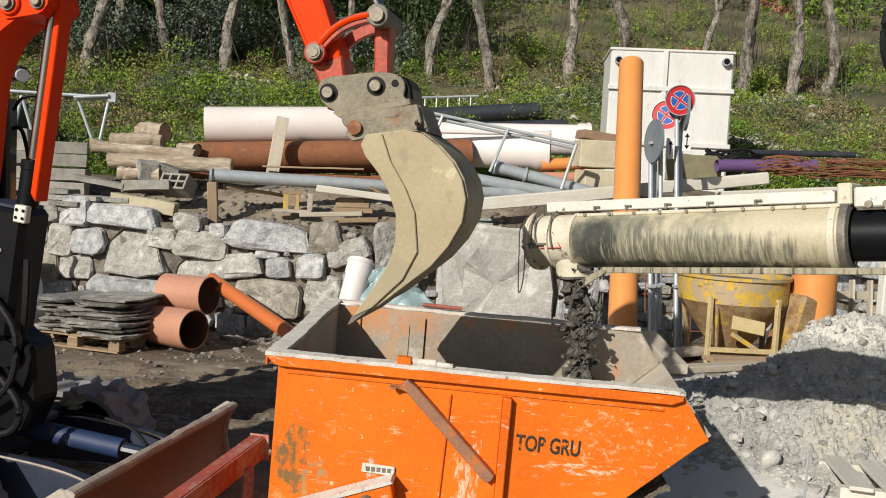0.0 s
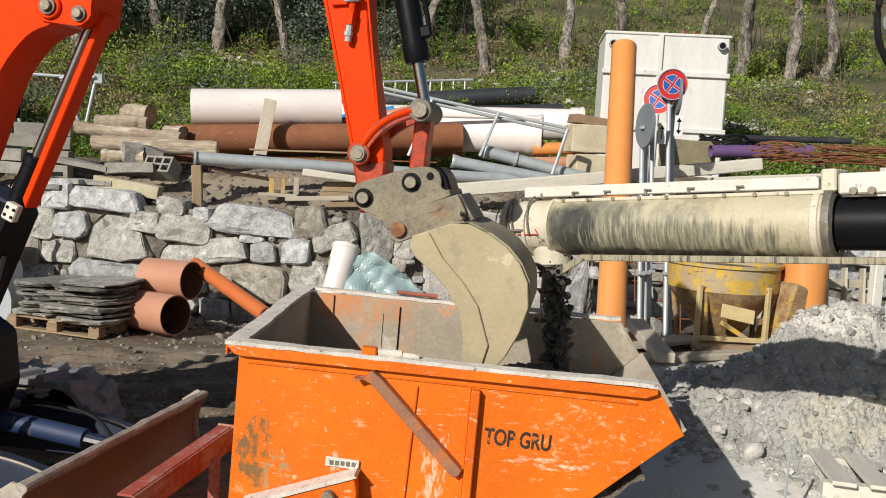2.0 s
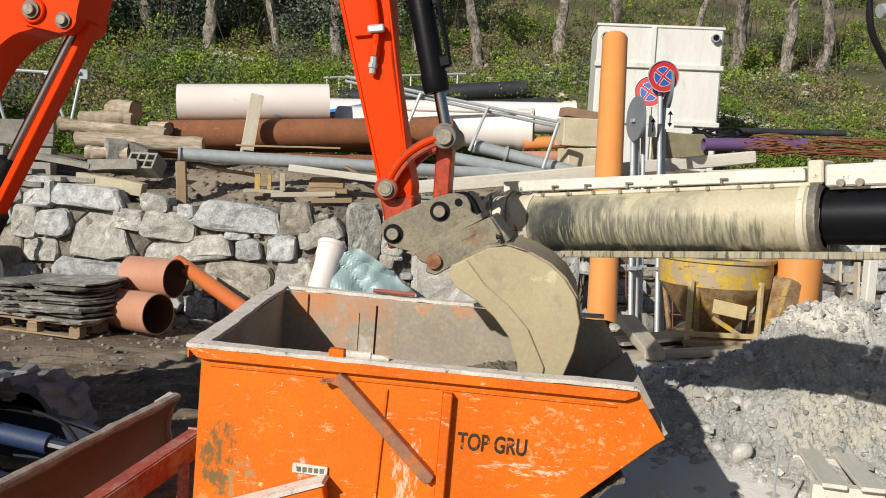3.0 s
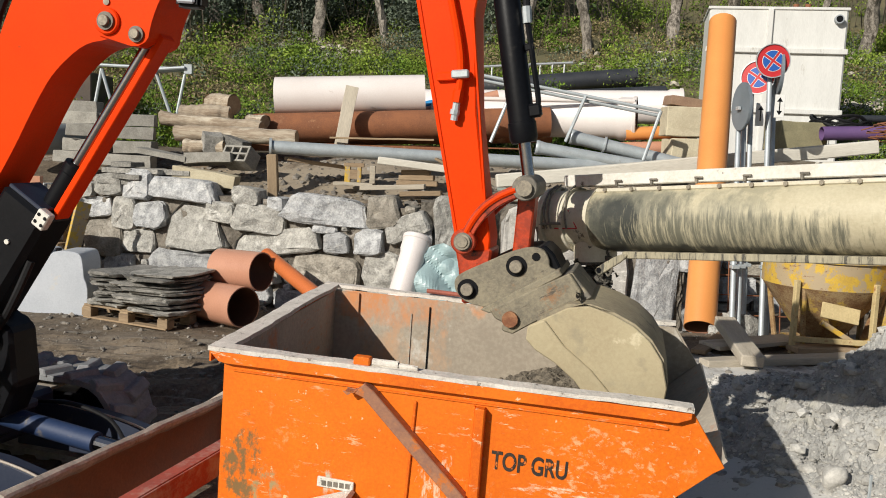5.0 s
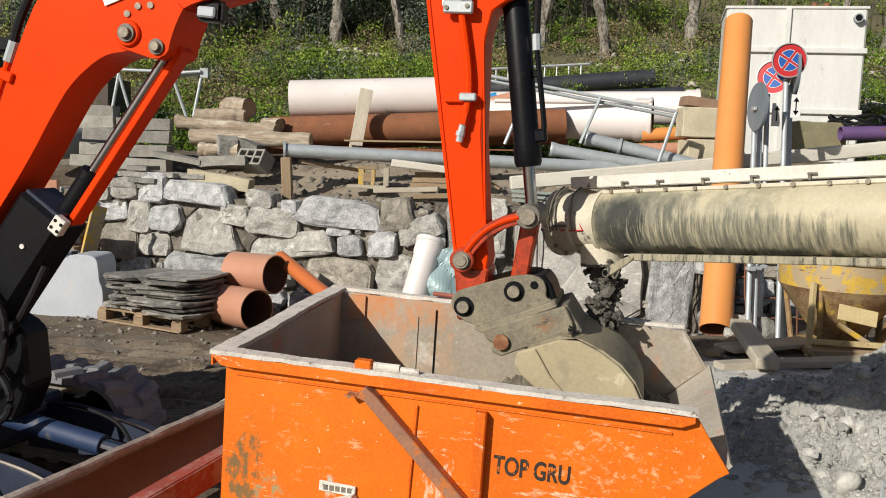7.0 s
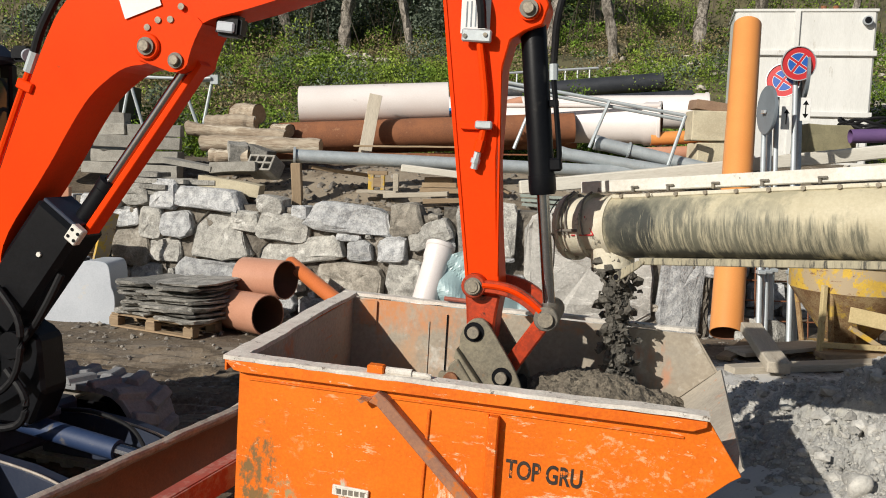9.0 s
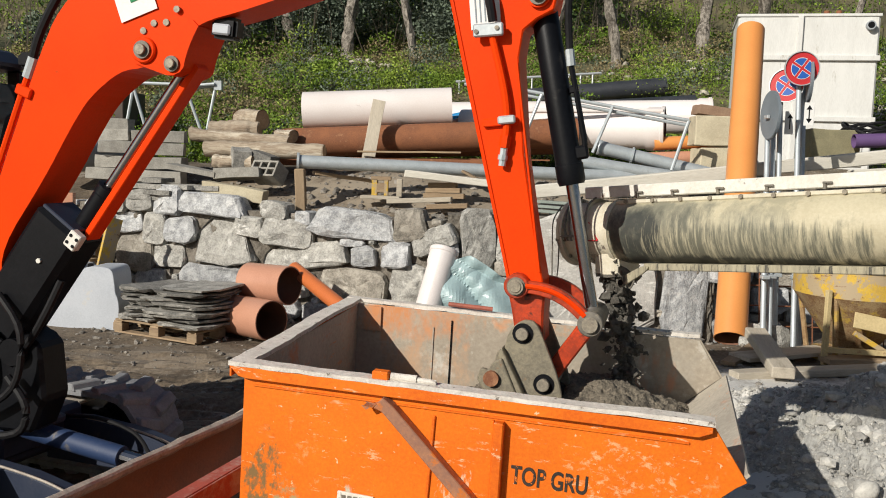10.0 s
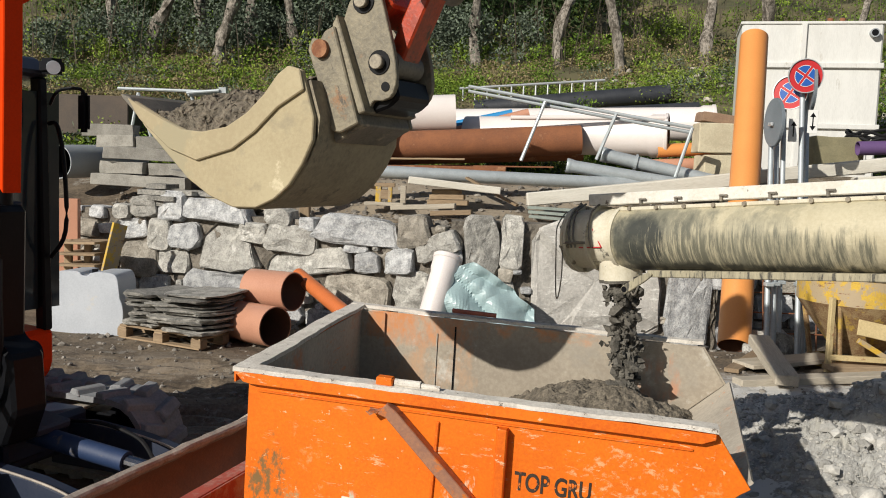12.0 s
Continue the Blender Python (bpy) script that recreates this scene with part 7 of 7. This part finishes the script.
block("rubble_lump", "pale rubble lump by the pole foot", (3.55, 9.1, 0.28), (0.35, 0.3, 0.25), 20, STONE, "stone", chip=0.05)
block("rubble_lump", "pale rubble lump beside the hopper", (3.3, 8.75, 0.22), (0.25, 0.25, 0.2), 50, STONE, "stone", chip=0.05)


# red channel frame beside the hopper, and the pale pallet
def channel():
    a, b = Vector((-1.02, 4.15, 0.42)), Vector((-1.42, 3.15, 0.38))
    m = between(a, b)
    ob = thing("steel_channel", "faded red steel channel lying against the hopper", "channel", m)
    h = (b - a).length
    part("web", box(0.012, 0.13, h, pose(0, 0, h / 2), 0.002), RED_STEEL, ob)
    for y in (-0.065, 0.065):
        part("flange", box(0.08, 0.012, h, pose(-0.045, y, h / 2), 0.002), RED_STEEL, ob)
    part("end_plate", box(0.12, 0.16, 0.012, pose(-0.03, 0, 0.0), 0.002), RED_STEEL, ob)
    part("stiffener", box(0.07, 0.12, 0.012, pose(-0.045, 0, h * 0.62), 0.002), WHITE_STEEL, ob)
    part("leg", box(0.06, 0.06, 0.40, m.inverted() @ pose(-1.1, 3.9, 0.18), 0.006), RED_STEEL, ob)
    part("leg", box(0.06, 0.06, 0.36, m.inverted() @ pose(-1.38, 3.25, 0.16), 0.006), RED_STEEL, ob)
    return ob


channel()
wp = thing("pallet", "small whitewashed wooden pallet on the gravel", "pallet", pose(2.52, 3.66, 0.36, 0, 3, 68))
for k in range(2):
    part("board", rough(box(0.85, 0.13, 0.025, pose(0, -0.2 + 0.2 * k, 0.06), 0.004), 0.3, 0.008, k), WOOD_WHITE, wp)
for x in (-0.4, 0.4):
    part("bearer", box(0.09, 0.4, 0.09, pose(x * 0.8, -0.1, 0.0), 0.004), WOOD_WHITE, wp)
rod_ob = part("steel_rod", rod((2.02, 3.3, 0.0), (2.03, 3.3, 0.66), 0.008, n=6), GALV)
tagged(rod_ob, "thin steel rod stuck upright in the gravel", "rod")
# white machine panel and hose at the far side of the conveyor
mp = thing("machine_frame", "white steel frame with a hanging black hose", "machine", pose(4.45, 6.3, 0.0))
part("panel", box(0.5, 0.08, 2.2, pose(0.48, 0.0, 3.25), 0.02), WHITE_PAINT, mp)
part("leg", box(0.1, 0.1, 2.3, pose(0.3, 0.2, 1.15), 0.01), WHITE_STEEL, mp)
part("hose", sweep([(-0.02, -0.12, 4.0), (-0.18, -0.14, 3.75), (-0.16, -0.14, 3.4), (0.05, -0.12, 3.1), (0.2, -0.12, 2.9)], 0.03), HOSE, mp)
part("coupling", rod((-0.1, -0.15, 3.55), (0.15, -0.15, 3.6), 0.06, n=12), GALV, mp)


# ---- gravel heap and loose stones ----
def heap_z(x, y):
    h = 0.80 * math.exp(-((x - 3.5) / (1.02 if x < 3.5 else 1.7)) ** 2 - ((y - 5.0) / (0.80 if y > 5 else 0.72)) ** 2)
    h += 0.20 * math.exp(-((x - 2.95) / 0.50) ** 2 - ((y - 4.20) / 0.32) ** 2)
    h += 0.30 * math.exp(-((x - 4.6) / 1.3) ** 2 - ((y - 4.0) / 1.3) ** 2)
    h += 0.10 * math.exp(-((x - 2.45) / 0.35) ** 2 - ((y - 6.0) / 0.5) ** 2)
    h += 0.10 * smooth01((x - 2.95) / 0.10) * smooth01((3.65 - x) / 0.12) * math.exp(-((y - 5.0) / 0.30) ** 4)
    p = Vector((x, y, 0))
    k = min(1.0, h * 4 + 0.22)
    lumps = abs(noise.noise(p * 3.1)) + 0.55 * abs(noise.noise(p * 7.3 + Vector((4, 0, 0))))
    h += k * (0.11 * (0.42 - lumps) + 0.055 * noise.fractal(p * 9, 1, 2, 3) + 0.026 * noise.noise(p * 27) + 0.016 * noise.noise(p * 55))
    return h - 0.03


def make_gravel():
    nx, ny = 400, 400
    verts = []
    for j in range(ny):
        for i in range(nx):
            x, y = 1.3 + 4.7 * i / (nx - 1), 2.6 + 4.8 * j / (ny - 1)
            verts.append((x, y, ground_z(x, y) - 0.03 + heap_z(x, y)))
    faces = [(j * nx + i, j * nx + i + 1, j * nx + nx + i + 1, j * nx + nx + i) for j in range(ny - 1) for i in range(nx - 1)]
    me = bpy.data.meshes.new("gravel_heap")
    me.from_pydata(verts, [], faces)
    me.materials.append(GRAVEL)
    return tagged(new("gravel_heap", me), "heap of grey cement gravel with pale dry crust", "gravel", kind="stuff")


make_gravel()
bm = bmesh.new()
bmesh.ops.create_icosphere(bm, subdivisions=3, radius=0.072)
rough(bm, 0.08, 0.03, 3)
rock = part("boulder", bm, PEBBLE, smooth=True)
rock.matrix_basis = pose(2.26, 4.08, ground_z(2.26, 4.08) + heap_z(2.26, 4.08) + 0.02)
tagged(rock, "round grey stone on the gravel", "stone")


def pebbles(name, label, spots, material, seed):
    """Loose stones, one mesh."""
    rnd = random.Random(seed)
    ico = bmesh.new()
    bmesh.ops.create_icosphere(ico, subdivisions=1, radius=1)
    base = np.array([v.co[:] for v in ico.verts])
    tri = np.array([[v.index for v in f.verts] for f in ico.faces])
    ico.free()
    V, F = [], []
    npr = np.random.RandomState(seed)
    for x, y, s, zf in spots(rnd):
        b = base * (1 + npr.uniform(-0.25, 0.25, (len(base), 1))) * np.array([s, s * rnd.uniform(0.6, 1), s * rnd.uniform(0.4, 0.8)])
        a = rnd.uniform(0, 6.28)
        r = np.array([[math.cos(a), -math.sin(a), 0], [math.sin(a), math.cos(a), 0], [0, 0, 1]])
        F.append(tri + len(V) * len(base))
        V.append(b @ r.T + np.array([x, y, zf(x, y) + s * 0.15]))
    me = bpy.data.meshes.new(name)
    me.from_pydata(np.concatenate(V).tolist(), [], np.concatenate(F).tolist())
    me.materials.append(material)
    return tagged(new(name, me), label, "stones", kind="stuff")


def gravel_spots(rnd):
    out = []
    for _ in range(30000):
        x, y = 1.3 + 3.4 * rnd.random() ** 1.2, rnd.uniform(3.0, 7.3)
        s = 0.005 + 0.016 * rnd.random() ** 3 + 0.055 * rnd.random() ** 34
        out.append((x, y, s, lambda a, b: ground_z(a, b) + max(-0.03, -0.03 + heap_z(a, b))))
    return out


def yard_spots(rnd):
    out = []
    for _ in range(2600):
        x, y = rnd.uniform(-5.0, 3.4), rnd.uniform(5.2, 10.6)
        if y > wall_y(x) - 0.05:
            continue
        near = smooth01((y - 8.0) / 1.8)
        s = 0.008 + 0.03 * rnd.random() ** 4 + near * 0.05 * rnd.random() ** 6
        out.append((x, y, s, ground_z))
    for _ in range(700):
        x = rnd.uniform(-5.0, 3.0)
        y = wall_y(x) - 0.35 * abs(rnd.gauss(0, 1))
        out.append((x, y, 0.02 + 0.09 * rnd.random() ** 3, ground_z))
    for _ in range(1500):
        x = rnd.uniform(-4.8, 3.0)
        y = wall_y(x) + 0.3 + 1.8 * rnd.random()
        out.append((x, y, 0.012 + 0.06 * rnd.random() ** 4, ground_z))
    return out


def bank_rocks(rnd):
    out = []
    for cx, cy, n, sp in ((6.3, 22.8, 260, 1.1), (9.8, 17.6, 420, 1.1), (-2.5, 24.5, 120, 0.9), (12.5, 24.0, 160, 1.6), (8.6, 21.0, 120, 1.0)):
        for _ in range(n):
            out.append((cx + rnd.gauss(0, sp), cy + rnd.gauss(0, sp * 0.7), 0.03 + 0.12 * rnd.random() ** 4, lambda a, b: ground_z(a, b) + 0.12))
    return out


pebbles("bank_rocks", "pale limestone rubble showing on the bank", bank_rocks, surf("pale_rubble", (0.5, 0.46, 0.38), (0.36, 0.33, 0.27), 4.0, 0.95, 0, 0.5, 40, island=0.3), 7)
pebbles("loose_gravel", "loose grey stones on the gravel heap", gravel_spots, PEBBLE, 1)
pebbles("loose_stones", "loose stones and grit on the yard and terrace", yard_spots, surf("grit", (0.27, 0.245, 0.21), (0.16, 0.145, 0.125), 5.0, 0.95, 0, 0.5, 50, island=0.35), 2)


# ---- planting ----
def leaves(name, label, spots, material, category="plants", per=1, seed=0):
    """Many small leaves as one mesh; spots: (x, y, z, spread, leaf size, count)."""
    npr = np.random.RandomState(seed)
    P = []
    S = []
    for x, y, z, sx, sz, size, count in spots:
        d = npr.normal(0, 1, (count, 3))
        d /= np.maximum(np.linalg.norm(d, axis=1, keepdims=True), 1e-6)
        d *= npr.uniform(0.55, 1.0, (count, 1))
        P.append(np.array([x, y, z]) + d * np.array([sx, sx, sz]))
        S.append(size * npr.uniform(0.5, 1.3, count))
    P, S = np.concatenate(P), np.concatenate(S)
    n = len(P)
    a = npr.normal(0, 1, (n, 3))
    a /= np.linalg.norm(a, axis=1, keepdims=True)
    b = np.cross(a, npr.normal(0, 1, (n, 3)))
    b /= np.maximum(np.linalg.norm(b, axis=1, keepdims=True), 1e-6)
    a *= S[:, None]
    b *= S[:, None] * 0.45
    V = np.stack([P - a, P + b, P + a, P - b], 1).reshape(-1, 3)
    me = bpy.data.meshes.new(name)
    me.vertices.add(4 * n)
    me.vertices.foreach_set("co", V.ravel())
    me.loops.add(4 * n)
    me.loops.foreach_set("vertex_index", np.arange(4 * n, dtype=np.int32))
    me.polygons.add(n)
    me.polygons.foreach_set("loop_start", np.arange(n, dtype=np.int32) * 4)
    me.update(calc_edges=True)
    me.materials.append(material)
    return me


def stuff(name, label, me):
    return tagged(new(name, me), label, "plants", kind="stuff")


rv = random.Random(21)
green, lime, dry, olive, dark, grey = [], [], [], [], [], []


def tank_room(x, y):
    return 4.6 < x < 7.8 and y < 17.4


for _ in range(1500):   # low weeds, thin where the bank is dry
    x, y = rv.uniform(-13, 17), 15.0 + 13.5 * rv.random() ** 1.2
    if tank_room(x, y):
        continue
    d = noise.noise(Vector((x * 0.22, y * 0.22, 9.0)))
    if d < 0.02 and y > 17.0:
        dry.append((x, y, ground_z(x, y) + 0.08, 0.5, 0.16, 0.035, 150))
        if rv.random() < 0.6:
            continue
    if 0 < x < 5.5 and 19.0 < y < 21.0 and rv.random() < 0.75:
        continue
    h = 0.12 + 0.3 * max(0, d + 0.1) + 0.14 * rv.random()
    (green if rv.random() < 0.7 else lime).append((x, y, ground_z(x, y) + h * 0.4, 0.45, h, 0.026 + 0.014 * rv.random(), 190))
for _ in range(900):   # bramble humps, dense at the foot of the bank
    x, y = rv.uniform(-11, 16), 15.1 + 8.0 * rv.random() ** 2.2
    if tank_room(x, y) or (0 < x < 5.5 and 18.9 < y < 21.2):
        continue
    if y > 17.2 and noise.noise(Vector((x * 0.3, y * 0.3, 2.0))) < 0.0:
        continue
    s = rv.uniform(0.22, 0.5)
    (green, green, lime, olive)[rv.randrange(4)].append((x, y, ground_z(x, y) + s * rv.uniform(0.3, 0.9), s, s * 0.85, 0.03 + 0.012 * rv.random(), 200))
for _ in range(110):   # shrubs here and there on the bank
    x, y = rv.uniform(-12, 16), rv.uniform(18.5, 27)
    if 4.2 < x < 8.2 and y < 20:
        continue
    s = rv.uniform(0.25, 0.7)
    (olive, green, lime, dry, grey)[rv.randrange(5)].append((x, y, ground_z(x, y) + s * 0.6, s, s * 0.9, 0.04, 330))
for _ in range(44):   # round grey-green olive bushes under the trees
    x, y = rv.uniform(-13, 2.5), rv.uniform(25.5, 29)
    s = rv.uniform(0.6, 1.25)
    for _ in range(5):
        grey.append((x + rv.gauss(0, s * 0.4), y + rv.gauss(0, s * 0.4), ground_z(x, y) + s * rv.uniform(0.5, 1.5), s * 0.55, s * 0.55, 0.06, 170))
for _ in range(200):   # bright young growth between them
    x, y = rv.uniform(-16, 22), rv.uniform(25, 36)
    s = rv.uniform(0.4, 1.0)
    (lime if rv.random() < 0.5 else green).append((x, y, ground_z(x, y) + s * 0.6, s * 0.8, s * 0.9, 0.05, 260))
for _ in range(330):   # the wood behind
    x, y = rv.uniform(-30, 40), rv.uniform(36, 66)
    s = rv.uniform(0.9, 2.3)
    k = noise.noise(Vector((x * 0.1, y * 0.1, 4.0)))
    (dark if (k > 0.0 and x < 9) else olive if k > -0.2 else green).append((x, y, ground_z(x, y) + s * 0.8, s, s * 1.2, 0.15, 260))
for _ in range(150):   # dark trees behind the olive bushes
    x, y = rv.uniform(-13, 4.5), rv.uniform(28, 37)
    for k in range(3):
        dark.append((x + rv.gauss(0, 0.4), y + rv.gauss(0, 0.4), ground_z(x, y) + 0.8 + 1.5 * k, 1.1 - 0.2 * k, 1.2, 0.10, 170))
stuff("young_growth", "bright yellow-green young shoots on the bank", leaves("young_growth", "", lime, LEAF_LIME, seed=11))
stuff("olive_bushes", "round grey-green olive bushes under the trees", leaves("olive_bushes", "", grey, LEAF_GREY, seed=12))
stuff("bank_plants", "fresh green brambles and weeds covering the bank", leaves("bank_plants", "", green, LEAF_GREEN, seed=1))
stuff("dry_grass", "dry straw-coloured grass on the bank", leaves("dry_grass", "", dry, LEAF_DRY, seed=2))
stuff("olive_scrub", "grey-green olive scrub on the hillside", leaves("olive_scrub", "", olive, LEAF_OLIVE, seed=3))
stuff("dark_wood", "dark evergreen trees on the hillside", leaves("dark_wood", "", dark, LEAF_DARK, seed=4))


def brush():
    """Bare thin stems through the hillside."""
    rnd = random.Random(6)
    bm_v, bm_f = [], []
    for _ in range(1500):
        x, y = rnd.uniform(-16, 24), rnd.uniform(24, 44)
        z = ground_z(x, y)
        h, r = rnd.uniform(0.7, 2.6), rnd.uniform(0.008, 0.02)
        dx, dy = rnd.gauss(0, 0.22) * h, rnd.gauss(0, 0.2) * h
        k = len(bm_v)
        for q, (px, py, pz, rr) in enumerate(((x, y, z - 0.1, r), (x + dx * 0.4, y + dy * 0.5, z + h * 0.55, r * 0.8), (x + dx, y + dy, z + h, r * 0.3))):
            for a in (0, 2.1, 4.2):
                bm_v.append((px + rr * math.cos(a), py + rr * math.sin(a), pz))
        for q in (0, 3):
            for a in range(3):
                bm_f.append((k + q + a, k + q + (a + 1) % 3, k + q + 3 + (a + 1) % 3, k + q + 3 + a))
    me = bpy.data.meshes.new("brushwood")
    me.from_pydata(bm_v, [], bm_f)
    me.materials.append(TWIG)
    return tagged(new("brushwood", me), "bare brown brushwood on the hillside", "plants", kind="stuff")


brush()


def make_tree(x, y, h, r, lean, seed, label):
    """A gnarled tree: tapered crooked trunk, a few lopped limbs, thin grey-green crown."""
    rnd = random.Random(seed)
    z = ground_z(x, y)
    ob = thing("tree", label, "tree", pose(x, y, z - 0.1), "pollarded trees on the bank")
    def limb(p, way, length, r0, r1, n=9):
        pts = [Vector(p)]
        w = Vector(way).normalized()
        for k in range(4):
            w = (w + Vector((rnd.gauss(0, 0.17), rnd.gauss(0, 0.17), rnd.gauss(0.07, 0.08)))).normalized()
            pts.append(pts[-1] + w * length / 4)
        bm = bmesh.new()
        rings = []
        fine = []
        for a, b in zip(pts, pts[1:]):
            fine += [a.lerp(b, f) for f in (0, 0.34, 0.67)]
        fine.append(pts[-1])
        for i, q in enumerate(fine):
            f = i / (len(fine) - 1)
            rr = (r0 + (r1 - r0) * f) * (1 + 0.45 * rnd.random()) * (1.4 if i == 0 else 1)
            d = (fine[min(i + 1, len(fine) - 1)] - fine[max(0, i - 1)]).normalized().to_track_quat("Z", "Y")
            rings.append([bm.verts.new(q + d @ Vector((rr * math.cos(k * math.tau / n), rr * math.sin(k * math.tau / n), 0)) * (1 + 0.28 * rnd.uniform(-1, 1))) for k in range(n)])
        for a, b in zip(rings, rings[1:]):
            for k in range(n):
                bm.faces.new((a[k], a[(k + 1) % n], b[(k + 1) % n], b[k]))
        bm.faces.new(rings[-1])
        return bm, pts[-1], w
    bm, tip, w = limb((0, 0, 0), (lean, rnd.uniform(-0.1, 0.1), 1), h, r, r * 0.72)
    part("trunk", bm, TRUNK, ob, smooth=True)
    spots = []
    for k in range(rnd.randint(3, 4)):
        a = rnd.uniform(0, 6.28)
        b, t, _ = limb(tip, (math.cos(a) * 0.8, math.sin(a) * 0.8, 0.9), h * rnd.uniform(0.35, 0.65), r * 0.55, r * 0.25, 7)
        part("limb", b, TRUNK, ob, smooth=True)
        spots.append((t.x, t.y, t.z + 0.5, 0.9, 0.7, 0.09, 150))
    me = leaves("crown", "", spots, LEAF_OLIVE, seed=seed)
    c = new("crown", me)
    c.parent = ob
    return ob


for i, (x, y, h, r, lean) in enumerate(((-9.8, 29.5, 3.2, 0.22, 0.1), (-8.2, 30.5, 3.4, 0.2, -0.15), (-7.2, 28.0, 3.0, 0.2, -0.1), (-6.6, 30, 3.2, 0.22, 0.05), (-4.9, 30.0, 3.6, 0.2, 0.02), (-3.2, 29.5, 2.6, 0.22, 0.12),
                                        (-0.95, 28.8, 3.0, 0.17, 0.0), (0.9, 29, 3.4, 0.18, 0.05), (3.2, 26.0, 3.0, 0.2, -0.28), (4.85, 25.2, 3.2, 0.18, -0.04), (7.2, 25.0, 3.4, 0.2, 0.04), (8.8, 24.8, 3.6, 0.2, 0.05),
                                        (11.6, 25.5, 2.4, 0.14, -0.2), (12.6, 25.0, 3.4, 0.24, 0.05), (14.4, 25.0, 3.0, 0.24, 0.0), (16.2, 26, 3.4, 0.22, 0.08), (-11.5, 31, 3.4, 0.2, 0.1))):
    near = 0.88 if x < 2 else 0.97
    make_tree(x * near, y * near, h * 1.15, r * 0.68, lean, 40 + i, "gnarled pale-barked tree with lopped limbs on the bank")


def make_house():
    ob = thing("house", "distant house with a red tile roof", "house", pose(24.8, 41.5, 9.1, 0, 0, 8))
    part("wall", box(6.5, 5, 2.6, pose(0, 0, 0)), PLASTER, ob)
    roof = prism([(-3.2, 1.05), (0, 2.5), (3.2, 1.05), (3.2, 1.25), (0, 2.7), (-3.2, 1.25)], -3.7, 3.7)
    roof.transform(pose(0, 0, 0, 0, 0, 90))
    main = part("roof", roof, ROOF_TILE, ob, "red clay tile roof")
    for k in range(26):
        x = -3.6 + 7.2 * k / 25
        part("tile_row", rod((x, -3.2, 1.24), (x, 0, 2.69), 0.09, n=6), ROOF_TILE, main)
    part("window", box(0.9, 0.06, 1.0, pose(-1.2, -2.52, 0.1)), GLASS_DARK, ob)
    part("chimney", box(0.5, 0.5, 0.9, pose(1.5, 0.6, 2.6), 0.02), PLASTER, ob)
    return ob


make_house()


# ---- everything that moves ----
def motions():
    rows = {k: [] for k in ("boom", "stick", "rocker", "link", "barrel", "rod", "bucket", "bcyl", "brod", "post", "house")}
    for t, slew, boom, bs, bz, st, bk in ARM:
        B = Vector((bs, bz))
        S = turned(B, st, (PIN_SB * SIZE, 0))
        D = turned(B, bk, (PIN_BD * SIZE, 0))
        R = meet(S, PIN_SR * SIZE, D, PIN_RD * SIZE)
        G = turned(B, st, [c * SIZE for c in G_STICK])
        Q = turned(FOOT, boom, [c * SIZE for c in Q_BOOM])
        def put(k, p, a):
            rows[k].append((t, arm_pose(slew, p[0], p[1], a)))
        put("boom", FOOT, boom)
        put("stick", B, st)
        put("bucket", B, bk)
        put("rocker", S, angle_of(R - S))
        put("link", R, angle_of(D - R))
        put("barrel", G, angle_of(R - G))
        put("rod", R, angle_of(R - G))
        put("bcyl", CYL_BASE, angle_of(Q - CYL_BASE))
        put("brod", Q, angle_of(Q - CYL_BASE))
        put("post", (-0.06, 0), 0)
        put("house", (0, 0), 0)
    for k, r in rows.items():
        if k not in ("post", "house"):
            EXC[k].scale = (SIZE, SIZE, SIZE)
        walk(EXC[k], r)
    # the load sits deep in the bucket until it has been filled
    walk(EXC["fill"], [(0, pose(0.23, 0, 0.10)), (7.0, pose(0.23, 0, 0.10)), (9.0, pose(0.14, 0, 0.05)), (10.0, pose(0, 0, 0)), (12, pose(0, 0, 0))])
    # the heap grows, and is dug into
    walk(HEAP, [(t, HOPPER_M @ pose(0, 0, z)) for t, z in ((0, -0.10), (2.5, -0.06), (7.0, -0.02), (8.8, 0.0), (10.5, 0.0), (12, 0.0))])
    # each clump drops from inside the spout into the heap, and then again
    fall, top, bottom = 0.42, SPOUT + Vector((0, 0, 0.16)), SPOUT + Vector((0.04, -0.13, -0.68))
    cycle = fall + 1 / FPS
    def at(s, lag):
        n, f = divmod(s + lag, cycle)
        f = min(f / fall, 1.0)
        return Matrix.Translation(top.lerp(bottom, 0.45 * f + 0.55 * f * f)) @ pose(0, 0, 0, 0, 0, (40 * n + 30 * f) % 80)
    for i, ob in enumerate(CLUMPS):
        lag = cycle * i / len(CLUMPS)
        times = {0.0, 12.0}
        n = 0
        while n * cycle - lag < 12:
            times.update(n * cycle - lag + f * fall for f in (0.001, 0.33, 0.66, 0.999))
            n += 1
        keyed = {}
        for s in sorted(t for t in times if 0 <= t <= 12):
            keyed.setdefault(frame(s), (s, at(s, lag)))
        walk(ob, [keyed[k] for k in sorted(keyed)])


motions()
